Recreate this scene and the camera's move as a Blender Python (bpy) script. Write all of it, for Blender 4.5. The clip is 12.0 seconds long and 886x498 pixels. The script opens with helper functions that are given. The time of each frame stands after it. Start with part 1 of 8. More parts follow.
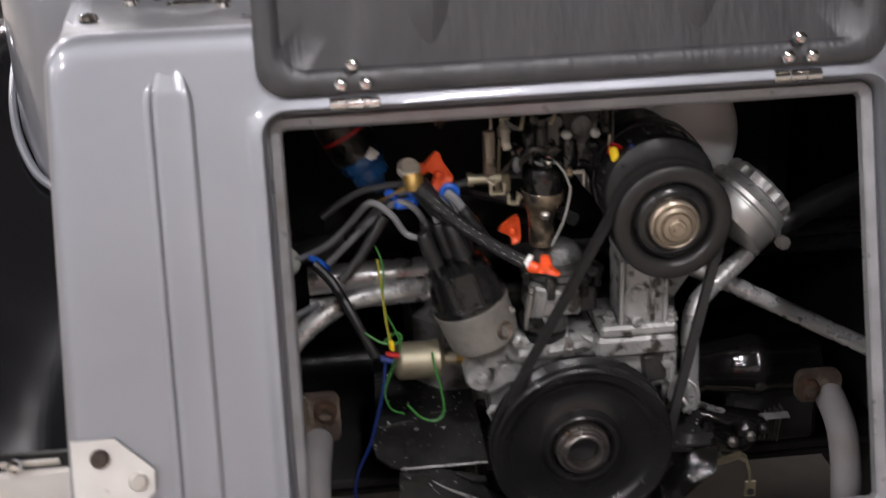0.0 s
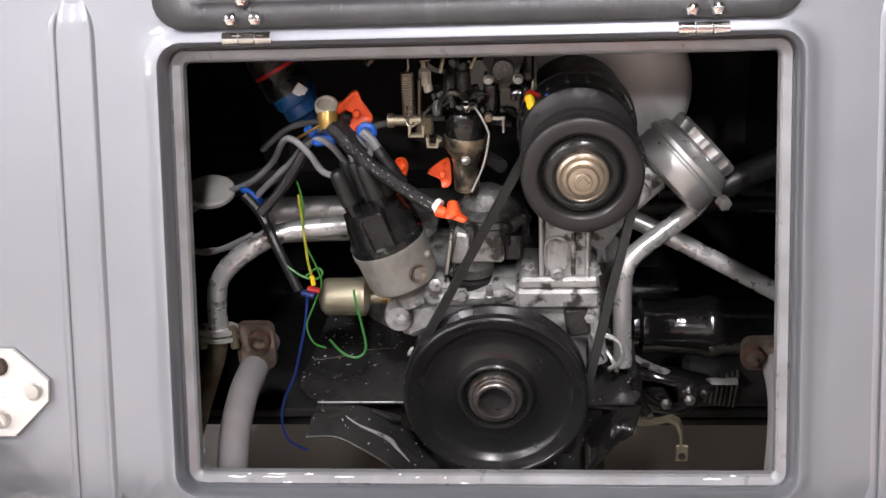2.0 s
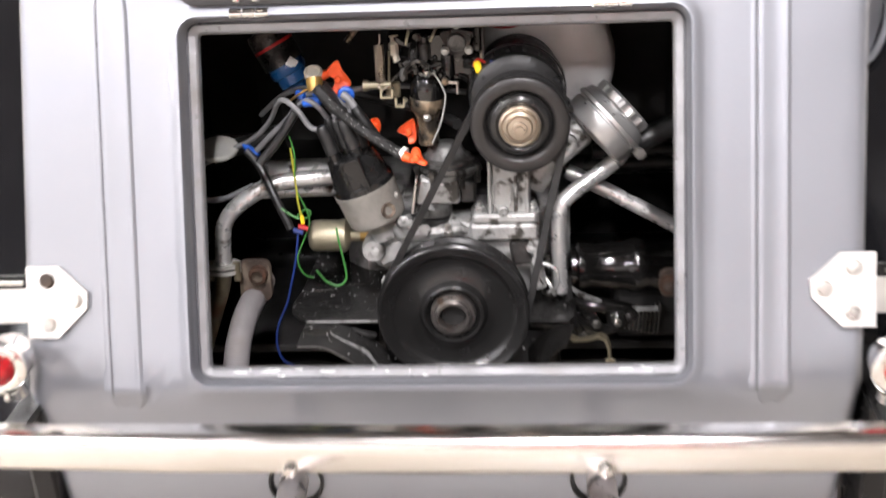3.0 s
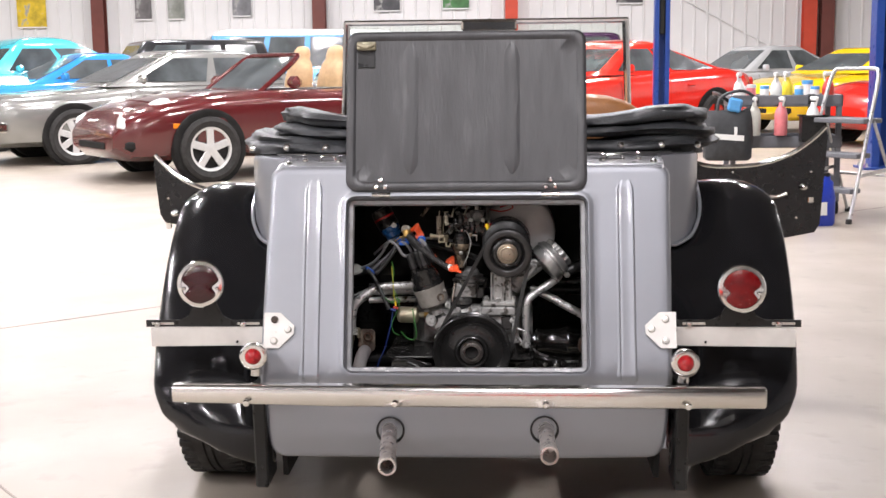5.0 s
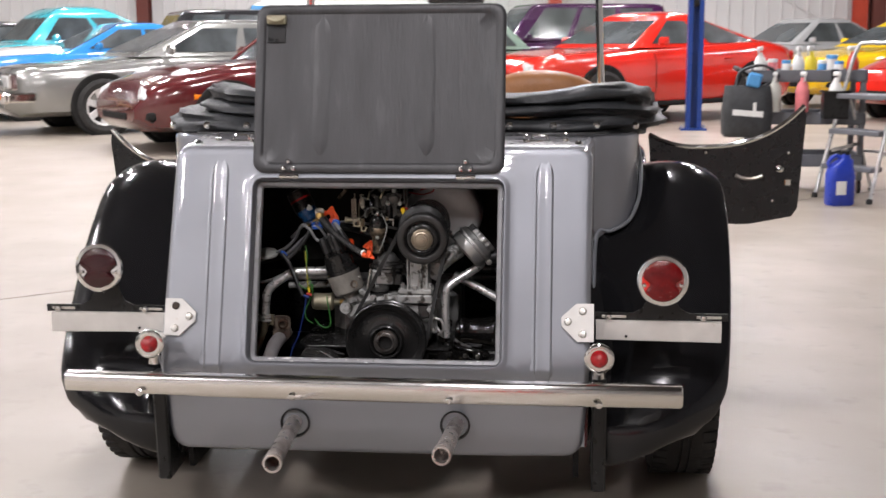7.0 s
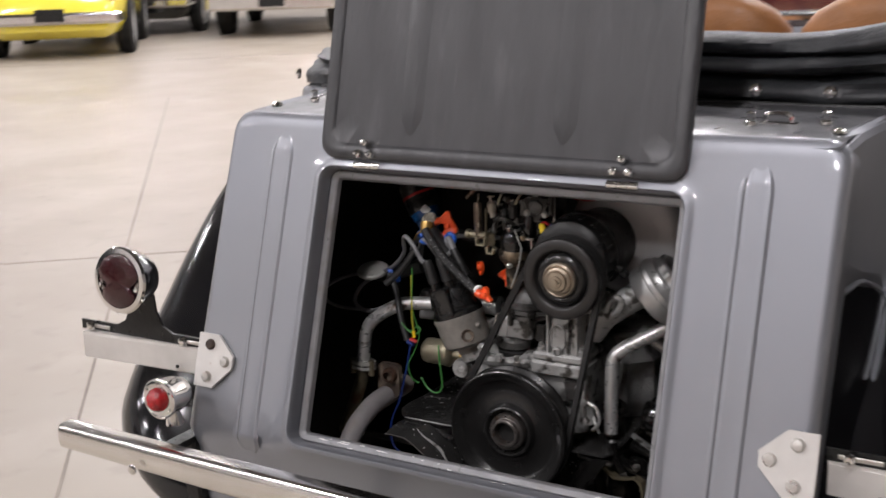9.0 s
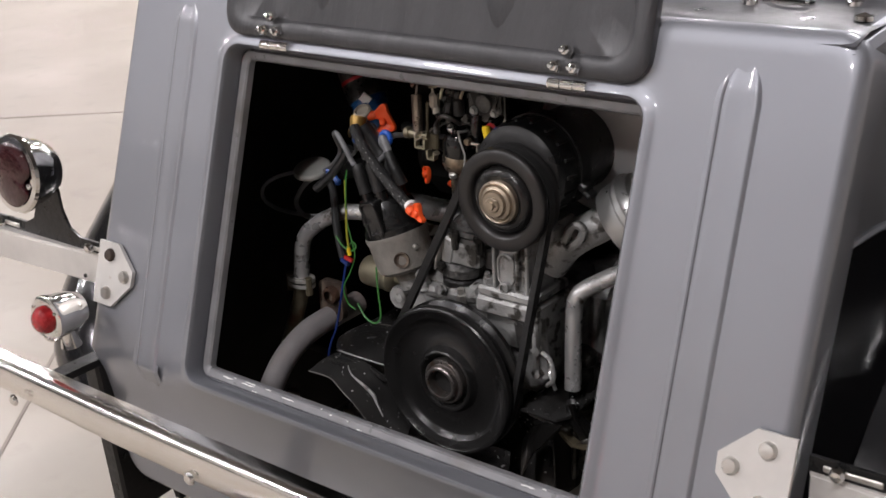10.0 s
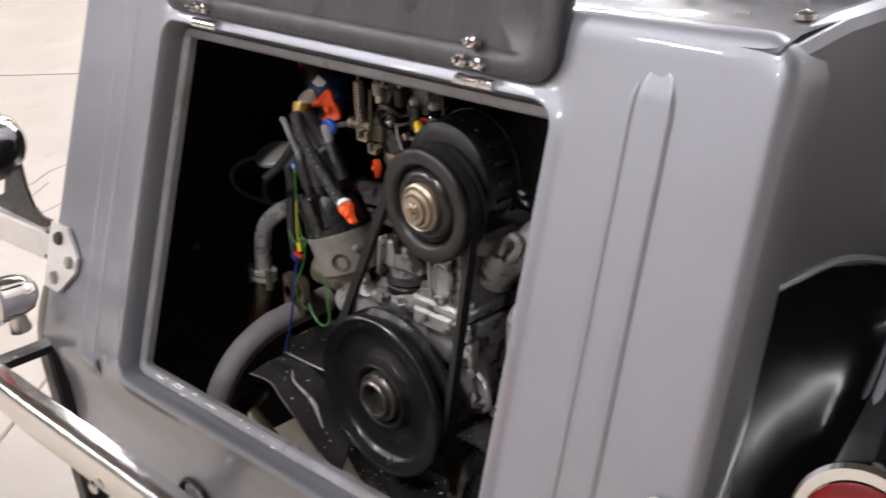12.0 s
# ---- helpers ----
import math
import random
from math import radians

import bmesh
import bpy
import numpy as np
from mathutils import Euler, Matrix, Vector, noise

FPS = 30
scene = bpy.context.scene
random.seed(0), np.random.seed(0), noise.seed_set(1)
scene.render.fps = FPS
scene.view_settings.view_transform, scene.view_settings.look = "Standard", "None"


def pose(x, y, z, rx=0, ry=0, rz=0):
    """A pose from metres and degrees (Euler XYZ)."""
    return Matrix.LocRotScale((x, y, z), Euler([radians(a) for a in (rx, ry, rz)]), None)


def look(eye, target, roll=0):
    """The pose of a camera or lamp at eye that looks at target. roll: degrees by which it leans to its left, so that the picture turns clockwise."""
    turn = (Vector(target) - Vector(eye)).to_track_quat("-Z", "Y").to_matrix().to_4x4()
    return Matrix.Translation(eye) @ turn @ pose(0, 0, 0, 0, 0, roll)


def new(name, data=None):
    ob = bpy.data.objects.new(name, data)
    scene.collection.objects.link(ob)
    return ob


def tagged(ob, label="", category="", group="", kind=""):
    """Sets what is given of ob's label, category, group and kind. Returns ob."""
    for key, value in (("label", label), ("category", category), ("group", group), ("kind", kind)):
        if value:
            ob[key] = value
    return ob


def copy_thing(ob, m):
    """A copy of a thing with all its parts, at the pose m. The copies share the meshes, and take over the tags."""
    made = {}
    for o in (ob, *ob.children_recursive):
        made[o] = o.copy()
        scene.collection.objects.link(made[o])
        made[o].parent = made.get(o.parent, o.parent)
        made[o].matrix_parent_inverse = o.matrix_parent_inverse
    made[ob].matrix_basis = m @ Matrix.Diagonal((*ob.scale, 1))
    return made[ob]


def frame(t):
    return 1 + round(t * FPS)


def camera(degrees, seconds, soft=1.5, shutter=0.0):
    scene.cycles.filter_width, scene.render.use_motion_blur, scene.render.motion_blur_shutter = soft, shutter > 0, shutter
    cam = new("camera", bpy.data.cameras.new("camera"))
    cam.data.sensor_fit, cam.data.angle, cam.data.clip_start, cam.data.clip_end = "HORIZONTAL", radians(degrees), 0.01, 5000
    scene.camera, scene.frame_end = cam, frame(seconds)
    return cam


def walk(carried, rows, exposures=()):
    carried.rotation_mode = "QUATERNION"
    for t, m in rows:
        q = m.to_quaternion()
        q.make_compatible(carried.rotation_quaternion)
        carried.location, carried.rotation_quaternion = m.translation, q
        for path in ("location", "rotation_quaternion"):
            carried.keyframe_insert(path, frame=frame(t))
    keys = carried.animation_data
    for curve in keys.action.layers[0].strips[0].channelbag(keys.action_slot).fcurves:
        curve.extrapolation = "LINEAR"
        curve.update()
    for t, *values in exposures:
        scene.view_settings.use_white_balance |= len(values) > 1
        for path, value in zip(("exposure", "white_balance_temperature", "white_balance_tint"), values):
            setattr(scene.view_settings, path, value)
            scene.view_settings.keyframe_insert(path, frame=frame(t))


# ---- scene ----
cam = camera(39.6, 12.0, shutter=0.5)
PATH = [
    (0, (-0.223, -1.046, 1.108), (-0.059, 0.799, 0.354), -2.3),
    (0.5, (-0.004, -1.049, 1.099), (-0.108, 0.769, 0.27), -2.5),
    (1, (0.056, -1.043, 1.099), (-0.117, 0.764, 0.259), -2.7),
    (1.5, (0.052, -1.044, 1.1), (-0.125, 0.764, 0.262), -2.8),
    (2, (0.048, -1.048, 1.103), (-0.108, 0.761, 0.265), -2.6),
    (2.5, (0.085, -1.118, 1.099), (-0.091, 0.695, 0.273), -2.5),
    (3, (0.102, -1.334, 1.098), (-0.046, 0.506, 0.328), -2.7),
    (3.2, (0.118, -1.482, 1.106), (-0.052, 0.367, 0.362), -3.1),
    (3.5, (0.09, -1.712, 1.081), (-0.024, 0.197, 0.494), -2.0),
    (3.7, (0.093, -1.882, 1.076), (-0.026, 0.058, 0.602), -1.8),
    (5.3, (0.1, -2.939, 1.134), (-0.009, -0.964, 0.838), -0.6),
    (5.5, (0.114, -2.973, 1.135), (0.004, -0.999, 0.837), -0.7),
    (6, (0.156, -2.993, 1.134), (-0.004, -1.022, 0.835), -0.6),
    (6.5, (0.27, -2.894, 1.135), (0.083, -0.924, 0.844), -0.3),
    (6.7, (0.316, -2.82, 1.133), (0.155, -0.85, 0.826), -0.3),
    (8.3, (0.769, -1.848, 1.137), (0.072, -0.029, 0.682), -1.4),
    (8.5, (0.774, -1.754, 1.137), (0.017, 0.039, 0.678), -1.5),
    (9, (0.774, -1.458, 1.131), (-0.218, 0.211, 0.653), -1.7),
    (9.5, (0.789, -1.201, 1.117), (-0.308, 0.347, 0.485), -2.2),
    (10, (0.801, -0.997, 1.11), (-0.357, 0.466, 0.39), -2.4),
    (10.5, (0.806, -0.871, 1.112), (-0.505, 0.428, 0.343), -2.7),
    (11, (0.837, -0.803, 1.104), (-0.515, 0.448, 0.324), -2.7),
    (11.5, (0.856, -0.775, 1.104), (-0.506, 0.466, 0.324), -2.9),
    (12, (0.885, -0.73, 1.099), (-0.452, 0.54, 0.324), -2.9),
]
walk(cam, [(t, look(eye, target, roll)) for t, eye, target, roll in PATH],
     exposures=[(0.0, -0.05), (0.5, -0.05), (1.0, 0.5), (1.5, 0.72), (2.2, 0.8), (3.0, 1.2), (3.7, 0.8), (5.3, 0.24), (6.0, 0.10), (6.7, -0.08), (8.3, -0.26), (9.0, -0.23), (9.5, -0.22), (10.0, -0.15), (11.0, 0.05), (12.0, 0.22)])

# ---- world and light ----
world = bpy.data.worlds.new("hall_dark")
scene.world = world
world.use_nodes = True
world.node_tree.nodes["Background"].inputs[0].default_value = (0.6, 0.65, 0.7, 1)
world.node_tree.nodes["Background"].inputs[1].default_value = 0.05

HALL = (-30.0, 14.0, -14.5, 27.0, 6.2)   # x0, x1, y0, y1, height
# x, y and strength: sparse rows over the roadster, denser rows over the parked cars
LAMPS = [(x, y, 262.0) for x in (-16.0, -9.5, -4.4, 0.6) for y in (-8.2, -4.0, 4.2)] + [(10.0, 9.5, 262.0), (10.0, 16.0, 262.0)]
LAMPS += [(x, y, 160.0) for x in (-16.0, -9.5, -6.2, -3.0, 0.3, 3.5) for y in (8.5, 12.8, 17.0, 21.5)] + [(-22.5, y, 262.0) for y in (-11.0, -4.5, 8.5, 15.0, 21.5)]
for lx, ly, power in LAMPS:
    data = bpy.data.lights.new("strip_light", "AREA")
    data.shape, data.size, data.size_y = "RECTANGLE", 0.26, 1.2
    data.energy, data.color = power, (1.0, 0.955, 0.985)
    lamp = new("strip_light_glow", data)
    lamp.matrix_world = pose(lx, ly, HALL[4] - 0.62, 0, 0, 0)


# ---- mesh tools ----
class Geo:
    """Collects vertices and faces of one mesh."""

    def __init__(self):
        self.v, self.f = [], []

    def add(self, verts, faces):
        n = len(self.v)
        self.v += [tuple(p) for p in verts]
        self.f += [tuple(i + n for i in q) for q in faces]
        return self

    def box(self, c, size, rot=(0, 0, 0), bevel=0.0, taper=(1, 1)):
        hx, hy, hz = (s / 2 for s in size)
        b = min(bevel, 0.45 * min(size))
        m = Euler([radians(a) for a in rot]).to_matrix()
        pts, idx = [], {}
        if b <= 0:
            for sx in (-1, 1):
                for sy in (-1, 1):
                    for sz in (-1, 1):
                        kx, ky = (taper if sz > 0 else (1, 1))
                        idx[sx, sy, sz] = len(pts)
                        pts.append((sx * hx * kx, sy * hy * ky, sz * hz))
            I = idx
            faces = [(I[-1, -1, -1], I[-1, -1, 1], I[-1, 1, 1], I[-1, 1, -1]), (I[1, -1, -1], I[1, 1, -1], I[1, 1, 1], I[1, -1, 1]),
                     (I[-1, -1, -1], I[1, -1, -1], I[1, -1, 1], I[-1, -1, 1]), (I[-1, 1, -1], I[-1, 1, 1], I[1, 1, 1], I[1, 1, -1]),
                     (I[-1, -1, -1], I[-1, 1, -1], I[1, 1, -1], I[1, -1, -1]), (I[-1, -1, 1], I[1, -1, 1], I[1, 1, 1], I[-1, 1, 1])]
        else:
            for sx in (-1, 1):
                for sy in (-1, 1):
                    for sz in (-1, 1):
                        kx, ky = (taper if sz > 0 else (1, 1))
                        for a in range(3):
                            p = [sx * hx * kx, sy * hy * ky, sz * hz]
                            for k in range(3):
                                if k != a:
                                    p[k] -= b * (sx, sy, sz)[k]
                            idx[sx, sy, sz, a] = len(pts)
                            pts.append(p)
            faces = []
            for a in range(3):
                o = [k for k in range(3) if k != a]
                for s in (-1, 1):
                    q = []
                    for u, w in ((-1, -1), (1, -1), (1, 1), (-1, 1)):
                        key = [0, 0, 0]
                        key[a], key[o[0]], key[o[1]] = s, u, w
                        q.append(idx[(*key, a)])
                    faces.append(q if (s > 0) == (a != 1) else q[::-1])
            for a in range(3):
                o = [k for k in range(3) if k != a]
                for u in (-1, 1):
                    for w in (-1, 1):
                        k1, k2 = [0, 0, 0], [0, 0, 0]
                        k1[a], k2[a] = -1, 1
                        for k in (k1, k2):
                            k[o[0]], k[o[1]] = u, w
                        faces.append((idx[(*k1, o[0])], idx[(*k2, o[0])], idx[(*k2, o[1])], idx[(*k1, o[1])]))
            for sx in (-1, 1):
                for sy in (-1, 1):
                    for sz in (-1, 1):
                        faces.append(tuple(idx[sx, sy, sz, a] for a in range(3)))
        return self.add([m @ Vector(p) + Vector(c) for p in pts], faces)

    def loft(self, rings, closed=True, caps=True):
        n = len(rings[0])
        verts = [p for r in rings for p in r]
        faces = []
        for k in range(len(rings) - 1):
            for i in range(n if closed else n - 1):
                j = (i + 1) % n
                faces.append((k * n + i, k * n + j, (k + 1) * n + j, (k + 1) * n + i))
        if caps and closed:
            faces.append(tuple(range(n))[::-1])
            faces.append(tuple((len(rings) - 1) * n + i for i in range(n)))
        return self.add(verts, faces)

    def lathe(self, profile, origin, axis=(0, 1, 0), seg=32, squash=1.0, caps=True):
        """profile: (radius, distance along the axis)."""
        a = Vector(axis).normalized()
        u = a.orthogonal().normalized() if abs(a.z) > 0.9 else Vector((0, 0, 1)).cross(a).normalized()
        w = a.cross(u)
        rings = [[Vector(origin) + a * h + (u * math.cos(2 * math.pi * i / seg) + w * math.sin(2 * math.pi * i / seg) * squash) * max(r, 1e-5) for i in range(seg)] for r, h in profile]
        return self.loft(rings, caps=caps)

    def tube(self, pts, r, seg=12, sub=6, rs=None):
        """A round tube on a smooth line through pts."""
        P = [Vector(p) for p in pts]
        line, rad = [], []
        rs = rs or [r] * len(P)
        for i in range(len(P) - 1):
            p0, p1, p2, p3 = P[max(i - 1, 0)], P[i], P[i + 1], P[min(i + 2, len(P) - 1)]
            n = sub if len(P) > 2 else 1
            for k in range(n):
                t = k / n
                line.append(0.5 * (2 * p1 + (p2 - p0) * t + (2 * p0 - 5 * p1 + 4 * p2 - p3) * t * t + (3 * p1 - p0 - 3 * p2 + p3) * t ** 3))
                rad.append(rs[i] + (rs[i + 1] - rs[i]) * t)
        line.append(P[-1])
        rad.append(rs[-1])
        u = None
        rings = []
        for i, p in enumerate(line):
            d = (line[min(i + 1, len(line) - 1)] - line[max(i - 1, 0)]).normalized()
            u = (d.orthogonal() if u is None else u - d * u.dot(d)).normalized()
            w = d.cross(u)
            rings.append([p + (u * math.cos(2 * math.pi * k / seg) + w * math.sin(2 * math.pi * k / seg)) * rad[i] for k in range(seg)])
        return self.loft(rings)

    def slab(self, outline, thick, m=Matrix()):
        """An outline in x, z (looking along y) thickened along y."""
        n = len(outline)
        verts = [m @ Vector((x, 0, z)) for x, z in outline] + [m @ Vector((x, thick, z)) for x, z in outline]
        faces = [tuple(range(n)), tuple(range(2 * n - 1, n - 1, -1))]
        faces += [(i, i + n, (i + 1) % n + n, (i + 1) % n) for i in range(n)]
        return self.add(verts, faces)


def part(name, geo, material, parent=None, label="", sharp=35):
    """Links collected geometry as one mesh under a thing or part."""
    me = bpy.data.meshes.new(name)
    me.from_pydata(geo.v, [], geo.f)
    bm = bmesh.new()
    bm.from_mesh(me)
    bmesh.ops.recalc_face_normals(bm, faces=bm.faces)
    bm.to_mesh(me)
    bm.free()
    me.polygons.foreach_set("use_smooth", [True] * len(me.polygons))
    me.set_sharp_from_angle(angle=radians(sharp))
    me.materials.append(material)
    ob = new(name, me)
    if parent is not None:
        ob.parent = parent
    if label:
        ob["label"] = label
    return ob


def thing(name, label, category, m=None, group="", kind=""):
    ob = new(name)
    ob.empty_display_size = 0.1
    ob.matrix_world = m or Matrix()
    return tagged(ob, label, category, group, kind)


def rrect(w0, w1, h0, h1, r, k=6, side=0):
    """A rounded rectangle, counter-clockwise from the lower left; side: extra points on each straight edge."""
    pts = []
    for cx, cy, a0 in ((w1 - r, h0 + r, -90), (w1 - r, h1 - r, 0), (w0 + r, h1 - r, 90), (w0 + r, h0 + r, 180)):
        for i in range(k + 1):
            a = radians(a0 + 90 * i / k)
            pts.append((cx + r * math.cos(a), cy + r * math.sin(a)))
    if side:
        full = []
        for i, q in enumerate(pts):
            full.append(q)
            if i % (k + 1) == k:
                e = pts[(i + 1) % len(pts)]
                full += [(q[0] + (e[0] - q[0]) * j / (side + 1), q[1] + (e[1] - q[1]) * j / (side + 1)) for j in range(1, side + 1)]
        pts = full
    return pts


# ---- materials ----
def material(name, color, rough=0.5, metal=0.0, var=0.12, scale=8.0, bump=0.0, bump_scale=60.0, coat=0.0, second=None, mask=(0.5, 0.65), mask_scale=5.0, rough_var=0.1, spec=0.5, detail=4.0, stretch=(1, 1, 1), emit=None, alpha=None, transmission=0.0, coat_rough=0.04):
    mt = bpy.data.materials.new(name)
    mt.use_nodes = True
    nt = mt.node_tree
    bs = nt.nodes["Principled BSDF"]
    bs.inputs["Metallic"].default_value = metal
    bs.inputs["Specular IOR Level"].default_value = spec
    bs.inputs["Coat Weight"].default_value = coat
    bs.inputs["Coat Roughness"].default_value = coat_rough
    bs.inputs["Transmission Weight"].default_value = transmission
    tc = nt.nodes.new("ShaderNodeTexCoord")
    mp = nt.nodes.new("ShaderNodeMapping")
    mp.inputs["Scale"].default_value = stretch
    nt.links.new(tc.outputs["Object"], mp.inputs[0])

    def noise_tex(s, d=detail):
        n = nt.nodes.new("ShaderNodeTexNoise")
        n.inputs["Scale"].default_value, n.inputs["Detail"].default_value = s, d
        nt.links.new(mp.outputs[0], n.inputs["Vector"])
        return n

    n1 = noise_tex(scale)
    ramp = nt.nodes.new("ShaderNodeMapRange")
    ramp.inputs[1].default_value, ramp.inputs[2].default_value = 0.3, 0.7
    ramp.inputs[3].default_value, ramp.inputs[4].default_value = 1 - var, 1 + var
    nt.links.new(n1.outputs[0], ramp.inputs[0])
    mul = nt.nodes.new("ShaderNodeVectorMath")
    mul.operation = "MULTIPLY"
    mul.inputs[0].default_value = color[:3]
    nt.links.new(ramp.outputs[0], mul.inputs[1])
    out = mul.outputs[0]
    if second:
        n2 = noise_tex(mask_scale, 6.0)
        mr = nt.nodes.new("ShaderNodeMapRange")
        mr.inputs[1].default_value, mr.inputs[2].default_value = mask
        nt.links.new(n2.outputs[0], mr.inputs[0])
        mx = nt.nodes.new("ShaderNodeMix")
        mx.data_type = "RGBA"
        nt.links.new(mr.outputs[0], mx.inputs[0])
        nt.links.new(out, mx.inputs[6])
        mx.inputs[7].default_value = (*second[:3], 1)
        out = mx.outputs[2]
    nt.links.new(out, bs.inputs["Base Color"])
    n3 = noise_tex(scale * 2.7)
    rr = nt.nodes.new("ShaderNodeMapRange")
    rr.inputs[1].default_value, rr.inputs[2].default_value = 0.3, 0.7
    rr.inputs[3].default_value, rr.inputs[4].default_value = max(rough - rough_var, 0.02), min(rough + rough_var, 1)
    nt.links.new(n3.outputs[0], rr.inputs[0])
    nt.links.new(rr.outputs[0], bs.inputs["Roughness"])
    if bump:
        n4 = noise_tex(bump_scale)
        bp = nt.nodes.new("ShaderNodeBump")
        bp.inputs["Strength"].default_value, bp.inputs["Distance"].default_value = bump, 0.004
        nt.links.new(n4.outputs[0], bp.inputs["Height"])
        nt.links.new(bp.outputs[0], bs.inputs["Normal"])
    if emit:
        bs.inputs["Emission Color"].default_value = (*emit[:3], 1)
        bs.inputs["Emission Strength"].default_value = emit[3]
    return mt


def body_paint():
    """Grey two-coat body paint: a fine flake base under a hard clear coat with orange peel, faint waves and dusty smears."""
    mt = material("grey_paint", (0.268, 0.277, 0.304), 0.45, 0.60, 0.05, 3.0, 0.0, rough_var=0.05, coat=0.9, coat_rough=0.035, second=(0.298, 0.304, 0.322), mask=(0.52, 0.80), mask_scale=2.2)
    nt = mt.node_tree
    bs = nt.nodes["Principled BSDF"]
    tc = nt.nodes.new("ShaderNodeTexCoord")
    last = None
    for scale, dist, detail in ((4.0, 0.0035, 1.0), (70.0, 0.00010, 2.0), (230.0, 0.00003, 2.0)):
        n = nt.nodes.new("ShaderNodeTexNoise")
        n.inputs["Scale"].default_value, n.inputs["Detail"].default_value = scale, detail
        nt.links.new(tc.outputs["Object"], n.inputs["Vector"])
        b = nt.nodes.new("ShaderNodeBump")
        b.inputs["Strength"].default_value, b.inputs["Distance"].default_value = 1.0, dist
        nt.links.new(n.outputs[0], b.inputs["Height"])
        if last:
            nt.links.new(last, b.inputs["Normal"])
        last = b.outputs[0]
    nt.links.new(last, bs.inputs["Coat Normal"])
    nt.links.new(last, bs.inputs["Normal"])
    return mt


M_PAINT = body_paint()
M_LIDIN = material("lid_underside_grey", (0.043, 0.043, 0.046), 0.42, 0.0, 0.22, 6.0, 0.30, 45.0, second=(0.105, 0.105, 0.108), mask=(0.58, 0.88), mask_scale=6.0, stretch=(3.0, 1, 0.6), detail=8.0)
M_BLACK = material("gloss_black_paint", (0.008, 0.008, 0.009), 0.14, 0.0, 0.1, 6.0, 0.25, 4.0, coat=0.10, rough_var=0.05, spec=0.4)
M_SATIN = material("satin_black", (0.011, 0.011, 0.011), 0.34, 0.0, 0.2, 20.0, 0.2, 90.0, spec=0.35)
M_BAY = material("bay_black", (0.018, 0.0175, 0.017), 0.8, 0.0, 0.3, 8.0, 0.3, 60.0, spec=0.12)
M_CHROME = material("chrome", (0.78, 0.77, 0.75), 0.10, 1.0, 0.06, 12.0, rough_var=0.05)
M_BRUSHED = material("brushed_aluminium", (0.66, 0.64, 0.60), 0.34, 0.9, 0.10, 14.0, 0.08, 120.0, second=(0.24, 0.17, 0.12), mask=(0.55, 0.78), mask_scale=16.0)
M_PLATE = material("painted_steel_plate", (0.62, 0.60, 0.57), 0.42, 0.35, 0.08, 20.0, second=(0.32, 0.20, 0.13), mask=(0.70, 0.82), mask_scale=30.0)
M_ALU = material("cast_aluminium", (0.34, 0.34, 0.33), 0.50, 0.50, 0.20, 30.0, 0.35, 260.0, second=(0.05, 0.046, 0.04), mask=(0.50, 0.64), mask_scale=24.0)
M_PIPE = material("silver_painted_pipe", (0.60, 0.60, 0.59), 0.32, 0.65, 0.10, 22.0, 0.10, 90.0, second=(0.08, 0.06, 0.045), mask=(0.63, 0.68), mask_scale=30.0)
M_EXH = material("heat_grey_pipe", (0.22, 0.205, 0.207), 0.7, 0.0, 0.16, 14.0, 0.2, 70.0, second=(0.20, 0.15, 0.12), mask=(0.55, 0.8), mask_scale=9.0)
M_RUST = material("rusty_iron", (0.070, 0.050, 0.038), 0.8, 0.1, 0.4, 40.0, 0.7, 120.0, second=(0.17, 0.135, 0.10), mask=(0.5, 0.65), mask_scale=40.0)
M_GOLD = material("zinc_yellow_steel", (0.38, 0.345, 0.25), 0.44, 0.75, 0.14, 25.0)
M_RUBBER = material("black_rubber", (0.012, 0.012, 0.012), 0.45, 0.0, 0.25, 30.0, 0.3, 120.0)
M_TYRE = material("tyre_rubber", (0.022, 0.021, 0.020), 0.8, 0.0, 0.3, 12.0, 0.4, 80.0)
M_BAKE = material("black_bakelite", (0.009, 0.009, 0.009), 0.22, 0.0, 0.2, 20.0)
M_PUMP = material("grimy_grey_casting", (0.11, 0.11, 0.107), 0.42, 0.5, 0.3, 40.0, 0.5, 180.0, second=(0.03, 0.028, 0.026), mask=(0.5, 0.65), mask_scale=36.0)
M_PULLEY = material("black_pulley", (0.012, 0.0117, 0.0114), 0.23, 0.0, 0.2, 20.0, spec=0.45, rough_var=0.05)
M_PULLEY2 = material("worn_black_pulley", (0.015, 0.014, 0.0135), 0.40, 0.1, 0.2, 20.0)
M_HUB = material("tan_steel_hub", (0.33, 0.275, 0.21), 0.36, 0.7, 0.15, 30.0)
M_ORANGE = material("orange_plastic", (0.85, 0.10, 0.02), 0.38, 0.0, 0.08, 30.0)
M_BLUE = material("blue_plastic", (0.010, 0.085, 0.42), 0.35, 0.0, 0.1, 30.0)
M_BLUECAN = material("blue_filter_can", (0.008, 0.055, 0.16), 0.3, 0.0, 0.12, 30.0)
M_YELLOW = material("yellow_plastic", (0.85, 0.60, 0.02), 0.4, 0.0, 0.08, 30.0)
M_GREEN = material("green_wire", (0.035, 0.17, 0.03), 0.45, 0.0, 0.1, 30.0)
M_YWIRE = material("yellow_wire", (0.33, 0.31, 0.03), 0.45, 0.0, 0.1, 30.0)
M_BWIRE = material("blue_wire", (0.008, 0.026, 0.15), 0.45, 0.0, 0.1, 30.0)
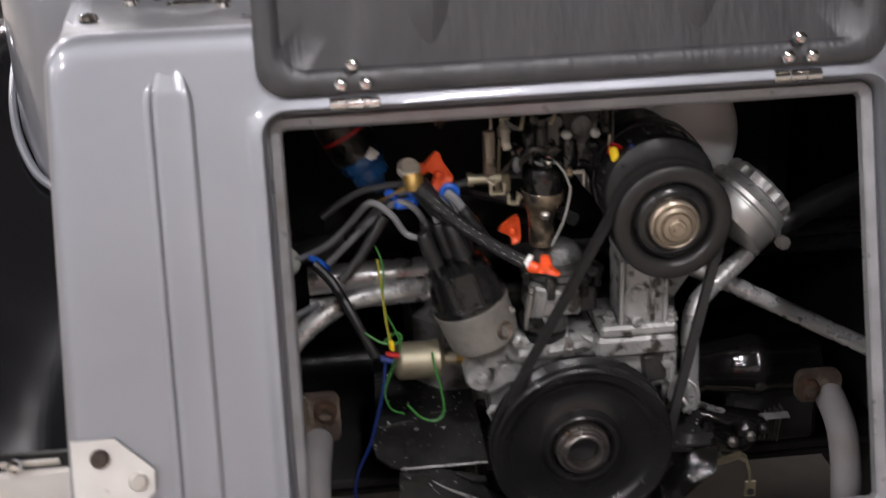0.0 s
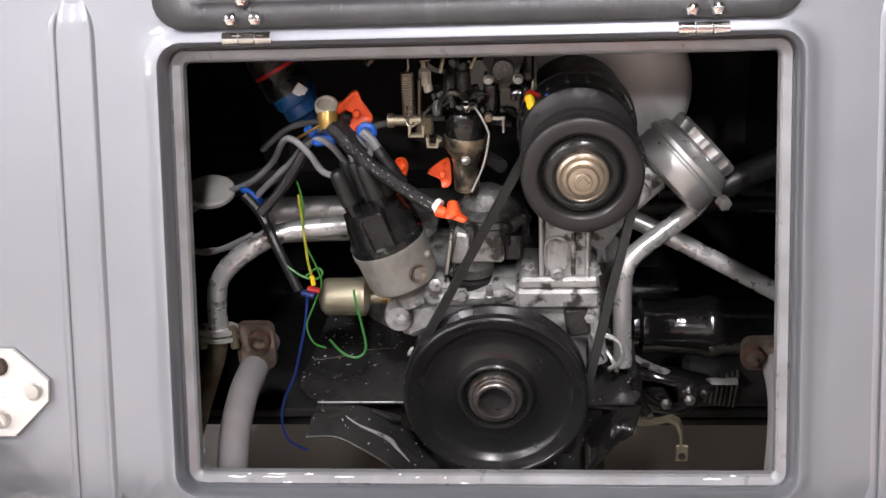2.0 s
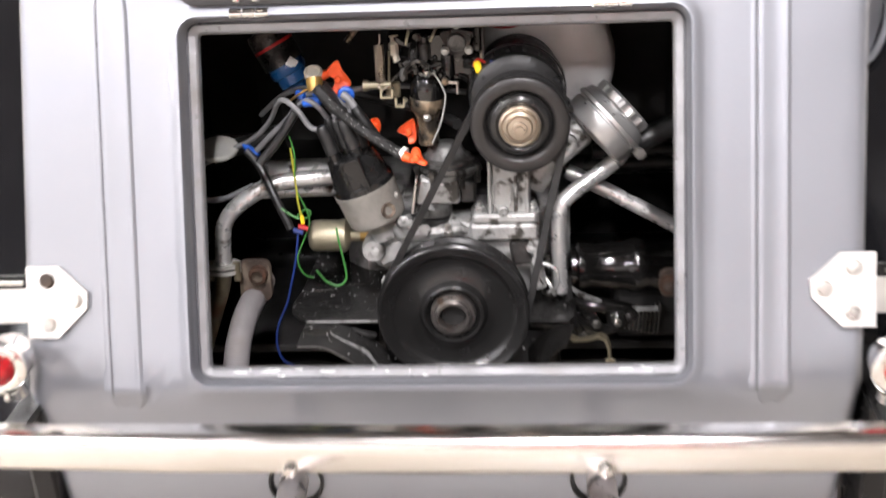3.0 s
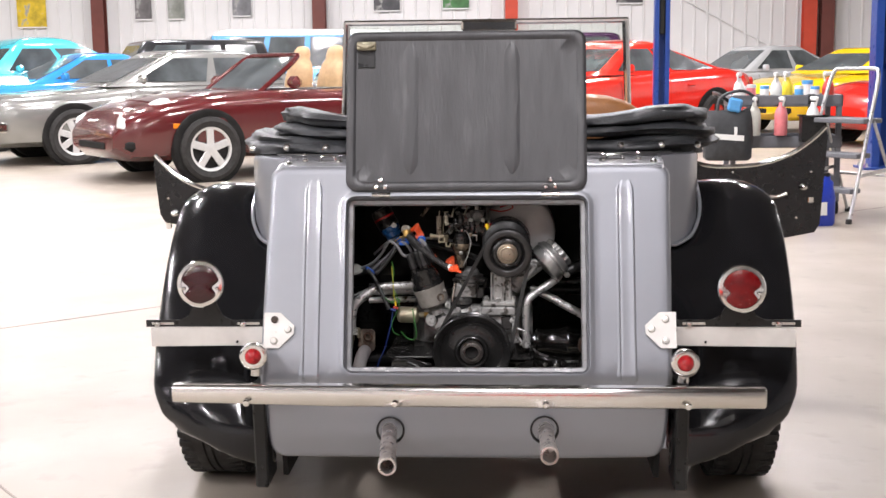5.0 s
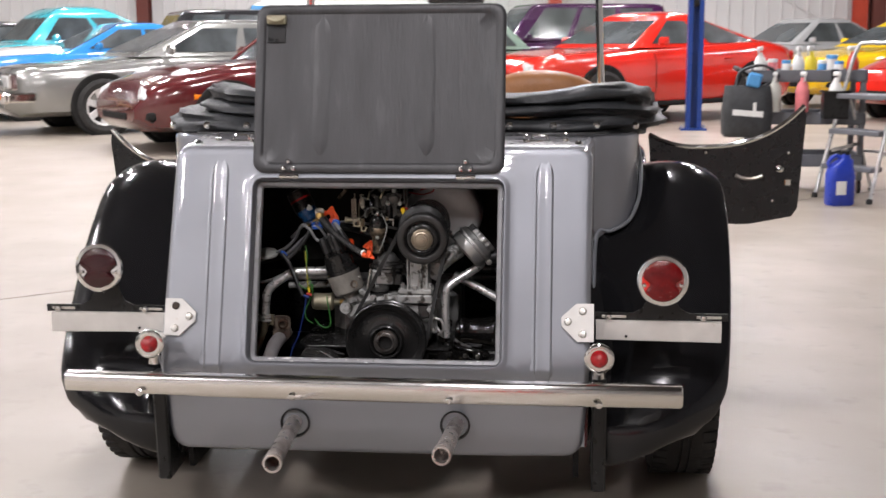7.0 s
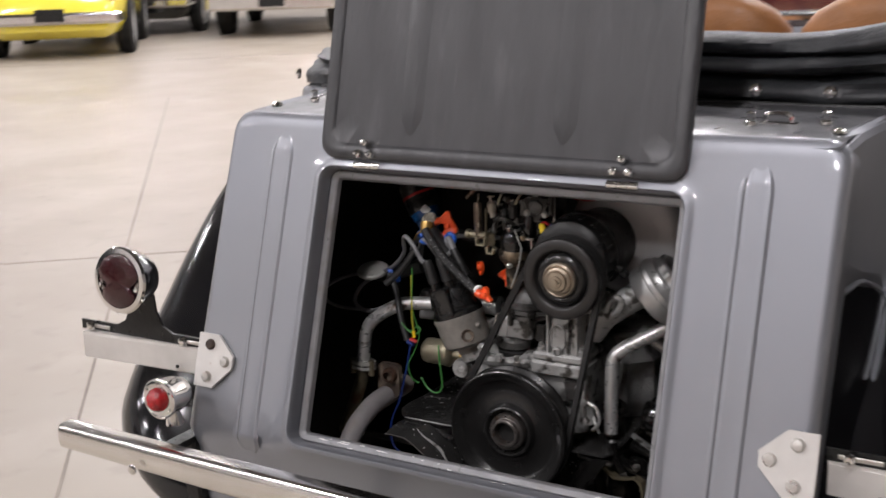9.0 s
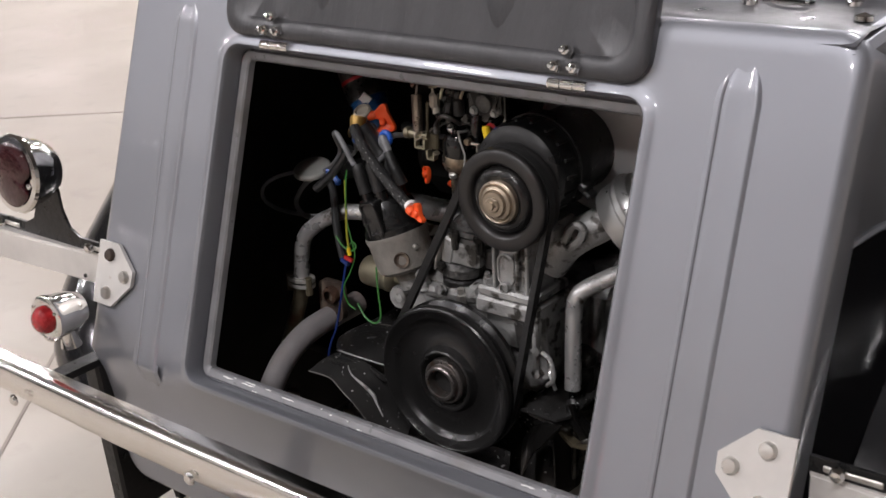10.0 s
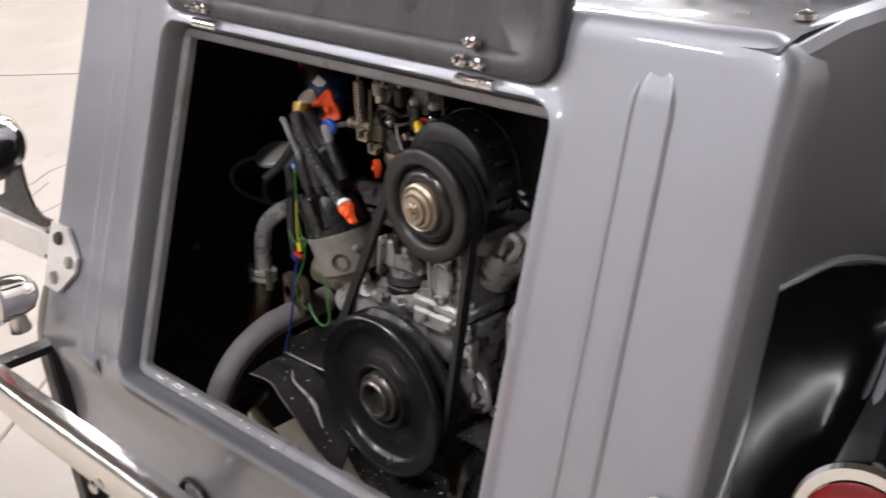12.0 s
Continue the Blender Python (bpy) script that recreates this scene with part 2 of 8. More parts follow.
M_RWIRE = material("red_wire", (0.40, 0.01, 0.01), 0.45, 0.0, 0.1, 30.0)
M_GLEAD = material("grey_lead", (0.15, 0.15, 0.155), 0.5, 0.0, 0.1, 30.0)
M_WHITE = material("off_white_plastic", (0.44, 0.40, 0.33), 0.5, 0.0, 0.1, 30.0)
M_BRASS = material("brass", (0.34, 0.21, 0.06), 0.35, 0.6, 0.15, 30.0)
M_CAPGREY = material("dull_grey_cap", (0.36, 0.36, 0.335), 0.5, 0.3, 0.12, 20.0)
M_CARB = material("dirty_carburettor_metal", (0.085, 0.080, 0.072), 0.34, 0.6, 0.4, 60.0, 0.4, 200.0, second=(0.012, 0.011, 0.010), mask=(0.40, 0.56), mask_scale=42.0)
M_OIL = material("oily_black_casting", (0.006, 0.0057, 0.0054), 0.11, 0.0, 0.3, 30.0, 0.15, 120.0, spec=0.6, rough_var=0.08)
M_RUST2 = material("dark_rust_eye", (0.055, 0.026, 0.014), 0.85, 0.0, 0.4, 60.0, 0.5, 160.0)
M_BRONZE = material("stained_bronze_housing", (0.22, 0.17, 0.115), 0.30, 0.6, 0.4, 30.0, 0.3, 120.0, second=(0.04, 0.034, 0.028), mask=(0.46, 0.60), mask_scale=34.0)
M_COPPER = material("spring_steel", (0.42, 0.36, 0.30), 0.35, 0.9, 0.1, 30.0)
M_SHROUD = material("grey_shroud", (0.58, 0.57, 0.56), 0.45, 0.10, 0.1, 12.0, 0.15, 60.0, second=(0.16, 0.155, 0.15), mask=(0.58, 0.8), mask_scale=12.0)
M_REDLENS = material("red_lens", (0.12, 0.004, 0.005), 0.2, 0.0, 0.25, 60.0, 0.25, 140.0, coat=0.15, spec=0.35)
M_DARKLENS = material("dark_red_lens", (0.028, 0.002, 0.004), 0.15, 0.0, 0.25, 60.0, 0.25, 140.0, coat=0.3)
M_CLOTH = material("dark_grey_canvas", (0.030, 0.032, 0.035), 0.52, 0.0, 0.25, 20.0, 0.4, 160.0, spec=0.5)
M_TAN = material("tan_leather", (0.34, 0.145, 0.05), 0.5, 0.0, 0.18, 14.0, 0.3, 120.0)
M_GLASS = material("dark_glass", (0.075, 0.085, 0.088), 0.05, 0.0, 0.5, 2.0, 0.10, 1.8, spec=0.8)
M_HUBDARK = material("worn_steel_hub", (0.17, 0.155, 0.145), 0.34, 0.8, 0.25, 40.0, second=(0.10, 0.065, 0.045), mask=(0.52, 0.7), mask_scale=60.0)
M_ALU2 = material("cleaner_cast_aluminium", (0.33, 0.33, 0.32), 0.46, 0.50, 0.18, 30.0, 0.32, 260.0, second=(0.05, 0.046, 0.04), mask=(0.53, 0.62), mask_scale=55.0)
M_BELT = material("belt_rubber", (0.011, 0.0108, 0.0105), 0.65, 0.0, 0.2, 40.0)
M_DIST = material("pitted_grey_casting", (0.23, 0.218, 0.196), 0.6, 0.3, 0.2, 40.0, 0.25, 220.0, second=(0.16, 0.14, 0.12), mask=(0.58, 0.75), mask_scale=40.0)
M_BRAID = material("braided_black", (0.010, 0.010, 0.010), 0.5, 0.0, 0.5, 250.0, 0.8, 400.0)
M_CARB2 = material("dark_pump_metal", (0.045, 0.043, 0.041), 0.45, 0.5, 0.4, 40.0, 0.4, 160.0)
M_FILLER = material("silver_paint", (0.42, 0.42, 0.41), 0.36, 0.7, 0.08, 25.0, second=(0.09, 0.085, 0.08), mask=(0.66, 0.72), mask_scale=30.0)
M_GOLDRUST = material("grimy_zinc_steel", (0.135, 0.115, 0.075), 0.5, 0.4, 0.3, 40.0, 0.3, 150.0, second=(0.13, 0.07, 0.04), mask=(0.55, 0.7), mask_scale=40.0)
M_TIN = material("flecked_black_tin", (0.020, 0.0195, 0.019), 0.18, 0.0, 0.3, 20.0, 0.1, 60.0, second=(0.5, 0.5, 0.5), mask=(0.675, 0.69), mask_scale=190.0)
M_FIN = material("grey_cooling_fin", (0.10, 0.095, 0.088), 0.5, 0.5, 0.2, 30.0)
M_FLANGE = material("dirty_pale_flange", (0.235, 0.235, 0.243), 0.36, 0.15, 0.16, 25.0, 0.2, 90.0, coat=0.3, second=(0.17, 0.155, 0.14), mask=(0.56, 0.80), mask_scale=14.0)
M_THREAD_GLINT = material("pale_thread_glint", (0.30, 0.30, 0.29), 0.5, 0.0, 0.2, 90.0)
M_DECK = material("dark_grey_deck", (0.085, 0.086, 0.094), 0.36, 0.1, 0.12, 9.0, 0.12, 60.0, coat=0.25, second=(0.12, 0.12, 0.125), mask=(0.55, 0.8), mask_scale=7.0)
M_BUMPER = material("tarnished_chrome", (0.83, 0.81, 0.78), 0.19, 1.0, 0.05, 9.0, 0.03, 40.0, second=(0.66, 0.60, 0.53), mask=(0.55, 0.85), mask_scale=6.0, rough_var=0.03)
M_TAILPIPE = material("heat_browned_pipe", (0.62, 0.58, 0.55), 0.32, 0.85, 0.2, 18.0, 0.1, 90.0, second=(0.18, 0.125, 0.095), mask=(0.52, 0.74), mask_scale=14.0)
M_FLOOR = None

# ---- hall ----
def floor_material():
    mt = bpy.data.materials.new("polished_concrete")
    mt.use_nodes = True
    nt = mt.node_tree
    bs = nt.nodes["Principled BSDF"]
    tc = nt.nodes.new("ShaderNodeTexCoord")
    mix = None
    col = (0.325, 0.284, 0.235, 1)
    prev = None
    for s, lo, hi, c2, f in ((0.35, 0.35, 0.75, (0.278, 0.240, 0.194, 1), 0.8), (2.3, 0.45, 0.75, (0.375, 0.335, 0.285, 1), 0.8), (9.0, 0.58, 0.78, (0.215, 0.184, 0.148, 1), 0.55)):
        n = nt.nodes.new("ShaderNodeTexNoise")
        n.inputs["Scale"].default_value, n.inputs["Detail"].default_value = s, 6.0
        nt.links.new(tc.outputs["Object"], n.inputs["Vector"])
        mr = nt.nodes.new("ShaderNodeMapRange")
        mr.inputs[1].default_value, mr.inputs[2].default_value, mr.inputs[4].default_value = lo, hi, f
        nt.links.new(n.outputs[0], mr.inputs[0])
        mx = nt.nodes.new("ShaderNodeMix")
        mx.data_type = "RGBA"
        nt.links.new(mr.outputs[0], mx.inputs[0])
        if prev is None:
            mx.inputs[6].default_value = col
        else:
            nt.links.new(prev, mx.inputs[6])
        mx.inputs[7].default_value = c2
        prev = mx.outputs[2]
    nt.links.new(prev, bs.inputs["Base Color"])
    n = nt.nodes.new("ShaderNodeTexNoise")
    n.inputs["Scale"].default_value = 1.7
    nt.links.new(tc.outputs["Object"], n.inputs["Vector"])
    mr = nt.nodes.new("ShaderNodeMapRange")
    mr.inputs[3].default_value, mr.inputs[4].default_value = 0.24, 0.52
    nt.links.new(n.outputs[0], mr.inputs[0])
    nt.links.new(mr.outputs[0], bs.inputs["Roughness"])
    return mt


M_FLOOR = floor_material()
M_WALL = material("white_metal_cladding", (0.74, 0.73, 0.72), 0.55, 0.0, 0.05, 0.8, 0.0)
M_CEIL = material("dark_insulated_ceiling", (0.075, 0.070, 0.066), 0.7, 0.0, 0.06, 0.6)
M_JOINT = material("dark_joint", (0.23, 0.20, 0.17), 0.8, 0.0, 0.3, 3.0)
M_STAIN = material("dried_oil", (0.075, 0.066, 0.054), 0.45, 0.0, 0.4, 12.0, second=(0.20, 0.175, 0.145), mask=(0.42, 0.60), mask_scale=14.0)
M_COLUMN = material("brown_red_steel", (0.135, 0.032, 0.022), 0.5, 0.0, 0.15, 3.0)
M_COLRED = material("orange_red_steel", (0.55, 0.055, 0.02), 0.5, 0.0, 0.12, 3.0)
M_FIXT = material("white_enamel", (0.8, 0.8, 0.78), 0.4, 0.0, 0.04, 4.0)


def structure(name, geo, mat, label, sharp=35):
    return tagged(part(name, geo, mat, None, "", sharp), label, "", "", "structure")


x0, x1, y0, y1, HH = HALL
fl = structure("floor", Geo().box(((x0 + x1) / 2, (y0 + y1) / 2, -0.1), (x1 - x0, y1 - y0, 0.2)), M_FLOOR, "pale beige polished concrete floor with saw-cut joints and stains")
for c, size in (((-3.3, 2.64, 0.0008), (0.007, 9.0, 0.0016)), ((-1.6, 2.81, 0.0008), (14.0, 0.007, 0.0016)), ((-9.0, 8.6, 0.0008), (14.0, 0.007, 0.0016))):
    part("floor_joint", Geo().box(c, size, (0, 0, 40.8)), M_JOINT, fl)


for way in (((-1.96, 0.40), (-1.975, 0.47), (-1.99, 0.52), (-2.0, 0.60), (-2.045, 0.72)), ((-2.18, 0.52), (-2.22, 0.60), (-2.23, 0.68), (-2.29, 0.76), (-2.31, 0.84)), ((-2.10, 0.50), (-2.13, 0.62), (-2.20, 0.71))):
    part("floor_crack", Geo().loft([[(x - 0.004, y, 0.0002), (x, y, 0.0012), (x + 0.003 + 0.002 * (k % 2), y, 0.0002)] for k, (x, y) in enumerate(way)]), M_JOINT, fl)


def oil_stain(cx, cy, r, seed):
    """A dried dark spill: a thin sheet with a ragged outline."""
    rs = random.Random(seed)
    ph = [rs.uniform(0, 6.28) for _ in range(4)]
    ring = []
    for k in range(40):
        a = 2 * math.pi * k / 40
        q = r * (1 + 0.22 * math.sin(2 * a + ph[0]) + 0.16 * math.sin(3 * a + ph[1]) + 0.10 * math.sin(7 * a + ph[2]) + 0.06 * math.sin(13 * a + ph[3]))
        ring.append((cx + 1.5 * q * math.cos(a), cy + q * math.sin(a)))
    part("oil_stain", Geo().loft([[(x, y, z) for x, y in ring] for z in (0.0001, 0.0010)]), M_STAIN, fl, "dark dried oil spill")


for k, (sx, sy, r) in enumerate(((0.05, -0.30, 0.06), (0.22, -0.42, 0.025), (-0.10, -0.22, 0.09), (0.30, -0.24, 0.05), (0.13, -0.55, 0.012), (-0.30, -0.36, 0.03), (0.42, -0.10, 0.07), (-0.02, -0.02, 0.12))):
    oil_stain(sx, sy, r, 40 + k)


def cladding(a, b, h, pitch=0.3):
    """A ribbed metal wall between two ground points, with thickness."""
    a, b = Vector(a), Vector(b)
    d = (b - a).normalized()
    nrm = Vector((-d.y, d.x))
    n = int((b - a).length / pitch)
    front = []
    for i in range(n):
        for u, off in ((0.0, 0.0), (0.80, 0.0), (0.85, 0.028), (0.95, 0.028)):
            p = a + d * (pitch * (i + u)) + nrm * off
            front.append((p.x, p.y))
    front.append((b.x, b.y))
    g = Geo()
    back = a - nrm * 0.15, b - nrm * 0.15
    ring = front + [(back[1].x, back[1].y), (back[0].x, back[0].y)]
    g.loft([[(x, y, 0.0) for x, y in ring], [(x, y, h) for x, y in ring]])
    return g


structure("wall_north", cladding((x1, y1), (x0, y1), HH), M_WALL, "white ribbed metal cladding wall behind the cars", 20)
structure("wall_south", cladding((x0, y0), (x1, y0), HH), M_WALL, "white ribbed metal cladding wall", 20)
structure("wall_east", cladding((x1, y0), (x1, y1), HH), M_WALL, "white ribbed metal cladding wall", 20)
structure("wall_west", cladding((x0, y1), (x0, y0), HH), M_WALL, "white ribbed metal cladding wall", 20)
structure("ceiling", Geo().box(((x0 + x1) / 2, (y0 + y1) / 2, HH + 0.1), (x1 - x0 + 0.6, y1 - y0 + 0.6, 0.2)), M_CEIL, "dark insulated hall ceiling above the strip lights")

fixture = thing("strip_light", "white enamel strip light hanging from the ceiling", "light", pose(LAMPS[0][0], LAMPS[0][1], HH), "ceiling lights")
part("housing", Geo().box((0, 0, -0.55), (0.30, 1.28, 0.10), bevel=0.01, taper=(0.8, 1)), M_FIXT, fixture)
for sx in (-0.45, 0.45):
    part("hanger", Geo().tube([(0, sx, 0), (0, sx, -0.51)], 0.006, 6), M_FIXT, fixture)
for lx, ly, power in LAMPS[1:]:
    copy_thing(fixture, pose(lx, ly, HH))


def column(x, mat, label):
    """A rolled I-section steel column on the wall."""
    ob = thing("steel_column", label, "column", pose(x, y1 - 0.24, 0), "wall columns")
    g = Geo().box((0, -0.13, HH / 2), (0.30, 0.02, HH))
    g.box((0, 0, HH / 2), (0.014, 0.24, HH)).box((0, 0.13, HH / 2), (0.30, 0.02, HH))
    part("section", g, mat, ob)
    part("base_plate", Geo().box((0, 0, 0.01), (0.42, 0.42, 0.02)), mat, ob)
    return ob


def wall_poster(x, z, w, h, mat, label):
    ob = thing("wall_poster", label, "poster", pose(x, y1 - 0.06, z), "wall posters")
    part("sheet", Geo().box((0, 0, 0), (w, 0.012, h)), mat, ob)
    for e in (-1, 1):
        part("border", Geo().box((0, -0.008, e * (h / 2 - 0.02)), (w, 0.006, 0.03)), M_FIXT, ob)
    return ob


# ---- the grey roadster ----
ROAD = thing("roadster", "grey and black vintage kit roadster with its rear engine lid raised", "car")
PS, PN = Vector((0, 0.3048, 0.9524)), Vector((0, -0.9524, 0.3048))
PO = Vector((0, -0.1446, 0.43))


def on_panel(x, s, n=0.0):
    """A point on the leaning rear panel: across, up the slope, proud of it. Below s = 0 the panel hangs upright."""
    bow = Vector((x, (0.013 if x > 0 else 0.004) * max(0.0, abs(x) - 0.24) / 0.22, 0))
    if s >= 0:
        return PO + PS * s + PN * n + bow
    k = min(1.0, -s / 0.06)
    nn = (PN * (1 - k) + Vector((0, -1, 0.0)) * k).normalized()
    return PO + Vector((x * (1 - s * s), bow.y + 0.02 * k + 0.10 * s * s, s)) + nn * n


def s_of(z):
    return (z - 0.43) / 0.9524


OX0, OX1, OS0, OS1 = -0.268, 0.257, s_of(0.452), s_of(0.811)


def opening_loop(d, n, r):
    return [on_panel(x, s, n) for x, s in rrect(OX0 - d, OX1 + d, OS0 - d, OS1 + d, r, side=14)]


panel = Geo()
loops = [opening_loop(-0.001, -0.032, 0.004), opening_loop(0.0, -0.024, 0.005), opening_loop(0.002, -0.0218, 0.006), opening_loop(0.0092, -0.0205, 0.012), opening_loop(0.0102, -0.0225, 0.014), opening_loop(0.0122, -0.0225, 0.016),
         opening_loop(0.0132, 0.001, 0.020), opening_loop(0.0155, 0.0045, 0.022), opening_loop(0.019, 0.0045, 0.026), opening_loop(0.024, 0.0015, 0.030), opening_loop(0.030, 0.0, 0.034)]


def edge_x(x, s, u=1.0):
    """The panel's side edges lean a little: wider at the foot, more so on one side."""
    k = 1 - max(0.0, s) / 0.47
    return x - 0.0125 * k * u if x < 0 else x + (0.003 - 0.005 * k) * u


inner2 = rrect(OX0 - 0.030, OX1 + 0.030, OS0 - 0.030, OS1 + 0.030, 0.034, side=14)
TOPS = s_of(0.897)
outer2 = rrect(-0.450, 0.446, -0.185, TOPS - 0.022, 0.024, side=14)
for k in range(1, 13):
    u = k / 12
    loops.append([on_panel(edge_x(a[0] + (b[0] - a[0]) * u, a[1] + (b[1] - a[1]) * u, u), a[1] + (b[1] - a[1]) * u) for a, b in zip(inner2, outer2)])
for d, n, r in ((0.005, -0.0006, 0.027), (0.0095, -0.003, 0.030), (0.0125, -0.007, 0.032), (0.014, -0.013, 0.033), (0.0142, -0.05, 0.033)):
    loops.append([on_panel(edge_x(x, s), s, n) for x, s in rrect(-0.450 - d, 0.446 + d, -0.185 - d, TOPS - 0.022 + d * 1.7, r, side=14)])
panel.loft(loops[5:], caps=False)
rear = part("rear_panel", panel, M_PAINT, ROAD, "glossy grey leaning rear panel with a rounded opening", 50)


part("opening_flange", Geo().loft(loops[:4], caps=False), M_FLANGE, rear, "pale dirty inner flange of the opening")
# groove coloured darker than the body, as painted shade of the recess
part("recess_groove", Geo().loft(loops[3:6], caps=False), M_DECK, rear, "dark groove strip standing for the shade in the recess")


def pressed_bead(xc, s0, s1, w, parent):
    """A long bead pressed into the panel: a hard crease along one side, a soft fold along the other."""
    rings, seam = [], []
    for k in range(64):
        q = k / 63
        s = s0 + (s1 - s0) * (q - 0.09 * math.sin(2 * math.pi * q))
        m = min(1.0, min((s - s0) / (w * 1.6), (s1 - s) / (w * 2.6)))
        e = math.sqrt(max(0.0, 1 - (1 - m) ** 2)) + 0.01
        h = min(1.0, 1.6 * m + 0.05, 0.35 + (s - s0) / 0.10)
        rings.append([on_panel(xc + w * e * u, s, -0.001 + hgt * h) for u, hgt in ((-1.60, 0.0), (-1.40, 0.0011), (-1.16, 0.0018), (-1.09, 0.0017), (-1.05, 0.0009), (-0.97, 0.0009), (-0.93, 0.0024), (-0.86, 0.0030), (-0.5, 0.0026), (0.0, 0.0022), (0.5, 0.0024), (0.74, 0.0032), (0.86, 0.0038), (0.96, 0.0036), (1.06, 0.0022), (1.16, 0.0010), (1.30, 0.0))])
        # dark strip along the groove: the crease's shade put in as colour
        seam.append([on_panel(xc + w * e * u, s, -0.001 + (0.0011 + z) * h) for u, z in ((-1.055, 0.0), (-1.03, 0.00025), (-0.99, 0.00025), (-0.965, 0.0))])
    bead = part("pressed_bead", Geo().loft(rings, closed=False), M_PAINT, parent, "", 60)
    part("crease", Geo().loft(seam[6:-1], closed=False), M_DECK, bead, "dark strip standing for the shade in the crease")
    return bead


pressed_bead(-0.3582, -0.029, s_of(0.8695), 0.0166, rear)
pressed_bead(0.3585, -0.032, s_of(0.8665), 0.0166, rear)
for ex, ez in ((-0.183, 0.300), (0.174, 0.303)):
    p = on_panel(ex, ez - 0.43, 0.001)
    part("pipe_hole_ring", Geo().lathe([(0.029, 0.002), (0.033, -0.002), (0.0325, -0.006), (0.030, -0.0065), (0.0285, -0.003), (0.027, 0.004), (0.0, 0.004)], p, (0, 1, 0), 28), M_SATIN, rear, "dark rubber ring round the tailpipe")

# sides, deck and cockpit tub
for sgn in (-1, 1):
    g = Geo()
    rings = []
    # y, inner x, flared x, height of the piped lower edge of the flare
    for y, xb, xt, ze in ((0.03, 0.452, 0.455, 0.715), (0.09, 0.458, 0.460, 0.712), (0.16, 0.463, 0.466, 0.692), (0.240, 0.468, 0.471, 0.655), (0.250, 0.469, 0.480, 0.658), (0.262, 0.470, 0.505, 0.666), (0.275, 0.472, 0.530, 0.676), (0.300, 0.474, 0.552, 0.690), (0.340, 0.478, 0.572, 0.724), (0.40, 0.480, 0.582, 0.762), (0.50, 0.484, 0.587, 0.800), (0.66, 0.490, 0.590, 0.835)):
        zt = 0.885 + 0.014 * min(1, y / 0.1)
        lean = 0.122 if y < 0.05 else 0.0
        pts = []
        for i in range(4):
            u = i / 3
            z = 0.25 + (ze - 0.012 - 0.25) * u
            pts.append((sgn * xb, y - lean * (zt - z) / (zt - 0.25), z))
        for i in range(5):
            z = ze + (zt - 0.012 - ze) * i / 4
            pts.append((sgn * xt, y - lean * (zt - z) / (zt - 0.25), z))
        pts += [(sgn * (xt - 0.004), y, zt - 0.004), (sgn * (xt - 0.014), y, zt), (sgn * (xt - 0.03), y, zt - 0.004), (sgn * (xt - 0.03), y, zt - 0.03)]
        pts.append((sgn * (xb - 0.02), y - lean, 0.25))
        rings.append(pts)
    g.loft(rings)
    side = part("body_side", g, M_PAINT, ROAD, "", 24)
    low = [r[:4] for r in rings[:5]]
    part("fender_apron", Geo().loft([[(x + sgn * 0.003, y, z) for x, y, z in r] + [(x - sgn * 0.002, y, z) for x, y, z in r[::-1]] for r in low]), M_BLACK, side, "black inner apron between body and fender", 24)
    part("apron_piping", Geo().tube([(r[3][0] + sgn * 0.002, r[3][1], r[3][2] + 0.004) for r in rings[:5]], 0.0038, 8), M_PAINT, side)
g = Geo()
rings = []
for y, z, w in ((0.012, 0.884, 0.448), (0.022, 0.889, 0.450), (0.04, 0.8925, 0.450), (0.15, 0.896, 0.459), (0.245, 0.898, 0.468), (0.275, 0.899, 0.520), (0.30, 0.899, 0.540), (0.36, 0.896, 0.560)):
    rings.append([(w * u, y, z + 0.004 * (1 - u * u)) for u in (-1, -0.75, -0.5, -0.25, 0, 0.25, 0.5, 0.75, 1)])
g.loft(rings, closed=False)
g.loft([[(x, y, z - 0.006) for x, y, z in r] for r in rings], closed=False)
part("deck", g, M_DECK, ROAD, "dark grey deck behind the seats", 50)
# engine bay lining
# the underbody pan is out of view, added to keep light off the floor
for nm, c, size in (("bay_bulkhead", (0, 0.62, 0.56), (0.90, 0.02, 0.70)), ("bay_floor_plate", (0, 0.345, 0.305), (0.86, 0.28, 0.012)), ("bay_roof", (0, 0.34, 0.880), (0.86, 0.55, 0.012)), ("underbody_shade_pan", (0, 0.78, 0.205), (0.86, 0.88, 0.01))):
    part(nm, Geo().box(c, size, bevel=0.002), M_BAY, ROAD, "matt black lining sheet around and below the engine bay")
for x in (-0.436, 0.432):
    prof = ((-0.060, 0.17), (-0.112, 0.43), (0.024, 0.86), (0.61, 0.87), (0.61, 0.17))
    lining = part("bay_side", Geo().loft([[(x + h, y, z) for y, z in prof] for h in (-0.006, 0.006)]), M_BAY, ROAD, "matt black lining sheet around and below the engine bay")
    part("lining_bolt", Geo().lathe([(0.006, 0.0), (0.006, 0.002), (0.004, 0.005), (0.0, 0.006)], (x - math.copysign(0.006, x), 0.069, 0.490), (-math.copysign(1, x), 0, 0), 8), M_FIN, lining)
g = Geo().box((0, 1.35, 0.45), (1.14, 1.5, 0.10)).box((0, 2.05, 0.62), (1.0, 0.7, 0.40), bevel=0.06).box((0, 1.4, 0.30), (0.9, 1.5, 0.06))
part("cockpit_tub", g, M_SATIN, ROAD)
part("scuttle", Geo().box((0, 1.78, 0.85), (1.06, 0.30, 0.12), bevel=0.04), M_PAINT, ROAD)
rings = []
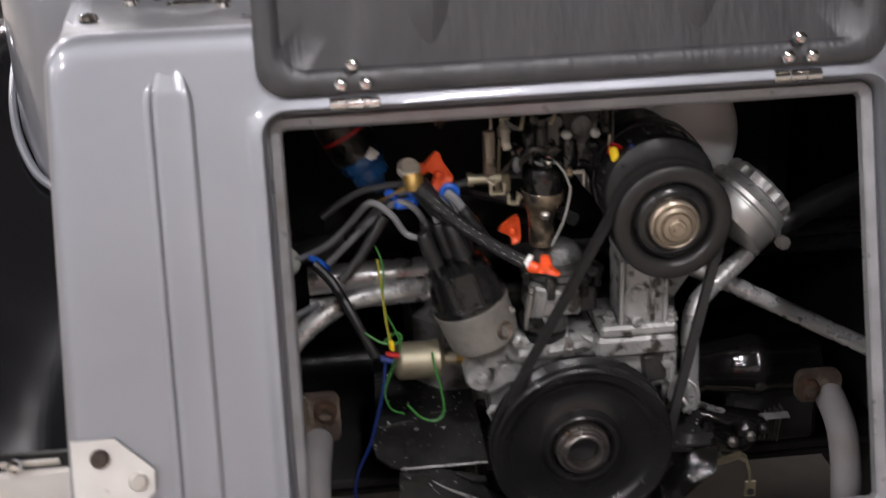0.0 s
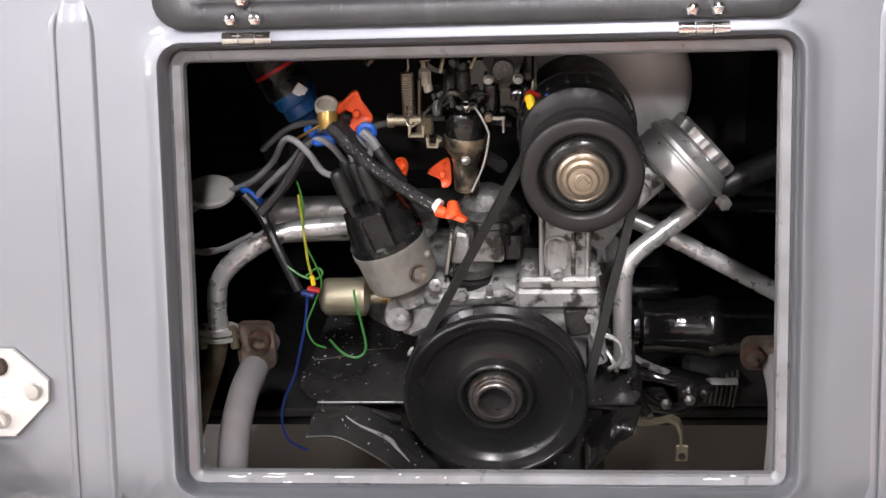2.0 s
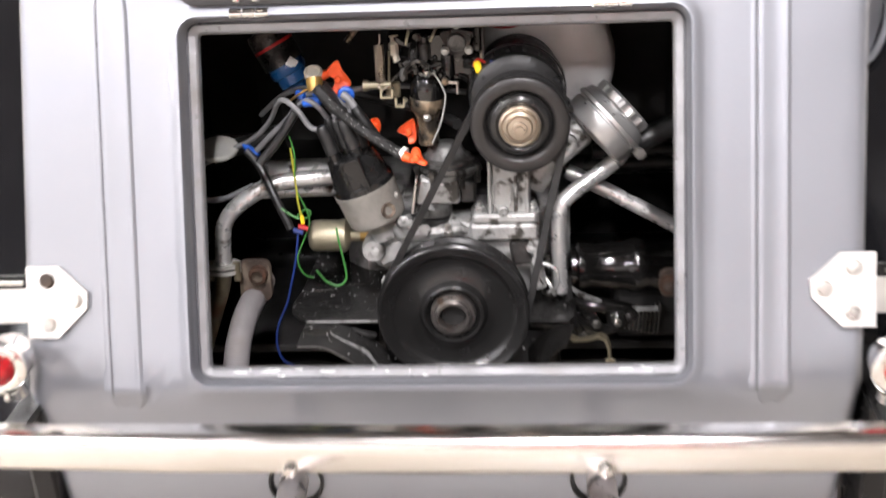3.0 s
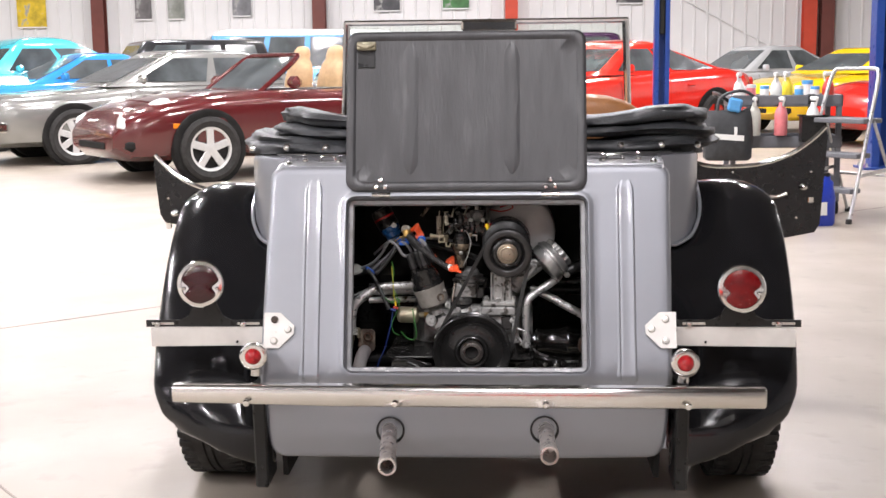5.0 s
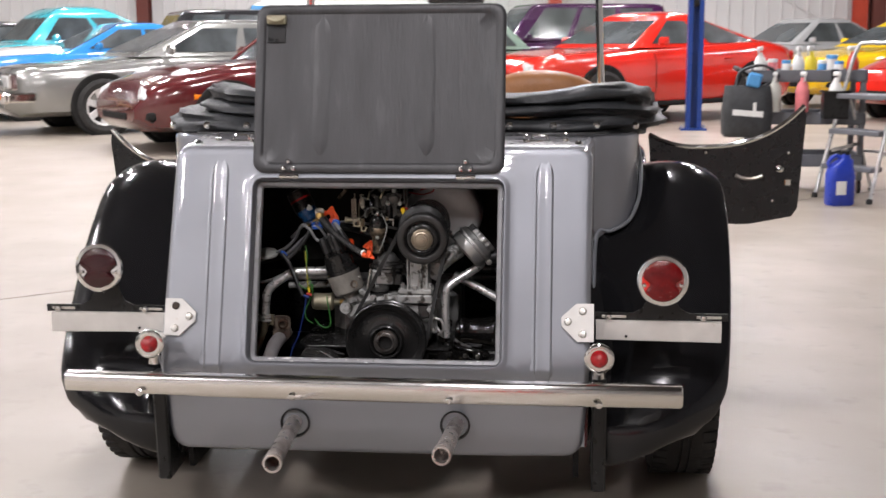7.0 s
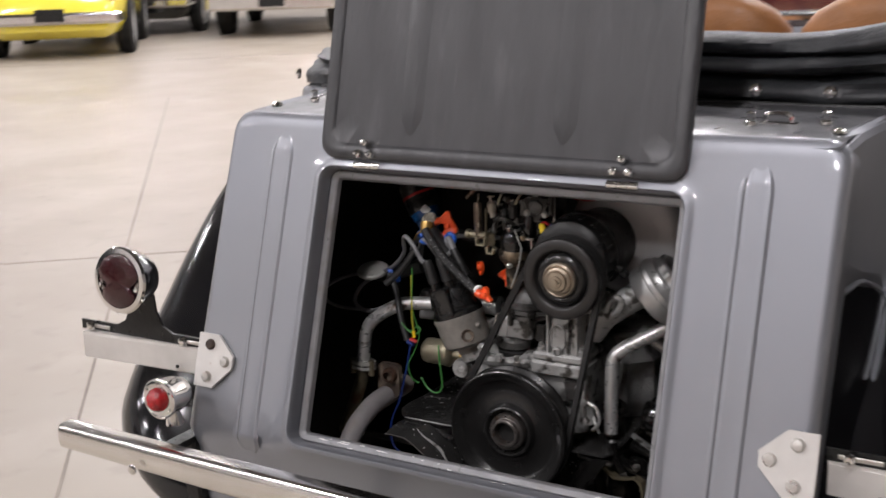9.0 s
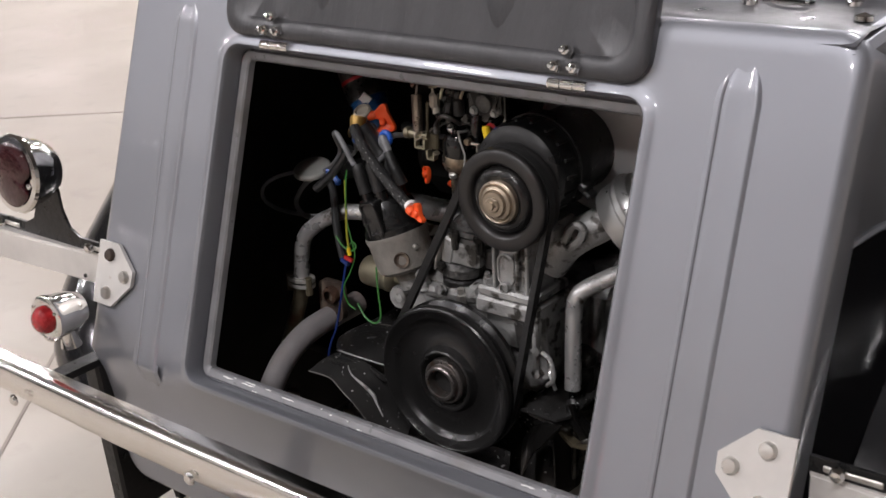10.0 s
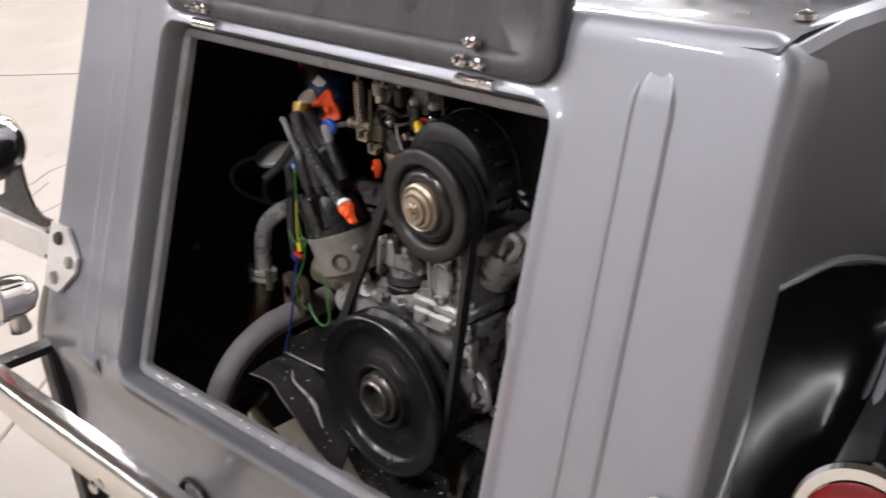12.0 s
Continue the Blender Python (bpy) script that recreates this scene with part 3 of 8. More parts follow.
for y, w, zt, zb in ((1.72, 0.52, 0.93, 0.42), (1.9, 0.50, 0.935, 0.40), (2.3, 0.42, 0.92, 0.36), (2.7, 0.33, 0.90, 0.36), (3.0, 0.27, 0.875, 0.36), (3.06, 0.25, 0.86, 0.38)):
    rings.append([(w * math.copysign(abs(math.cos(a)) ** 0.55, math.cos(a)), y, (zt + zb) / 2 + (zt - zb) / 2 * math.copysign(abs(math.sin(a)) ** 0.55, math.sin(a))) for a in [2 * math.pi * k / 32 for k in range(32)]])
part("bonnet", Geo().loft(rings), M_PAINT, ROAD, "tapered grey bonnet", 50)
shell = part("radiator_shell", Geo().box((0, 3.08, 0.62), (0.44, 0.05, 0.50), bevel=0.02), M_CHROME, ROAD)
for k in range(9):
    part("grille_bar", Geo().box((-0.16 + 0.04 * k, 3.108, 0.62), (0.010, 0.010, 0.40), bevel=0.002), M_SATIN, shell)
for sgn in (-1, 1):
    rings = []
    for k in range(15):
        a = radians(-15 + 170 * k / 14)
        y, z = 2.75 + 0.40 * math.cos(a), 0.34 + 0.37 * math.sin(a)
        d = Vector((0, math.cos(a), math.sin(a)))
        c = Vector((0, y, z))
        rings.append([c + Vector((sgn * x, 0, 0)) - d * h for x, h in ((0.40, 0.05), (0.50, 0.01), (0.62, 0.0), (0.70, 0.02), (0.74, 0.07), (0.73, 0.075), (0.62, 0.02), (0.42, 0.06))])
    part("front_fender", Geo().loft(rings), M_BLACK, ROAD, "glossy black front fender", 60)
    part("running_board", Geo().box((sgn * 0.62, 1.60, 0.30), (0.22, 1.56, 0.035), bevel=0.012), M_BLACK, ROAD)
    hl = part("headlamp", Geo().lathe([(0.0, -0.13), (0.05, -0.12), (0.08, -0.07), (0.088, 0.0), (0.092, 0.01), (0.082, 0.014)], (sgn * 0.36, 3.02, 0.76), (0, 1, 0), 28), M_CHROME, ROAD)
    part("lens", Geo().lathe([(0.082, 0.010), (0.06, 0.024), (0.0, 0.03)], (sgn * 0.36, 3.02, 0.76), (0, 1, 0), 28), M_FIXT, hl)

# raised lid
LB, LT = Vector((0, -0.020, 0.838)), Vector((0, 0.073, 1.202))
lu = (LT - LB).normalized()
ln = Vector((0, lu.z, -lu.y)) * -1
LL = (LT - LB).length


def on_lid(x, s, n=0.0):
    return LB + lu * s + ln * n + Vector((x, 0, 0))


g = Geo()
lidloops = []
for d, n in ((0.10, 0.0), (0.05, 0.0), (0.022, 0.0), (0.020, 0.002), (0.014, 0.0045), (0.008, 0.0045), (0.003, 0.0035), (0.0, 0.0), (0.0, -0.010), (0.002, -0.014), (0.012, -0.016), (0.06, -0.020), (0.12, -0.022)):
    lidloops.append([on_lid(x, s, n) for x, s in rrect(-0.284 + d, 0.271 - d, d, LL - d, 0.026 if d < 0.03 else 0.02)])
g.loft(lidloops)
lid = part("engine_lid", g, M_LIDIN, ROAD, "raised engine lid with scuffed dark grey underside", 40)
for xc in (-0.135, 0.10):
    g = Geo()
    rings = []
    for k in range(24):
        s = 0.03 + (LL - 0.05) * k / 23
        e = math.sin(min(1.0, min(k, 23 - k) / 3 + 0.02) * math.pi / 2)
        rings.append([on_lid(xc + 0.022 * e * u, s, -0.001 + 0.0035 * e * (1 - u * u)) for u in (-1, -0.6, -0.2, 0.2, 0.6, 1)])
    g.loft(rings, closed=False)
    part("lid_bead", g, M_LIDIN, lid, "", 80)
g = Geo().box(on_lid(-0.238, LL - 0.035, 0.006), (0.045, 0.012, 0.020), (-16, 0, 0), 0.003).tube([on_lid(-0.256, LL - 0.032, 0.014), on_lid(-0.238, LL - 0.040, 0.018), on_lid(-0.222, LL - 0.032, 0.014)], 0.006, 10)
part("lid_latch", g, M_GOLD, lid, "dull metal latch inside the lid")
part("latch_plate", Geo().box(on_lid(-0.238, LL - 0.068, 0.001), (0.040, 0.004, 0.036), (-16, 0, 0), 0.001), M_SATIN, lid)


def lid_hinge(xc):
    """A chrome butt hinge: knuckles, leaf on the lid, two bolts with nuts."""
    c = Vector((xc, -0.020, 0.829))
    g = Geo()
    for k in range(3):
        g.tube([c + Vector((-0.0205 + 0.0145 * k, 0, 0)), c + Vector((-0.0065 + 0.0145 * k - 0.0006, 0, 0))], 0.0056, 12)
    ob = part("hinge", g, M_CHROME, lid, "small chrome hinge")
    for dx, ds in ((-0.0105, 0.008), (0.0105, 0.008), (0.0, 0.024)):
        p = on_lid(xc + dx, ds, 0.005)
        part("hinge_bolt", Geo().lathe([(0.0066, 0), (0.0066, 0.0045), (0.005, 0.007), (0.003, 0.0075), (0.003, 0.013), (0.0, 0.0135)], p, ln, 6), M_CHROME, lid)


lid_hinge(-0.203)
lid_hinge(0.187)


# fenders
SEAM = ((-0.06, 0.457, 0.26), (0.03, 0.460, 0.36), (0.145, 0.466, 0.51), (0.245, 0.474, 0.656), (0.262, 0.507, 0.667), (0.275, 0.532, 0.677), (0.300, 0.554, 0.691), (0.340, 0.574, 0.725), (0.40, 0.584, 0.763), (0.50, 0.589, 0.801), (0.66, 0.592, 0.836), (0.80, 0.592, 0.86))


def lerp_seam(y):
    """Where the fender meets the body: across and up, for a place along the car."""
    for (a, xa, za), (b, xb, zb) in zip(SEAM, SEAM[1:]):
        if y <= b:
            t = max(0.0, (y - a) / (b - a))
            return xa + (xb - xa) * t, za + (zb - za) * t
    return SEAM[-1][1], SEAM[-1][2]


def fender(sgn):
    path = ((1.02, 0.38, 0.72), (0.95, 0.58, 0.75), (0.83, 0.72, 0.77), (0.68, 0.80, 0.782), (0.54, 0.826, 0.788), (0.43, 0.802, 0.795), (0.33, 0.735, 0.798), (0.22, 0.645, 0.794), (0.12, 0.553, 0.786), (0.02, 0.460, 0.774), (-0.045, 0.382, 0.760), (-0.080, 0.315, 0.725), (-0.090, 0.258, 0.672), (-0.080, 0.212, 0.600), (-0.060, 0.190, 0.535))
    g = Geo()
    P = [Vector((0, y, z)) for y, z, _ in path]
    rings = []
    n = len(path)
    for i in range(n):
        for k in range(3 if i < n - 1 else 1):
            t = k / 3
            p0, p1, p2, p3 = (path[max(i - 1, 0)], path[i], path[min(i + 1, n - 1)], path[min(i + 2, n - 1)])
            q = [0.5 * (2 * b + (c - a) * t + (2 * a - 5 * b + 4 * c - d) * t * t + (3 * b - a - 3 * c + d) * t ** 3) for a, b, c, d in zip(p0, p1, p2, p3)]
            dv = [b2 - a2 for a2, b2 in zip(p0 if k == 0 else p1, p2)]
            tn = Vector((0, dv[0], dv[1])).normalized()
            out = Vector((0, tn.z, -tn.y))
            if out.dot(Vector((0, q[0] - 0.5, q[1] - 0.35))) < 0:
                out = -out
            xi, xo = 0.462, q[2]
            seam = q[1] > 0.30 and q[0] < 0.70 and i > 2
            sx_, sz_ = lerp_seam(q[0])
            ring = []
            for u in (0.0, 0.2, 0.4, 0.58, 0.72, 0.83, 0.91, 0.965, 0.99, 1.0):
                drop = 0.055 * u ** 5 + (0.012 + 0.075 * max(0.0, min(1.0, (q[0] - 0.15) / 0.2))) * (1 - u) ** 2
                pt = Vector((sgn * (xi + (xo - xi) * u), q[0], q[1])) - out * drop
                if seam:
                    pt = pt.lerp(Vector((sgn * sx_, q[0], sz_)), (1 - u) ** 3)
                ring.append(pt)
            depth = 0.10 * min(1.0, max(0.15, (xo - 0.53) / 0.2))
            for e in (0.35, 0.7, 1.0):
                ring.append(Vector((sgn * (xo - 0.004 * e), q[0], q[1])) - out * (0.055 + depth * e))
            ring.append(Vector((sgn * (xo - 0.012), q[0], q[1])) - out * (0.058 + depth))
            for u in (0.9, 0.6, 0.3, 0.0):
                ring.append(Vector((sgn * (xi + (xo - 0.012 - xi) * u), q[0], q[1])) - out * (0.03 + 0.03 * u))
            rings.append(ring)
    g.loft(rings)
    return part("fender", g, M_BLACK, ROAD, "glossy black rounded rear fender", 60)


for sgn in (-1, 1):
    fn = fender(sgn)
    g = Geo().tube([(sgn * (x + 0.004), y - 0.003, z + 0.003) for y, x, z in SEAM[1:11]], 0.0050, 8)
    part("fender_piping", g, M_PAINT, fn)


# wheels
def road_wheel(parent, c, radius, width, rim_mat, axis=1, spokes=5):
    """A tyre with tread blocks and a rim under it. axis: 1 the wheel turns about x."""
    g = Geo()
    w = width / 2
    prof = [(radius * 0.62, -w * 0.75), (radius * 0.80, -w * 1.0), (radius * 0.93, -w * 0.97), (radius * 0.985, -w * 0.80), (radius, -w * 0.55), (radius, -w * 0.18), (radius - 0.006, -w * 0.16), (radius - 0.006, -w * 0.10), (radius, -w * 0.08), (radius, w * 0.08), (radius - 0.006, w * 0.10), (radius - 0.006, w * 0.16), (radius, w * 0.18), (radius, w * 0.55), (radius * 0.985, w * 0.80), (radius * 0.93, w * 0.97), (radius * 0.80, w), (radius * 0.62, w * 0.75)]
    g.lathe(prof, c, (1, 0, 0), 48)
    for k in range(56):
        a = 2 * math.pi * k / 56
        for s in (-1, 1):
            p = Vector(c) + Vector((s * w * 0.72, math.cos(a) * radius * 0.985, math.sin(a) * radius * 0.985))
            g.box(p, (w * 0.42, 0.020, 0.012), (math.degrees(a) - 90, 0, 0))
    ty = part("wheel", g, M_TYRE, parent, "black rubber tyre with a worn tread", 40)
    part("rim", Geo().lathe([(radius * 0.64, -w * 0.7), (radius * 0.60, -w * 0.6), (radius * 0.3, -w * 0.2), (0.0, -w * 0.25)], c, (1, 0, 0), 32).lathe([(0.0, w * 0.25), (radius * 0.3, w * 0.2), (radius * 0.60, w * 0.6), (radius * 0.64, w * 0.7)], c, (1, 0, 0), 32), rim_mat, ty)


for sgn in (-1, 1):
    road_wheel(ROAD, (sgn * 0.70, 0.51, 0.315), 0.315, 0.16, M_CHROME)
    road_wheel(ROAD, (sgn * 0.62, 2.75, 0.315), 0.315, 0.15, M_CHROME)
for ay, ax_ in ((0.51, 0.66), (2.75, 0.6)):
    part("axle", Geo().tube([(-ax_, ay, 0.315), (ax_, ay, 0.315)], 0.033, 12), M_SATIN, ROAD)

# bumper
g = Geo()
rings = []
for x in (-0.650, -0.646, -0.3, 0.0, 0.3, 0.640, 0.644):
    e = 0.85 if abs(x) > 0.643 else 1.0
    y = -0.235 + 0.012 * (x / 0.65) ** 2
    pts = []
    zb = 0.4105 - 0.005 * x
    for k in range(17):
        a = radians(-90 + 180 * k / 16)
        pts.append((x, y - 0.018 * max(0.0, math.cos(a)) ** 0.45 * e, zb + 0.0235 * math.sin(a) * e))
    pts += [(x, y + 0.012, zb + 0.0235 * e), (x, y + 0.012, zb - 0.0235 * e)]
    rings.append(pts)
g.loft(rings)
bmp = part("bumper", g, M_BUMPER, ROAD, "chrome blade bumper with worn shine", 50)
for bx in (-0.156, 0.171, -0.482, 0.475):
    part("bumper_bolt", Geo().lathe([(0.0078, 0), (0.0078, 0.002), (0.0055, 0.0040), (0.0, 0.0046)], (bx, -0.2535, 0.397 - 0.005 * bx), (0, -1, 0), 14), M_CHROME, bmp)
for sgn in (-1, 1):
    part("bumper_iron", Geo().box((sgn * 0.480, -0.080, 0.285), (0.030, 0.105, 0.245), (4, 0, 0), 0.004).box((sgn * 0.480, -0.165, 0.405), (0.026, 0.125, 0.010)), M_SATIN, bmp, "black steel bumper iron")


# tail lamps and their brackets
def tail_lamp_bracket(sgn):
    plate = [(0.0, -0.0425), (0.035, -0.0425), (0.068, -0.010), (0.069, 0.009), (0.037, 0.0385), (0.0, 0.0385)]
    g = Geo()
    c = on_panel(0, s_of(0.531), 0.002) + Vector((0, 0.003 if sgn < 0 else 0.009, 0))
    outline = [(sgn * (0.466 - px), pz) for px, pz in plate]
    ms = Matrix.Translation(c) @ Euler((radians(-17.7), 0, 0)).to_matrix().to_4x4()
    g.slab(outline, -0.005, ms)
    pl = part("lamp_bracket", g, M_PLATE, ROAD, "pale steel bracket plate with three bolts")
    for px, pz in ((0.024, 0.0225), (0.055, 0.0), (0.024, -0.0265)):
        p = ms @ Vector((sgn * (0.466 - px), -0.005, pz))
        rusty = (px, pz) == (0.024, 0.0225) and sgn < 0
        part("bracket_bolt", Geo().lathe([(0.0085, 0), (0.0085, 0.002), (0.0065, 0.0055), (0.0, 0.006)], p, PN, 12), M_RUST if rusty else M_BRUSHED, pl)
    arm = Geo().box((sgn * 0.603, -0.083, 0.508), (0.264, 0.005, 0.041), (0, 0, sgn * -3), 0.001).box((sgn * 0.603, -0.074, 0.5295), (0.264, 0.022, 0.004), (0, 0, sgn * -3))
    part("bracket_arm", arm, M_PLATE, pl, "flat pale steel arm")
    for hx in (0.535, 0.70):
        part("arm_hole", Geo().lathe([(0.003, 0.0), (0.003, 0.002), (0.0, 0.002)], (sgn * hx, -0.0865, 0.498), (0, -1, 0), 10), M_BAY, pl)
    # black stand with slotted foot
    st = []
    for x, z in ((-0.140, 0.0), (-0.140, 0.016), (-0.060, 0.016), (-0.040, 0.026), (-0.028, 0.05), (-0.024, 0.085), (0.024, 0.085), (0.028, 0.05), (0.040, 0.026), (0.060, 0.016), (0.140, 0.016), (0.140, 0.0)):
        st.append((x, z))
    sd = part("lamp_stand", Geo().slab(st, 0.004, pose(sgn * 0.609, -0.078, 0.531)), M_SATIN, ROAD, "black lamp stand with slotted foot")
    for dx in (-0.10, 0.10):
        part("stand_slot", Geo().box((sgn * 0.609 + dx, -0.081, 0.5395), (0.052, 0.003, 0.006), bevel=0.001), M_BRUSHED, sd)
        part("stand_bolt", Geo().lathe([(0.0075, 0), (0.0075, 0.004), (0.005, 0.007), (0.0, 0.008)], (sgn * 0.609 + dx - 0.012, -0.083, 0.5395), (0, -1, 0), 8), M_CHROME, sd)
    lc = Vector((sgn * 0.607, -0.118, 0.639 if sgn < 0 else 0.626))
    ax = Vector((0, -1, 0.10)).normalized()
    shell = Geo().lathe([(0.0, -0.060), (0.018, -0.058), (0.034, -0.046), (0.044, -0.026), (0.049, -0.004), (0.0525, -0.002), (0.0535, 0.003), (0.051, 0.007), (0.044, 0.008), (0.043, 0.004), (0.0, 0.004)], lc, ax, 40)
    lamp = part("tail_lamp", shell, M_CHROME, ROAD, "round chrome tail lamp")
    u, w = Vector((1, 0, 0)), Vector((0, 0.0995, 0.995))
    ring = []
    for k in range(56):
        a = 2 * math.pi * k / 56
        r = 0.0425
        bite = max(0.0, math.exp(-((math.sin(a) + 0.20) / 0.24) ** 2)) * 0.0165
        ring.append((math.cos(a) * (r - bite), math.sin(a) * r))
    rings = [[lc + ax * (0.0075 + h) + u * (x * f) + w * (z * f) for x, z in ring] for f, h in ((1.0, 0.0), (1.0, 0.0012), (0.92, 0.0030), (0.6, 0.0052), (0.25, 0.006), (0.02, 0.0062))]
    part("lens", Geo().loft(rings), M_DARKLENS if sgn < 0 else M_REDLENS, lamp, "ribbed red glass lens")
    for k in (-1, 1):
        part("lens_screw", Geo().lathe([(0.004, 0.0), (0.004, 0.002), (0.0, 0.003)], lc + ax * 0.0085 + u * (0.038 * k) + w * -0.010, ax, 10), M_CHROME, lamp)
    # small round lamp below
    sc = Vector((sgn * 0.476, -0.192, 0.489 if sgn < 0 else 0.475))
    sh = Geo().lathe([(0.0, -0.055), (0.012, -0.054), (0.022, -0.046), (0.027, -0.03), (0.029, -0.006), (0.031, -0.003), (0.031, 0.002), (0.028, 0.004), (0.022, 0.004), (0.0, 0.004)], sc, (0, -1, 0.05), 28)
    sh.tube([sc + Vector((0, 0.025, -0.022)), sc + Vector((0, 0.028, -0.048))], 0.011, 12, rs=[0.009, 0.014])
    small = part("marker_lamp", sh, M_CHROME, ROAD, "small chrome bullet marker lamp")
    part("lens", Geo().lathe([(0.0185, 0.003), (0.0175, 0.010), (0.013, 0.016), (0.007, 0.019), (0.0, 0.020)], sc, (0, -1, 0.05), 24), M_REDLENS2, small, "bright red dome lens")
    for k in range(6):
        a = 2 * math.pi * (k + 0.5) / 6
        part("bezel_screw", Geo().lathe([(0.0022, 0), (0.0018, 0.0015), (0, 0.002)], sc + Vector((0.0255 * math.cos(a), -0.0045, 0.0255 * math.sin(a))), (0, -1, 0), 8), M_CHROME, small)


M_REDLENS2 = material("bright_red_lens", (0.32, 0.009, 0.012), 0.18, 0.0, 0.35, 90.0, 0.5, 200.0, coat=0.3)
tail_lamp_bracket(-1)
tail_lamp_bracket(1)

# tailpipes
for a, b in (((-0.188, -0.06, 0.297), (-0.156, -0.44, 0.319)), ((0.174, -0.06, 0.296), (0.173, -0.44, 0.344))):
    a, b = Vector(a), Vector(b)
    d = (b - a).normalized()
    L = (b - a).length
    part("tailpipe", Geo().lathe([(0.017, 0.0), (0.017, L - 0.07), (0.0165, L - 0.055), (0.0185, L - 0.05), (0.0195, L - 0.004), (0.0185, L), (0.0145, L), (0.0135, L - 0.008), (0.0135, L - 0.10), (0.0, L - 0.10)], a, d, 24), M_TAILPIPE, ROAD, "straight chrome tailpipe with a sooty mouth")

# soft top, snaps
def cloth_fold(z, ry, rz, seed, bump, reach=0.575, sag=0.0, short=0.0):
    """A fold of canvas lying across the deck, its ends wrapped forward along the sides."""
    way = [(-reach - 0.01, 0.86), (-reach - 0.005, 0.62), (-reach + 0.02, 0.46), (-reach + 0.09, 0.385)]
    way += [(-0.36 + 0.09 * k, 0.365 + 0.004 * math.sin(seed + k)) for k in range(9)]
    way += [(-x, y) for x, y in way[3::-1]]
    way = [(x + short, y) if k < 4 else (x, y) for k, (x, y) in enumerate(way)]
    P = [Vector((x, y, 0)) for x, y in way]
    line = []
    for i in range(len(P) - 1):
        p0, p1, p2, p3 = P[max(i - 1, 0)], P[i], P[i + 1], P[min(i + 2, len(P) - 1)]
        for k in range(6):
            t = k / 6
            line.append(0.5 * (2 * p1 + (p2 - p0) * t + (2 * p0 - 5 * p1 + 4 * p2 - p3) * t * t + (3 * p1 - p0 - 3 * p2 + p3) * t ** 3))
    line.append(P[-1])
    rings = []
    n = len(line)
    for i, p in enumerate(line):
        d = (line[min(i + 1, n - 1)] - line[max(i - 1, 0)]).normalized()
        out = Vector((d.y, -d.x, 0))
        edge = max(0.0, (abs(p.x) - 0.30) / 0.28)
        e = min(1.0, math.sqrt(min(i, n - 1 - i) / 4) + 0.05)
        wob = 0.010 * noise.noise(Vector((p.x * 3, seed * 5.0, p.y))) * (0.4 + edge)
        zz = z + wob + bump * math.exp(-((abs(p.x) - 0.47) / 0.09) ** 2) * (1 if p.y < 0.5 else 0.4) - sag * max(0.0, p.y - 0.42)
        depth = ry * (1 - 0.45 * min(1.0, max(0.0, (p.y - 0.38) / 0.12)))
        ring = []
        for k in range(22):
            a = 2 * math.pi * k / 22
            nz = noise.noise(Vector((p.x * 4 + seed * 7.1, math.cos(a) * 1.4 + seed + p.y * 5, math.sin(a) * 1.4)))
            nw = noise.noise(Vector((p.x * 13 + seed * 3.1, math.cos(a) * 2.6 + p.y * 11, math.sin(a) * 2.6 + seed)))
            rr = 1 + (0.12 + 0.30 * edge) * nz + (0.08 + 0.34 * edge) * nw
            cy, cz = math.copysign(abs(math.cos(a)) ** 0.75, math.cos(a)), math.copysign(abs(math.sin(a)) ** 0.9, math.sin(a))
            # a thick rounded lip on the rear edge, thinner in front
            ring.append(p + out * (depth * e * rr * cy) + Vector((0, 0, zz + rz * (1 + 0.55 * min(1.0, edge)) * e * rr * cz * (1.0 if cy > 0 else 0.75))))
        rings.append(ring)
    return Geo().loft(rings)


top = part("folded_soft_top", cloth_fold(0.9155, 0.088, 0.0195, 1, 0.004, 0.592, 0.0, 0.02), M_CLOTH, ROAD, "folded dark canvas soft top", 80)
part("canvas_fold", cloth_fold(0.9500, 0.078, 0.0150, 2, 0.012, 0.59, 0.05, 0.09), M_CLOTH, top, "", 80)
part("canvas_fold", cloth_fold(0.9790, 0.072, 0.0165, 3, 0.016, 0.585, 0.08, 0.10), M_CLOTH, top, "", 80)
part("canvas_binding", Geo().tube([(-0.50 + 0.1 * k, 0.2725 + (0.02 if k in (0, 10) else 0), 0.9005) for k in range(11)], 0.004, 8), M_RUBBER, top, "black binding along the canvas edge")
for sx in (-0.475, -0.372, -0.268, 0.268, 0.372, 0.475):
    part("snap", Geo().lathe([(0.0095, 0), (0.0085, 0.004), (0.005, 0.0065), (0.0, 0.0075)], (sx, 0.279 + (0.012 if abs(sx) > 0.4 else 0), 0.919), (0, -1, 0.25), 14), M_CHROME, top)
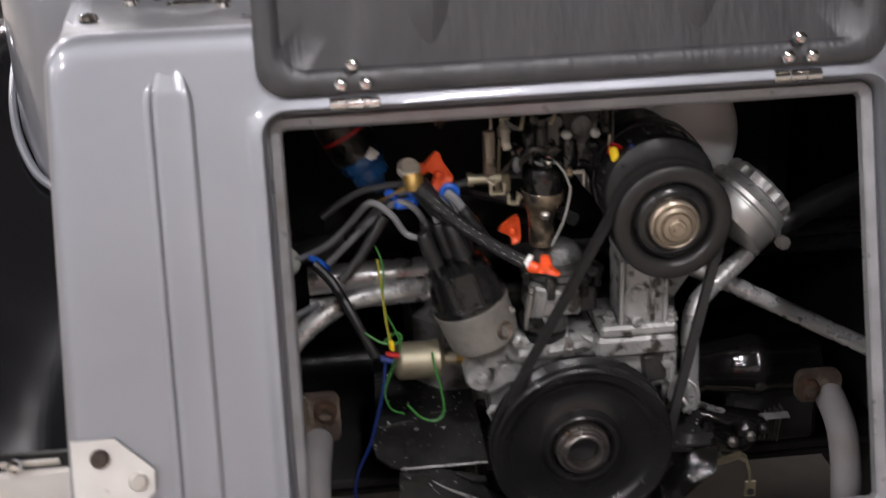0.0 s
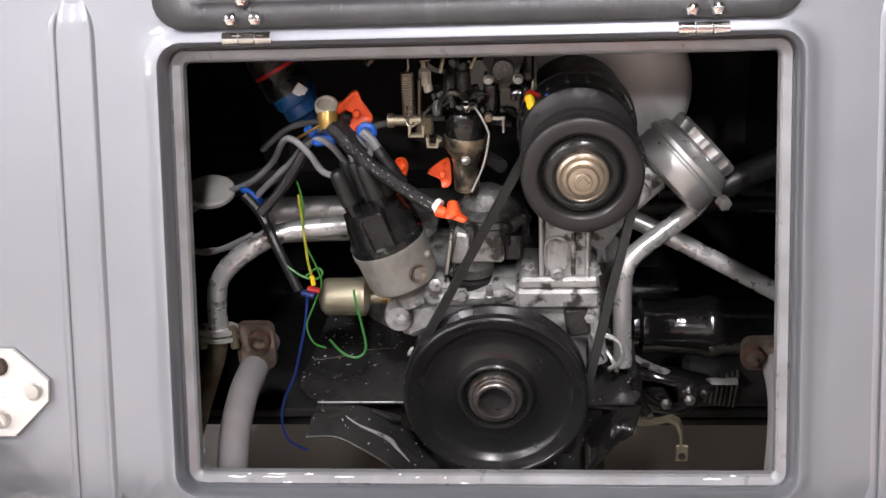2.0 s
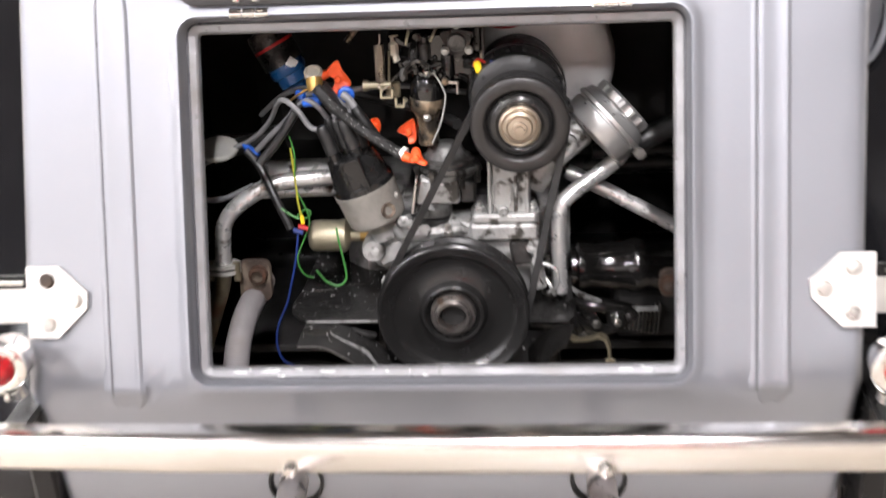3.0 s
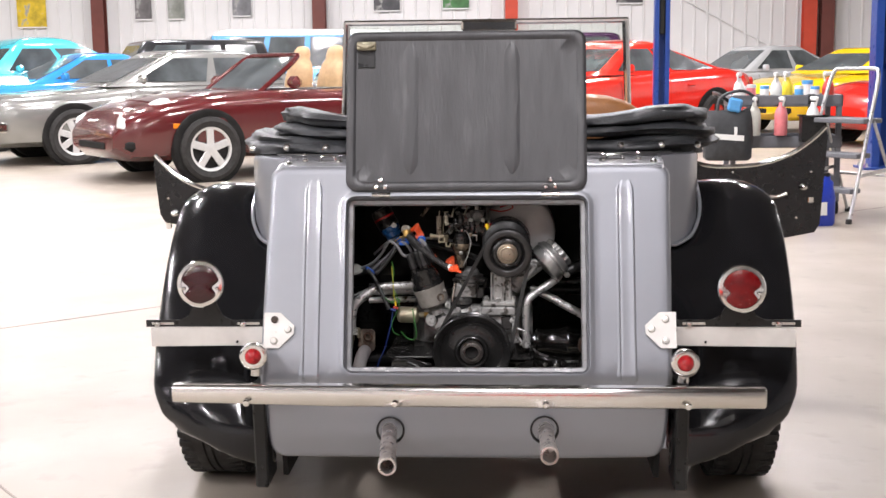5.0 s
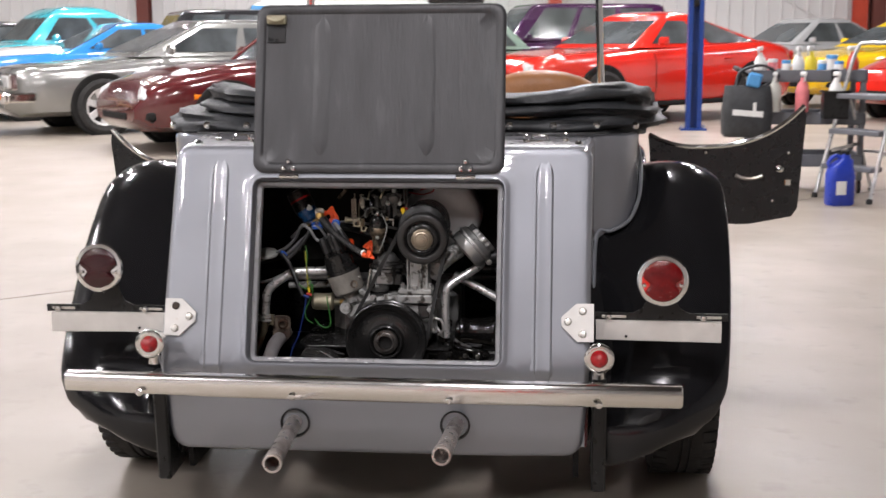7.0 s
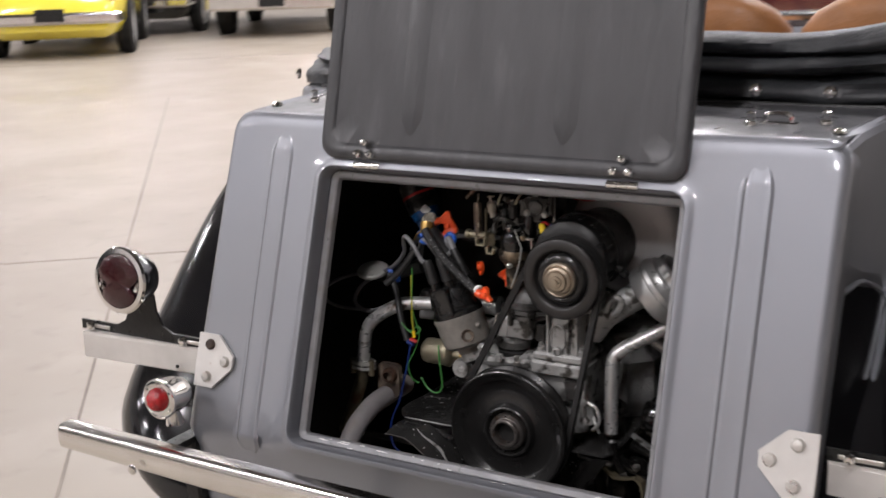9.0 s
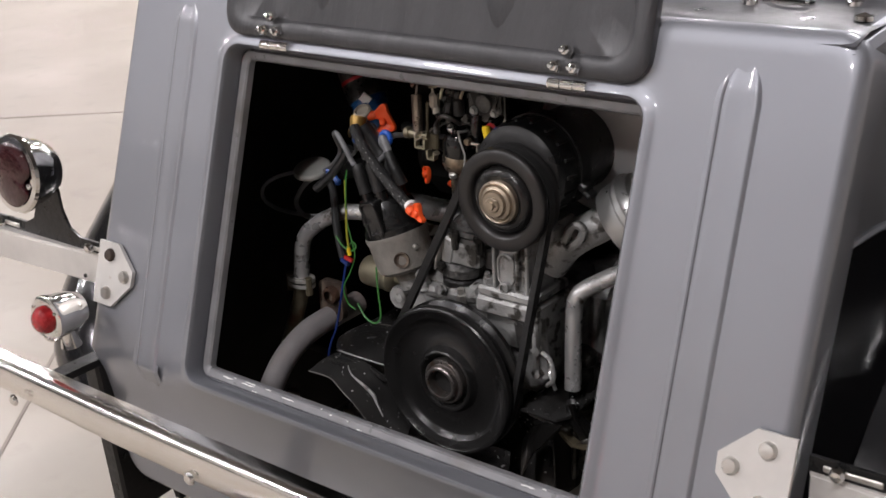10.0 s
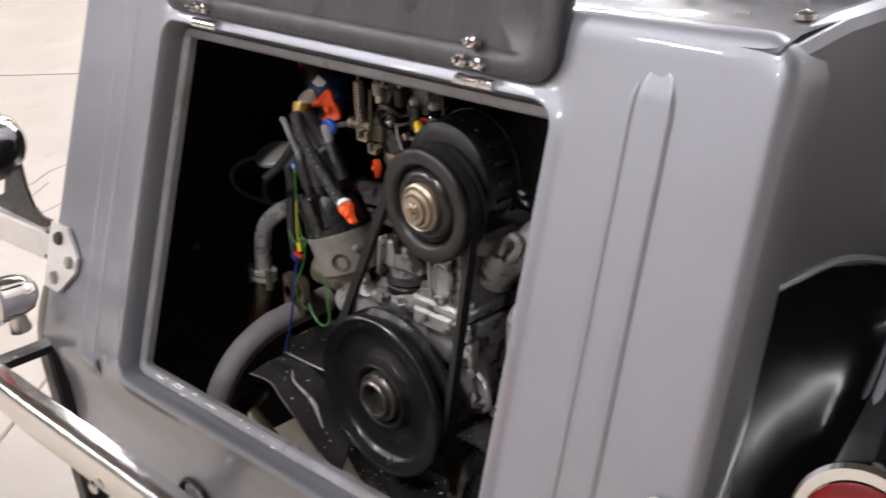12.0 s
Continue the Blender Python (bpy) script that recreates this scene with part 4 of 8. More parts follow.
for sx in (-1, 1):
    part("snap", Geo().lathe([(0.0095, 0), (0.0085, 0.004), (0.0, 0.0075)], (sx * 0.568, 0.318, 0.917), (sx * 0.6, -0.8, 0.15), 14), M_CHROME, top)
    for px, py in ((0.402, 0.134), (0.314, 0.10)):
        part("deck_peg", Geo().lathe([(0.008, 0), (0.0075, 0.004), (0.0045, 0.006), (0.0045, 0.012), (0.0065, 0.016), (0.0, 0.019)], (sx * px, py, 0.896), (0, 0, 1), 12), M_CHROME, ROAD, "small chrome deck peg")
    part("deck_bolt", Geo().lathe([(0.009, 0), (0.008, 0.004), (0.0, 0.007)], (sx * 0.432, 0.075, 0.895), (0, 0, 1), 12), M_CHROME, ROAD)
    part("tie_down", Geo().tube([(sx * 0.344 - 0.018, 0.12, 0.896), (sx * 0.344 - 0.014, 0.12, 0.908), (sx * 0.344 + 0.014, 0.12, 0.908), (sx * 0.344 + 0.018, 0.12, 0.896)], 0.003, 8).box((sx * 0.344, 0.12, 0.897), (0.048, 0.014, 0.003), bevel=0.001), M_CHROME, ROAD)

# seats, windscreen, doors
for sx in (-0.085, 0.325):
    g = Geo()
    rings = []
    for z, w, d in ((0.46, 0.20, 0.09), (0.70, 0.205, 0.085), (0.86, 0.205, 0.075), (0.95, 0.195, 0.065), (0.985, 0.165, 0.058), (1.010, 0.12, 0.05), (1.024, 0.07, 0.03), (1.029, 0.02, 0.01)):
        rings.append([(sx + w * math.copysign(abs(math.cos(2 * math.pi * k / 28)) ** 0.6, math.cos(2 * math.pi * k / 28)), 1.13 + d * math.sin(2 * math.pi * k / 28) - (z - 0.46) * 0.15, z) for k in range(28)])
    g.loft(rings)
    st = part("seat_back", g, M_TAN, ROAD, "tan leather bucket seat", 70)
    part("seat_cushion", Geo().box((sx, 1.36, 0.56), (0.40, 0.40, 0.14), (5, 0, 0), 0.05), M_TAN, st)
WY = 1.70
g = Geo().tube([(-0.515, WY, 0.90), (-0.497, WY - 0.01, 1.272)], 0.013, 10).tube([(0.525, WY, 0.90), (0.510, WY - 0.01, 1.272)], 0.013, 10)
g.box((0.0065, WY - 0.01, 1.276), (1.03, 0.022, 0.020), bevel=0.006).box((0, WY, 0.93), (1.04, 0.024, 0.022), bevel=0.006)
ws = part("windscreen_frame", g, M_CHROME, ROAD, "upright chrome windscreen frame")
GLASS_CLEAR = bpy.data.materials.new("clear_glass")
GLASS_CLEAR.use_nodes = True
_nt = GLASS_CLEAR.node_tree
_nt.nodes.remove(_nt.nodes["Principled BSDF"])
_tr, _gl, _mx, _fr = (_nt.nodes.new(k) for k in ("ShaderNodeBsdfTransparent", "ShaderNodeBsdfGlossy", "ShaderNodeMixShader", "ShaderNodeFresnel"))
_gl.inputs["Roughness"].default_value = 0.02
_tr.inputs[0].default_value = (0.93, 0.96, 0.94, 1)
_fr.inputs[0].default_value = 1.45
_nt.links.new(_fr.outputs[0], _mx.inputs[0])
_nt.links.new(_tr.outputs[0], _mx.inputs[1])
_nt.links.new(_gl.outputs[0], _mx.inputs[2])
_nt.links.new(_mx.outputs[0], _nt.nodes["Material Output"].inputs[0])
pane = part("pane", Geo().box((0, WY - 0.003, 1.10), (1.0, 0.005, 0.33)), GLASS_CLEAR, ws, "clear windscreen glass")
pane.visible_shadow = False
part("mirror", Geo().box((0.02, WY - 0.06, 1.262), (0.20, 0.02, 0.04), (8, 0, 0), 0.008).tube([(0.02, WY - 0.05, 1.265), (0.02, WY - 0.01, 1.285)], 0.005, 8), M_CHROME, ws)
part("steering_wheel", Geo().tube([(-0.27 + 0.18 * math.cos(a), 1.38 + 0.05 * math.sin(a), 0.86 + 0.17 * math.sin(a)) for a in [2 * math.pi * k / 16 for k in range(17)]], 0.012, 8, 3), M_SATIN, ROAD)
M_DOOR = material("black_vinyl", (0.010, 0.010, 0.011), 0.30, 0.0, 0.2, 12.0, 0.15, 120.0)


def open_door(sgn, reach=1.0, sink=0.0, low=0.0):
    """A low cut-away door standing open, its trimmed inner face to the rear."""
    n = 16
    top = [(0.64 + 0.43 * k / n, 0.812 + 0.036 * max(0.0, 1 - k / n / 0.29) ** 2 + 0.119 * max(0.0, (k / n - 0.29) / 0.71) ** 2.9) for k in range(n + 1)]
    outline = top + [(1.075, 0.90), (1.06, 0.64 + low), (1.045, 0.615 + low), (0.93, 0.592 + low), (0.90, 0.59 + low), (0.66, 0.60)]
    fit = lambda x: 0.715 - (0.037 if sgn > 0 else 0.0) + (x - 0.64) * 1.17 * reach
    lift = lambda z: 0.515 + (z - 0.60) * 1.143 - sink
    top = [(fit(x), lift(z)) for x, z in top]
    g = Geo().slab([(sgn * fit(x), lift(z)) for x, z in outline], 0.045, Matrix.Translation((0, 1.48, 0)))
    d = part("door", g, M_DOOR, ROAD, "open low-cut door with black inner trim")
    part("door_edge_trim", Geo().tube([(sgn * x, 1.485, z + 0.005) for x, z in top], 0.008, 8, 2), M_CHROME, d, "bright door edge trim")
    part("map_pocket", Geo().tube([(sgn * fit(0.885 + 0.075 * u), 1.477, lift(0.735) - 0.012 * (1 - (2 * u - 1) ** 2)) for u in (0, 0.25, 0.5, 0.75, 1)], 0.006, 8, 3), M_BRUSHED, d)
    part("door_knob", Geo().lathe([(0.012, 0), (0.012, 0.006), (0.005, 0.010), (0.005, 0.028), (0.010, 0.03), (0, 0.036)], (sgn * fit(1.005), 1.478, lift(0.755)), (0, -1, 0), 14), M_CHROME, d)
    part("door_latch", Geo().box((sgn * fit(1.03), 1.475, lift(0.715)), (0.020, 0.010, 0.024), bevel=0.003), M_CHROME, d)
    for x, z in ((0.80, 0.80), (0.99, 0.66), (1.03, 0.80), (0.70, 0.62)):
        part("trim_screw", Geo().lathe([(0.006, 0), (0.004, 0.003), (0, 0.004)], (sgn * fit(x), 1.479, lift(z)), (0, -1, 0), 10), M_CHROME, d)


open_door(1)
open_door(-1, 0.90, 0.08, 0.11)

for sgn in (-1, 1):
    part("door_jamb", Geo().box((sgn * 0.555, 0.69, 0.63), (0.035, 0.05, 0.52), (0, sgn * 4, 0), 0.008), M_SATIN, ROAD, "black trimmed door jamb")
    part("jamb_striker", Geo().box((sgn * 0.574, 0.70, 0.76), (0.012, 0.030, 0.035), bevel=0.003), M_CHROME, ROAD)
# chipped paint on the lower lip of the opening
rng0 = random.Random(3)
for k in range(15):
    x = OX0 + 0.02 + (OX1 - OX0 - 0.04) * rng0.random()
    w = rng0.choice((0.003, 0.005, 0.008, 0.014, 0.024)) * rng0.uniform(0.7, 1.3)
    lift = rng0.choice((-0.0012, -0.0085, -0.0035))
    n = 6
    rings = []
    for i in range(n + 1):
        u = i / n
        h = (0.0003 + 0.0007 * rng0.random()) * math.sin(math.pi * (0.08 + 0.84 * u))
        c = on_panel(x + w * (u - 0.5), OS0 + lift + rng0.uniform(-0.0004, 0.0004), -0.0213 if lift < -0.002 else -0.0230)
        rings.append([c - PS * h - PN * 0.001, c - PS * h + PN * 0.0009, c + PS * h + PN * 0.0009, c + PS * h - PN * 0.001])
    part("paint_chip", Geo().loft(rings), M_FIXT, rear)

# ---- the engine ----
g = Geo()
g.box((0.010, 0.17, 0.490), (0.178, 0.22, 0.120), bevel=0.014).box((-0.040, 0.13, 0.515), (0.10, 0.13, 0.050), (0, 14, 0), 0.012)
g.box((0.066, 0.090, 0.512), (0.082, 0.08, 0.050), bevel=0.008).box((0.0, 0.30, 0.47), (0.30, 0.26, 0.16), bevel=0.03)
g.lathe([(0.055, 0.0), (0.055, 0.05), (0.070, 0.06), (0.070, 0.09)], (0.001, 0.03, 0.455), (0, 1, 0), 28)
g.lathe([(0.013, -0.008), (0.015, -0.004), (0.015, 0.03)], (-0.094, 0.050, 0.520), (0, 1, 0), 16)
g.box((-0.073, 0.075, 0.515), (0.05, 0.05, 0.035), (0, -25, 0), 0.008)
g.tube([(-0.060, 0.05, 0.544), (-0.062, 0.06, 0.535), (0.01, 0.06, 0.540), (0.02, 0.06, 0.546)], 0.010, 10)
ENG = part("engine", g, M_ALU, ROAD, "oily air-cooled flat engine with cast aluminium case", 30)


def eng(name, geo, mat, label="", sharp=35):
    return part(name, geo, mat, ENG, label, sharp)


# sump and lower tin below the pulley
eng("sump", Geo().box((0.010, 0.22, 0.345), (0.20, 0.24, 0.16), bevel=0.02), M_BAY, "oily black sump")
eng("lower_apron", Geo().slab([(-0.108, 0.362), (-0.094, 0.338), (-0.068, 0.310), (-0.030, 0.285), (0.030, 0.272), (0.070, 0.276), (0.080, 0.372), (-0.10, 0.376)], 0.002, pose(0, 0.024, 0)), M_TIN, "flecked black tin below the apron")
eng("heater_stub", Geo().tube([(-0.335, 0.080, 0.300), (-0.300, 0.045, 0.318), (-0.285, 0.025, 0.324), (-0.262, 0.014, 0.322), (-0.245, 0.018, 0.305), (-0.240, 0.035, 0.270)], 0.012, 14), M_GOLDRUST, "rusty heater pipe stub")
eng("front_tin", Geo().slab([(-0.086, 0.335), (-0.060, 0.300), (-0.020, 0.270), (0.060, 0.262), (0.118, 0.280), (0.112, 0.40), (-0.09, 0.40)], 0.004, pose(0, 0.062, 0)), M_TIN, "flecked black tin under the pulley")
eng("pump_cylinder", Geo().lathe([(0.021, 0.0), (0.021, 0.010), (0.016, 0.014), (0.0155, 0.060), (0.019, 0.064), (0.019, 0.074), (0.012, 0.080), (0.0, 0.081)], (0.126, 0.105, 0.405), (0, 0, 1), 24), M_CARB, "dark grimy pump cylinder")

# crank pulley
CC = (0.003, 0.004, 0.4515)
eng("crank_pulley", Geo().lathe([(0.0, -0.008), (0.024, -0.008), (0.029, -0.0065), (0.0315, -0.002), (0.0335, 0.0012), (0.0355, 0.0018), (0.0375, 0.0006), (0.0395, -0.004), (0.042, -0.0075), (0.048, -0.0095), (0.060, -0.0098), (0.068, -0.0085), (0.0745, -0.0052), (0.0762, -0.0028), (0.078, -0.0018), (0.0855, 0.0016), (0.0875, 0.0034), (0.0895, 0.0036), (0.0915, 0.0022), (0.0925, -0.001), (0.0925, -0.005), (0.083, -0.010), (0.083, -0.014), (0.0925, -0.020), (0.0925, -0.026), (0.088, -0.028), (0.03, -0.028)], CC, (0, -1, 0), 96), M_PULLEY, "large glossy black dished crank pulley", 28)
eng("pulley_hub", Geo().lathe([(0.0275, -0.008), (0.0272, 0.002), (0.0258, 0.0040), (0.0238, 0.0040), (0.0225, 0.0030), (0.0215, 0.0035), (0.021, 0.0088), (0.0196, 0.0102), (0.0172, 0.0102), (0.0165, 0.0090), (0.0160, -0.004), (0.0, -0.005)], CC, (0, -1, 0), 48), M_HUBDARK, "worn steel hub of the crank pulley", 28)

# alternator and its pulley
AC = (0.088, 0.007, 0.6875)
eng("alternator_pulley", Geo().lathe([(0.0, 0.000), (0.024, 0.000), (0.034, -0.003), (0.0375, -0.005), (0.039, -0.001), (0.0415, 0.0035), (0.0435, 0.0042), (0.054, 0.0045), (0.0565, 0.002), (0.057, -0.003), (0.049, -0.010), (0.049, -0.014), (0.057, -0.021), (0.057, -0.025), (0.03, -0.026)], AC, (0, -1, 0), 72), M_PULLEY2, "worn black alternator pulley", 60)
eng("pulley_dish", Geo().lathe([(0.0370, -0.0035), (0.0350, 0.0015), (0.0315, 0.0042), (0.0280, 0.0048), (0.0242, 0.0030)], AC, (0, -1, 0), 56), M_PULLEY)
eng("pulley_nut", Geo().lathe([(0.0240, 0.002), (0.0238, 0.0085), (0.0215, 0.0105), (0.0195, 0.009), (0.0185, 0.012), (0.0155, 0.0135), (0.0135, 0.012), (0.013, 0.016), (0.0105, 0.0165), (0.0095, 0.0165)], AC, (0, -1, 0), 40).lathe([(0.0085, 0.012), (0.0085, 0.0185), (0.0075, 0.0195), (0.0045, 0.0195), (0.0042, 0.0225), (0.0, 0.0228)], AC, (0, -1, 0), 20), M_HUB, "tan steel nut and washers")
AB = (0.085, 0.007, 0.707)
eng("alternator", Geo().lathe([(0.03, 0.026), (0.046, 0.028), (0.0535, 0.033), (0.0555, 0.040), (0.0545, 0.046), (0.0550, 0.070), (0.052, 0.074), (0.050, 0.085), (0.050, 0.160), (0.04, 0.165)], AB, (0, 1, 0), 56), M_SATIN, "black alternator body")
for k in range(18):
    a = 2 * math.pi * k / 18
    eng("cooling_slot", Geo().box((AB[0] + 0.0550 * math.cos(a), 0.063, AB[2] + 0.0550 * math.sin(a)), (0.0035, 0.018, 0.004), (0, -math.degrees(a), 0), 0.0008), M_RUBBER)
eng("alternator_strap", Geo().loft([[(AB[0] + r * math.cos(a), y, AB[2] + r * math.sin(a)) for r, y in ((0.0560, 0.080), (0.0578, 0.080), (0.0578, 0.098), (0.0560, 0.098))] for a in [radians(-40 + 300 * k / 40) for k in range(41)]]), M_SATIN, "black clamping strap round the alternator")
eng("strap_ear", Geo().box((0.140, 0.089, 0.690), (0.014, 0.020, 0.010), (0, 28, 0), 0.002).box((0.146, 0.089, 0.682), (0.012, 0.018, 0.006), (0, 40, 0), 0.002), M_SATIN)

# pedestal under the alternator
eng("alternator_stand", Geo().box((0.0745, 0.075, 0.597), (0.048, 0.055, 0.075), bevel=0.004), M_ALU2, "grey cast stand with ribs")
for x in (0.0500, 0.0810, 0.0945):
    eng("stand_rib", Geo().box((x, 0.046, 0.597), (0.0045, 0.010, 0.078), bevel=0.0012), M_ALU2)
eng("stand_flange", Geo().box((0.067, 0.075, 0.561), (0.078, 0.075, 0.012), bevel=0.003), M_ALU2)
eng("stand_foot", Geo().box((0.066, 0.078, 0.543), (0.084, 0.080, 0.022), bevel=0.004), M_ALU2)
eng("stand_saddle", Geo().box((0.087, 0.075, 0.640), (0.075, 0.06, 0.022), bevel=0.006), M_ALU2)
eng("stand_neck", Geo().tube([(0.098, 0.085, 0.590), (0.122, 0.088, 0.622), (0.160, 0.110, 0.648)], 0.020, 16), M_ALU2)
eng("stand_bolt", Geo().lathe([(0.0065, 0.0), (0.0065, 0.006), (0.004, 0.007), (0.004, 0.004), (0, 0.004)], (0.0655, 0.044, 0.5705), (0, -1, 0), 16), M_ALU2)
eng("stand_window", Geo().loft([[(x, y, z) for x, z in rrect(0.0645 - w, 0.0645 + w, 0.5745 - w * 0.3, 0.597 + w, min(w, 0.0115) - 0.0004, 5)] for w, y in ((0.0120, 0.0480), (0.0120, 0.0440), (0.0105, 0.0435), (0.0092, 0.0440), (0.0088, 0.0455))]), M_ALU2, "arched window cast in the stand")
for x in (0.038, 0.101):
    eng("stand_nut", Geo().lathe([(0.0085, 0), (0.0085, 0.002), (0.0062, 0.0025), (0.0062, 0.009), (0.004, 0.0095), (0.0035, 0.015), (0, 0.0155)], (x, 0.050, 0.566), (0, -0.25, 1), 6), M_ALU2)

# fan shroud
eng("stand_lug", Geo().tube([(0.128, 0.068, 0.628), (0.134, 0.068, 0.645), (0.143, 0.068, 0.652), (0.150, 0.070, 0.646), (0.146, 0.070, 0.634), (0.132, 0.070, 0.622)], 0.005, 8), M_ALU2)
eng("fan_shroud", Geo().lathe([(0.0, -0.004), (0.05, -0.004), (0.074, -0.003), (0.084, 0.002), (0.089, 0.010), (0.091, 0.03), (0.091, 0.09)], (0.116, 0.165, 0.716), (0, 1, 0), 64), M_SHROUD, "grey painted fan shroud")
eng("shroud_bolt", Geo().lathe([(0.006, 0), (0.006, 0.005), (0.003, 0.006), (0, 0.008)], (0.166, 0.160, 0.668), (0, -1, 0), 6), M_SATIN)
eng("fan_housing", Geo().box((0.02, 0.36, 0.70), (0.60, 0.16, 0.30), bevel=0.04), M_BAY, "black fan housing at the back of the bay")

# belt
C1, R1, C2, R2 = Vector((0.003, 0.4515)), 0.0885, Vector((0.088, 0.6875)), 0.0535
dv = C2 - C1
base = math.atan2(dv.y, dv.x)
off = math.acos((R1 - R2) / dv.length)
loop = []
for k in range(13):
    a = base - off + 2 * off * k / 12
    loop.append((C2 + Vector((math.cos(a), math.sin(a))) * R2, a))
for k in range(25):
    a = base + off + (2 * math.pi - 2 * off) * k / 24
    loop.append((C1 + Vector((math.cos(a), math.sin(a))) * R1, a))
rings = []
for p, a in loop:
    d = Vector((math.cos(a), math.sin(a)))
    rings.append([(p.x + d.x * r, y, p.y + d.y * r) for r, y in ((-0.004, 0.0135), (0.004, 0.0115), (0.004, 0.0225), (-0.004, 0.0205))])
rings.append(rings[0])
eng("fan_belt", Geo().loft(rings, caps=False), M_BELT, "black rubber fan belt")

# distributor
DB = Vector((-0.082, 0.055, 0.546))
DA = Vector((-0.32, -0.02, 0.945)).normalized()
eng("distributor_clamp", Geo().lathe([(0.016, -0.012), (0.016, 0.006), (0.019, 0.008), (0.019, 0.014)], DB, DA, 24).lathe([(0.007, 0), (0.007, 0.008), (0.004, 0.009), (0, 0.012)], (-0.0555, 0.046, 0.558), (0.1, -1, 0.3), 6), M_ALU2)
dist = Geo().lathe([(0.017, 0.000), (0.0185, 0.006), (0.020, 0.009), (0.0300, 0.011), (0.0345, 0.015), (0.0362, 0.024), (0.0372, 0.050), (0.0385, 0.054), (0.0385, 0.059), (0.03, 0.060)], DB, DA, 44)
eng("distributor", dist, M_DIST, "grey pitted cast distributor body")
# no hole is cut: a dished dark rust ring stands for its darkness
eng("side_hole_ring", Geo().lathe([(0.0095, 0.0), (0.0090, 0.003), (0.0060, 0.0005), (0.0, 0.0002)], DB + DA * 0.036 + Vector((0.0225, -0.0285, 0)), (0.60, -0.78, 0.1), 18), M_RUST, "rust-brown dished ring standing for the dark hole in the distributor's side")
eng("advance_screw", Geo().lathe([(0.004, -0.004), (0.004, 0.004), (0.0025, 0.006), (0.0, 0.0062)], DB + DA * 0.050 + Vector((0.034, -0.012, 0)), (0.9, -0.4, 0.1), 10), M_DIST)
cap = Geo().lathe([(0.0375, 0.059), (0.0380, 0.066), (0.0350, 0.069), (0.0325, 0.090), (0.029, 0.100), (0.02, 0.104), (0.0, 0.105)], DB, DA, 36)
for a in (35, 80, 145, 215, 325):
    o = Vector((math.cos(radians(a)), -abs(math.sin(radians(a))), 0)) * 0.0335
    cap.tube([DB + DA * 0.066 + o, DB + DA * 0.098 + o * 0.85], 0.0042, 8)
eng("distributor_cap", cap, M_BAKE, "glossy black distributor cap")
bx = Matrix.Translation(DB + DA * 0.084 + Vector((0.003, -0.0335, 0))) @ Euler((radians(4), radians(-19), 0)).to_matrix().to_4x4()
g = Geo().loft([[bx @ Vector((x, y, z)) for x, z in rrect(-w, w, -h, h, 0.004, 4)] for w, h, y in ((0.0125, 0.0215, 0.012), (0.0125, 0.0215, -0.0035), (0.0115, 0.0205, -0.005), (0.0098, 0.0188, -0.005), (0.0090, 0.0180, -0.0030), (0.0088, 0.0178, -0.0028))])
eng("cap_window", g, M_BAKE, "raised glossy box on the distributor cap", 25)
du = DA.cross(Vector((0, 1, 0))).normalized()
dw = DA.cross(du).normalized()
TOW = []
for k in range(5):
    a = 2 * math.pi * k / 4 + 0.6
    o = Vector((0, 0, 0)) if k == 4 else (du * math.cos(a) + dw * math.sin(a)) * 0.020
    b0 = DB + o + DA * 0.091
    eng("cap_tower", Geo().tube([b0, b0 + DA * 0.026], 0.0075, 14), M_BAKE)
    eng("lead_boot", Geo().tube([b0 + DA * 0.022, b0 + DA * 0.050, b0 + DA * 0.058], 0.006, 12, rs=[0.0085, 0.0078, 0.0055]), M_RUBBER)
    TOW.append(b0 + DA * 0.056)
TOW.sort(key=lambda p: p.x)
LEADS = [[(-0.160, 0.050, 0.678), (-0.172, 0.050, 0.697), (-0.187, 0.055, 0.709), (-0.198, 0.062, 0.705), (-0.216, 0.090, 0.675), (-0.241, 0.10, 0.650), (-0.285, 0.12, 0.625), (-0.325, 0.13, 0.600), (-0.333, 0.12, 0.575), (-0.30, 0.11, 0.565), (-0.25, 0.11, 0.585)],
         [(-0.149, 0.060, 0.698), (-0.160, 0.062, 0.706), (-0.171, 0.068, 0.702), (-0.190, 0.09, 0.681), (-0.214, 0.09, 0.659), (-0.237, 0.09, 0.637)],
         [(-0.136, 0.06, 0.700), (-0.150, 0.07, 0.712), (-0.172, 0.08, 0.705), (-0.205, 0.12, 0.66)],
         [(-0.112, 0.055, 0.696), (-0.114, 0.06, 0.708), (-0.106, 0.08, 0.714), (-0.05, 0.14, 0.70), (0.02, 0.16, 0.685)],
         [(-0.126, 0.06, 0.708), (-0.150, 0.08, 0.718), (-0.20, 0.12, 0.70), (-0.24, 0.15, 0.665)]]
for p, rest in zip(TOW, LEADS):
    eng("plug_lead", Geo().tube([p - DA * 0.004] + rest, 0.0033, 10), M_GLEAD, "grey ignition lead")
eng("plug_lead", Geo().tube([(-0.120, 0.060, 0.714), (-0.112, 0.056, 0.708), (-0.104, 0.052, 0.697)], 0.0050, 10), M_GLEAD)
eng("lead_boot", Geo().tube([(-0.106, 0.052, 0.700), (-0.096, 0.050, 0.684), (-0.084, 0.050, 0.664)], 0.0068, 12, rs=[0.0055, 0.0068, 0.0075]), M_RUBBER)
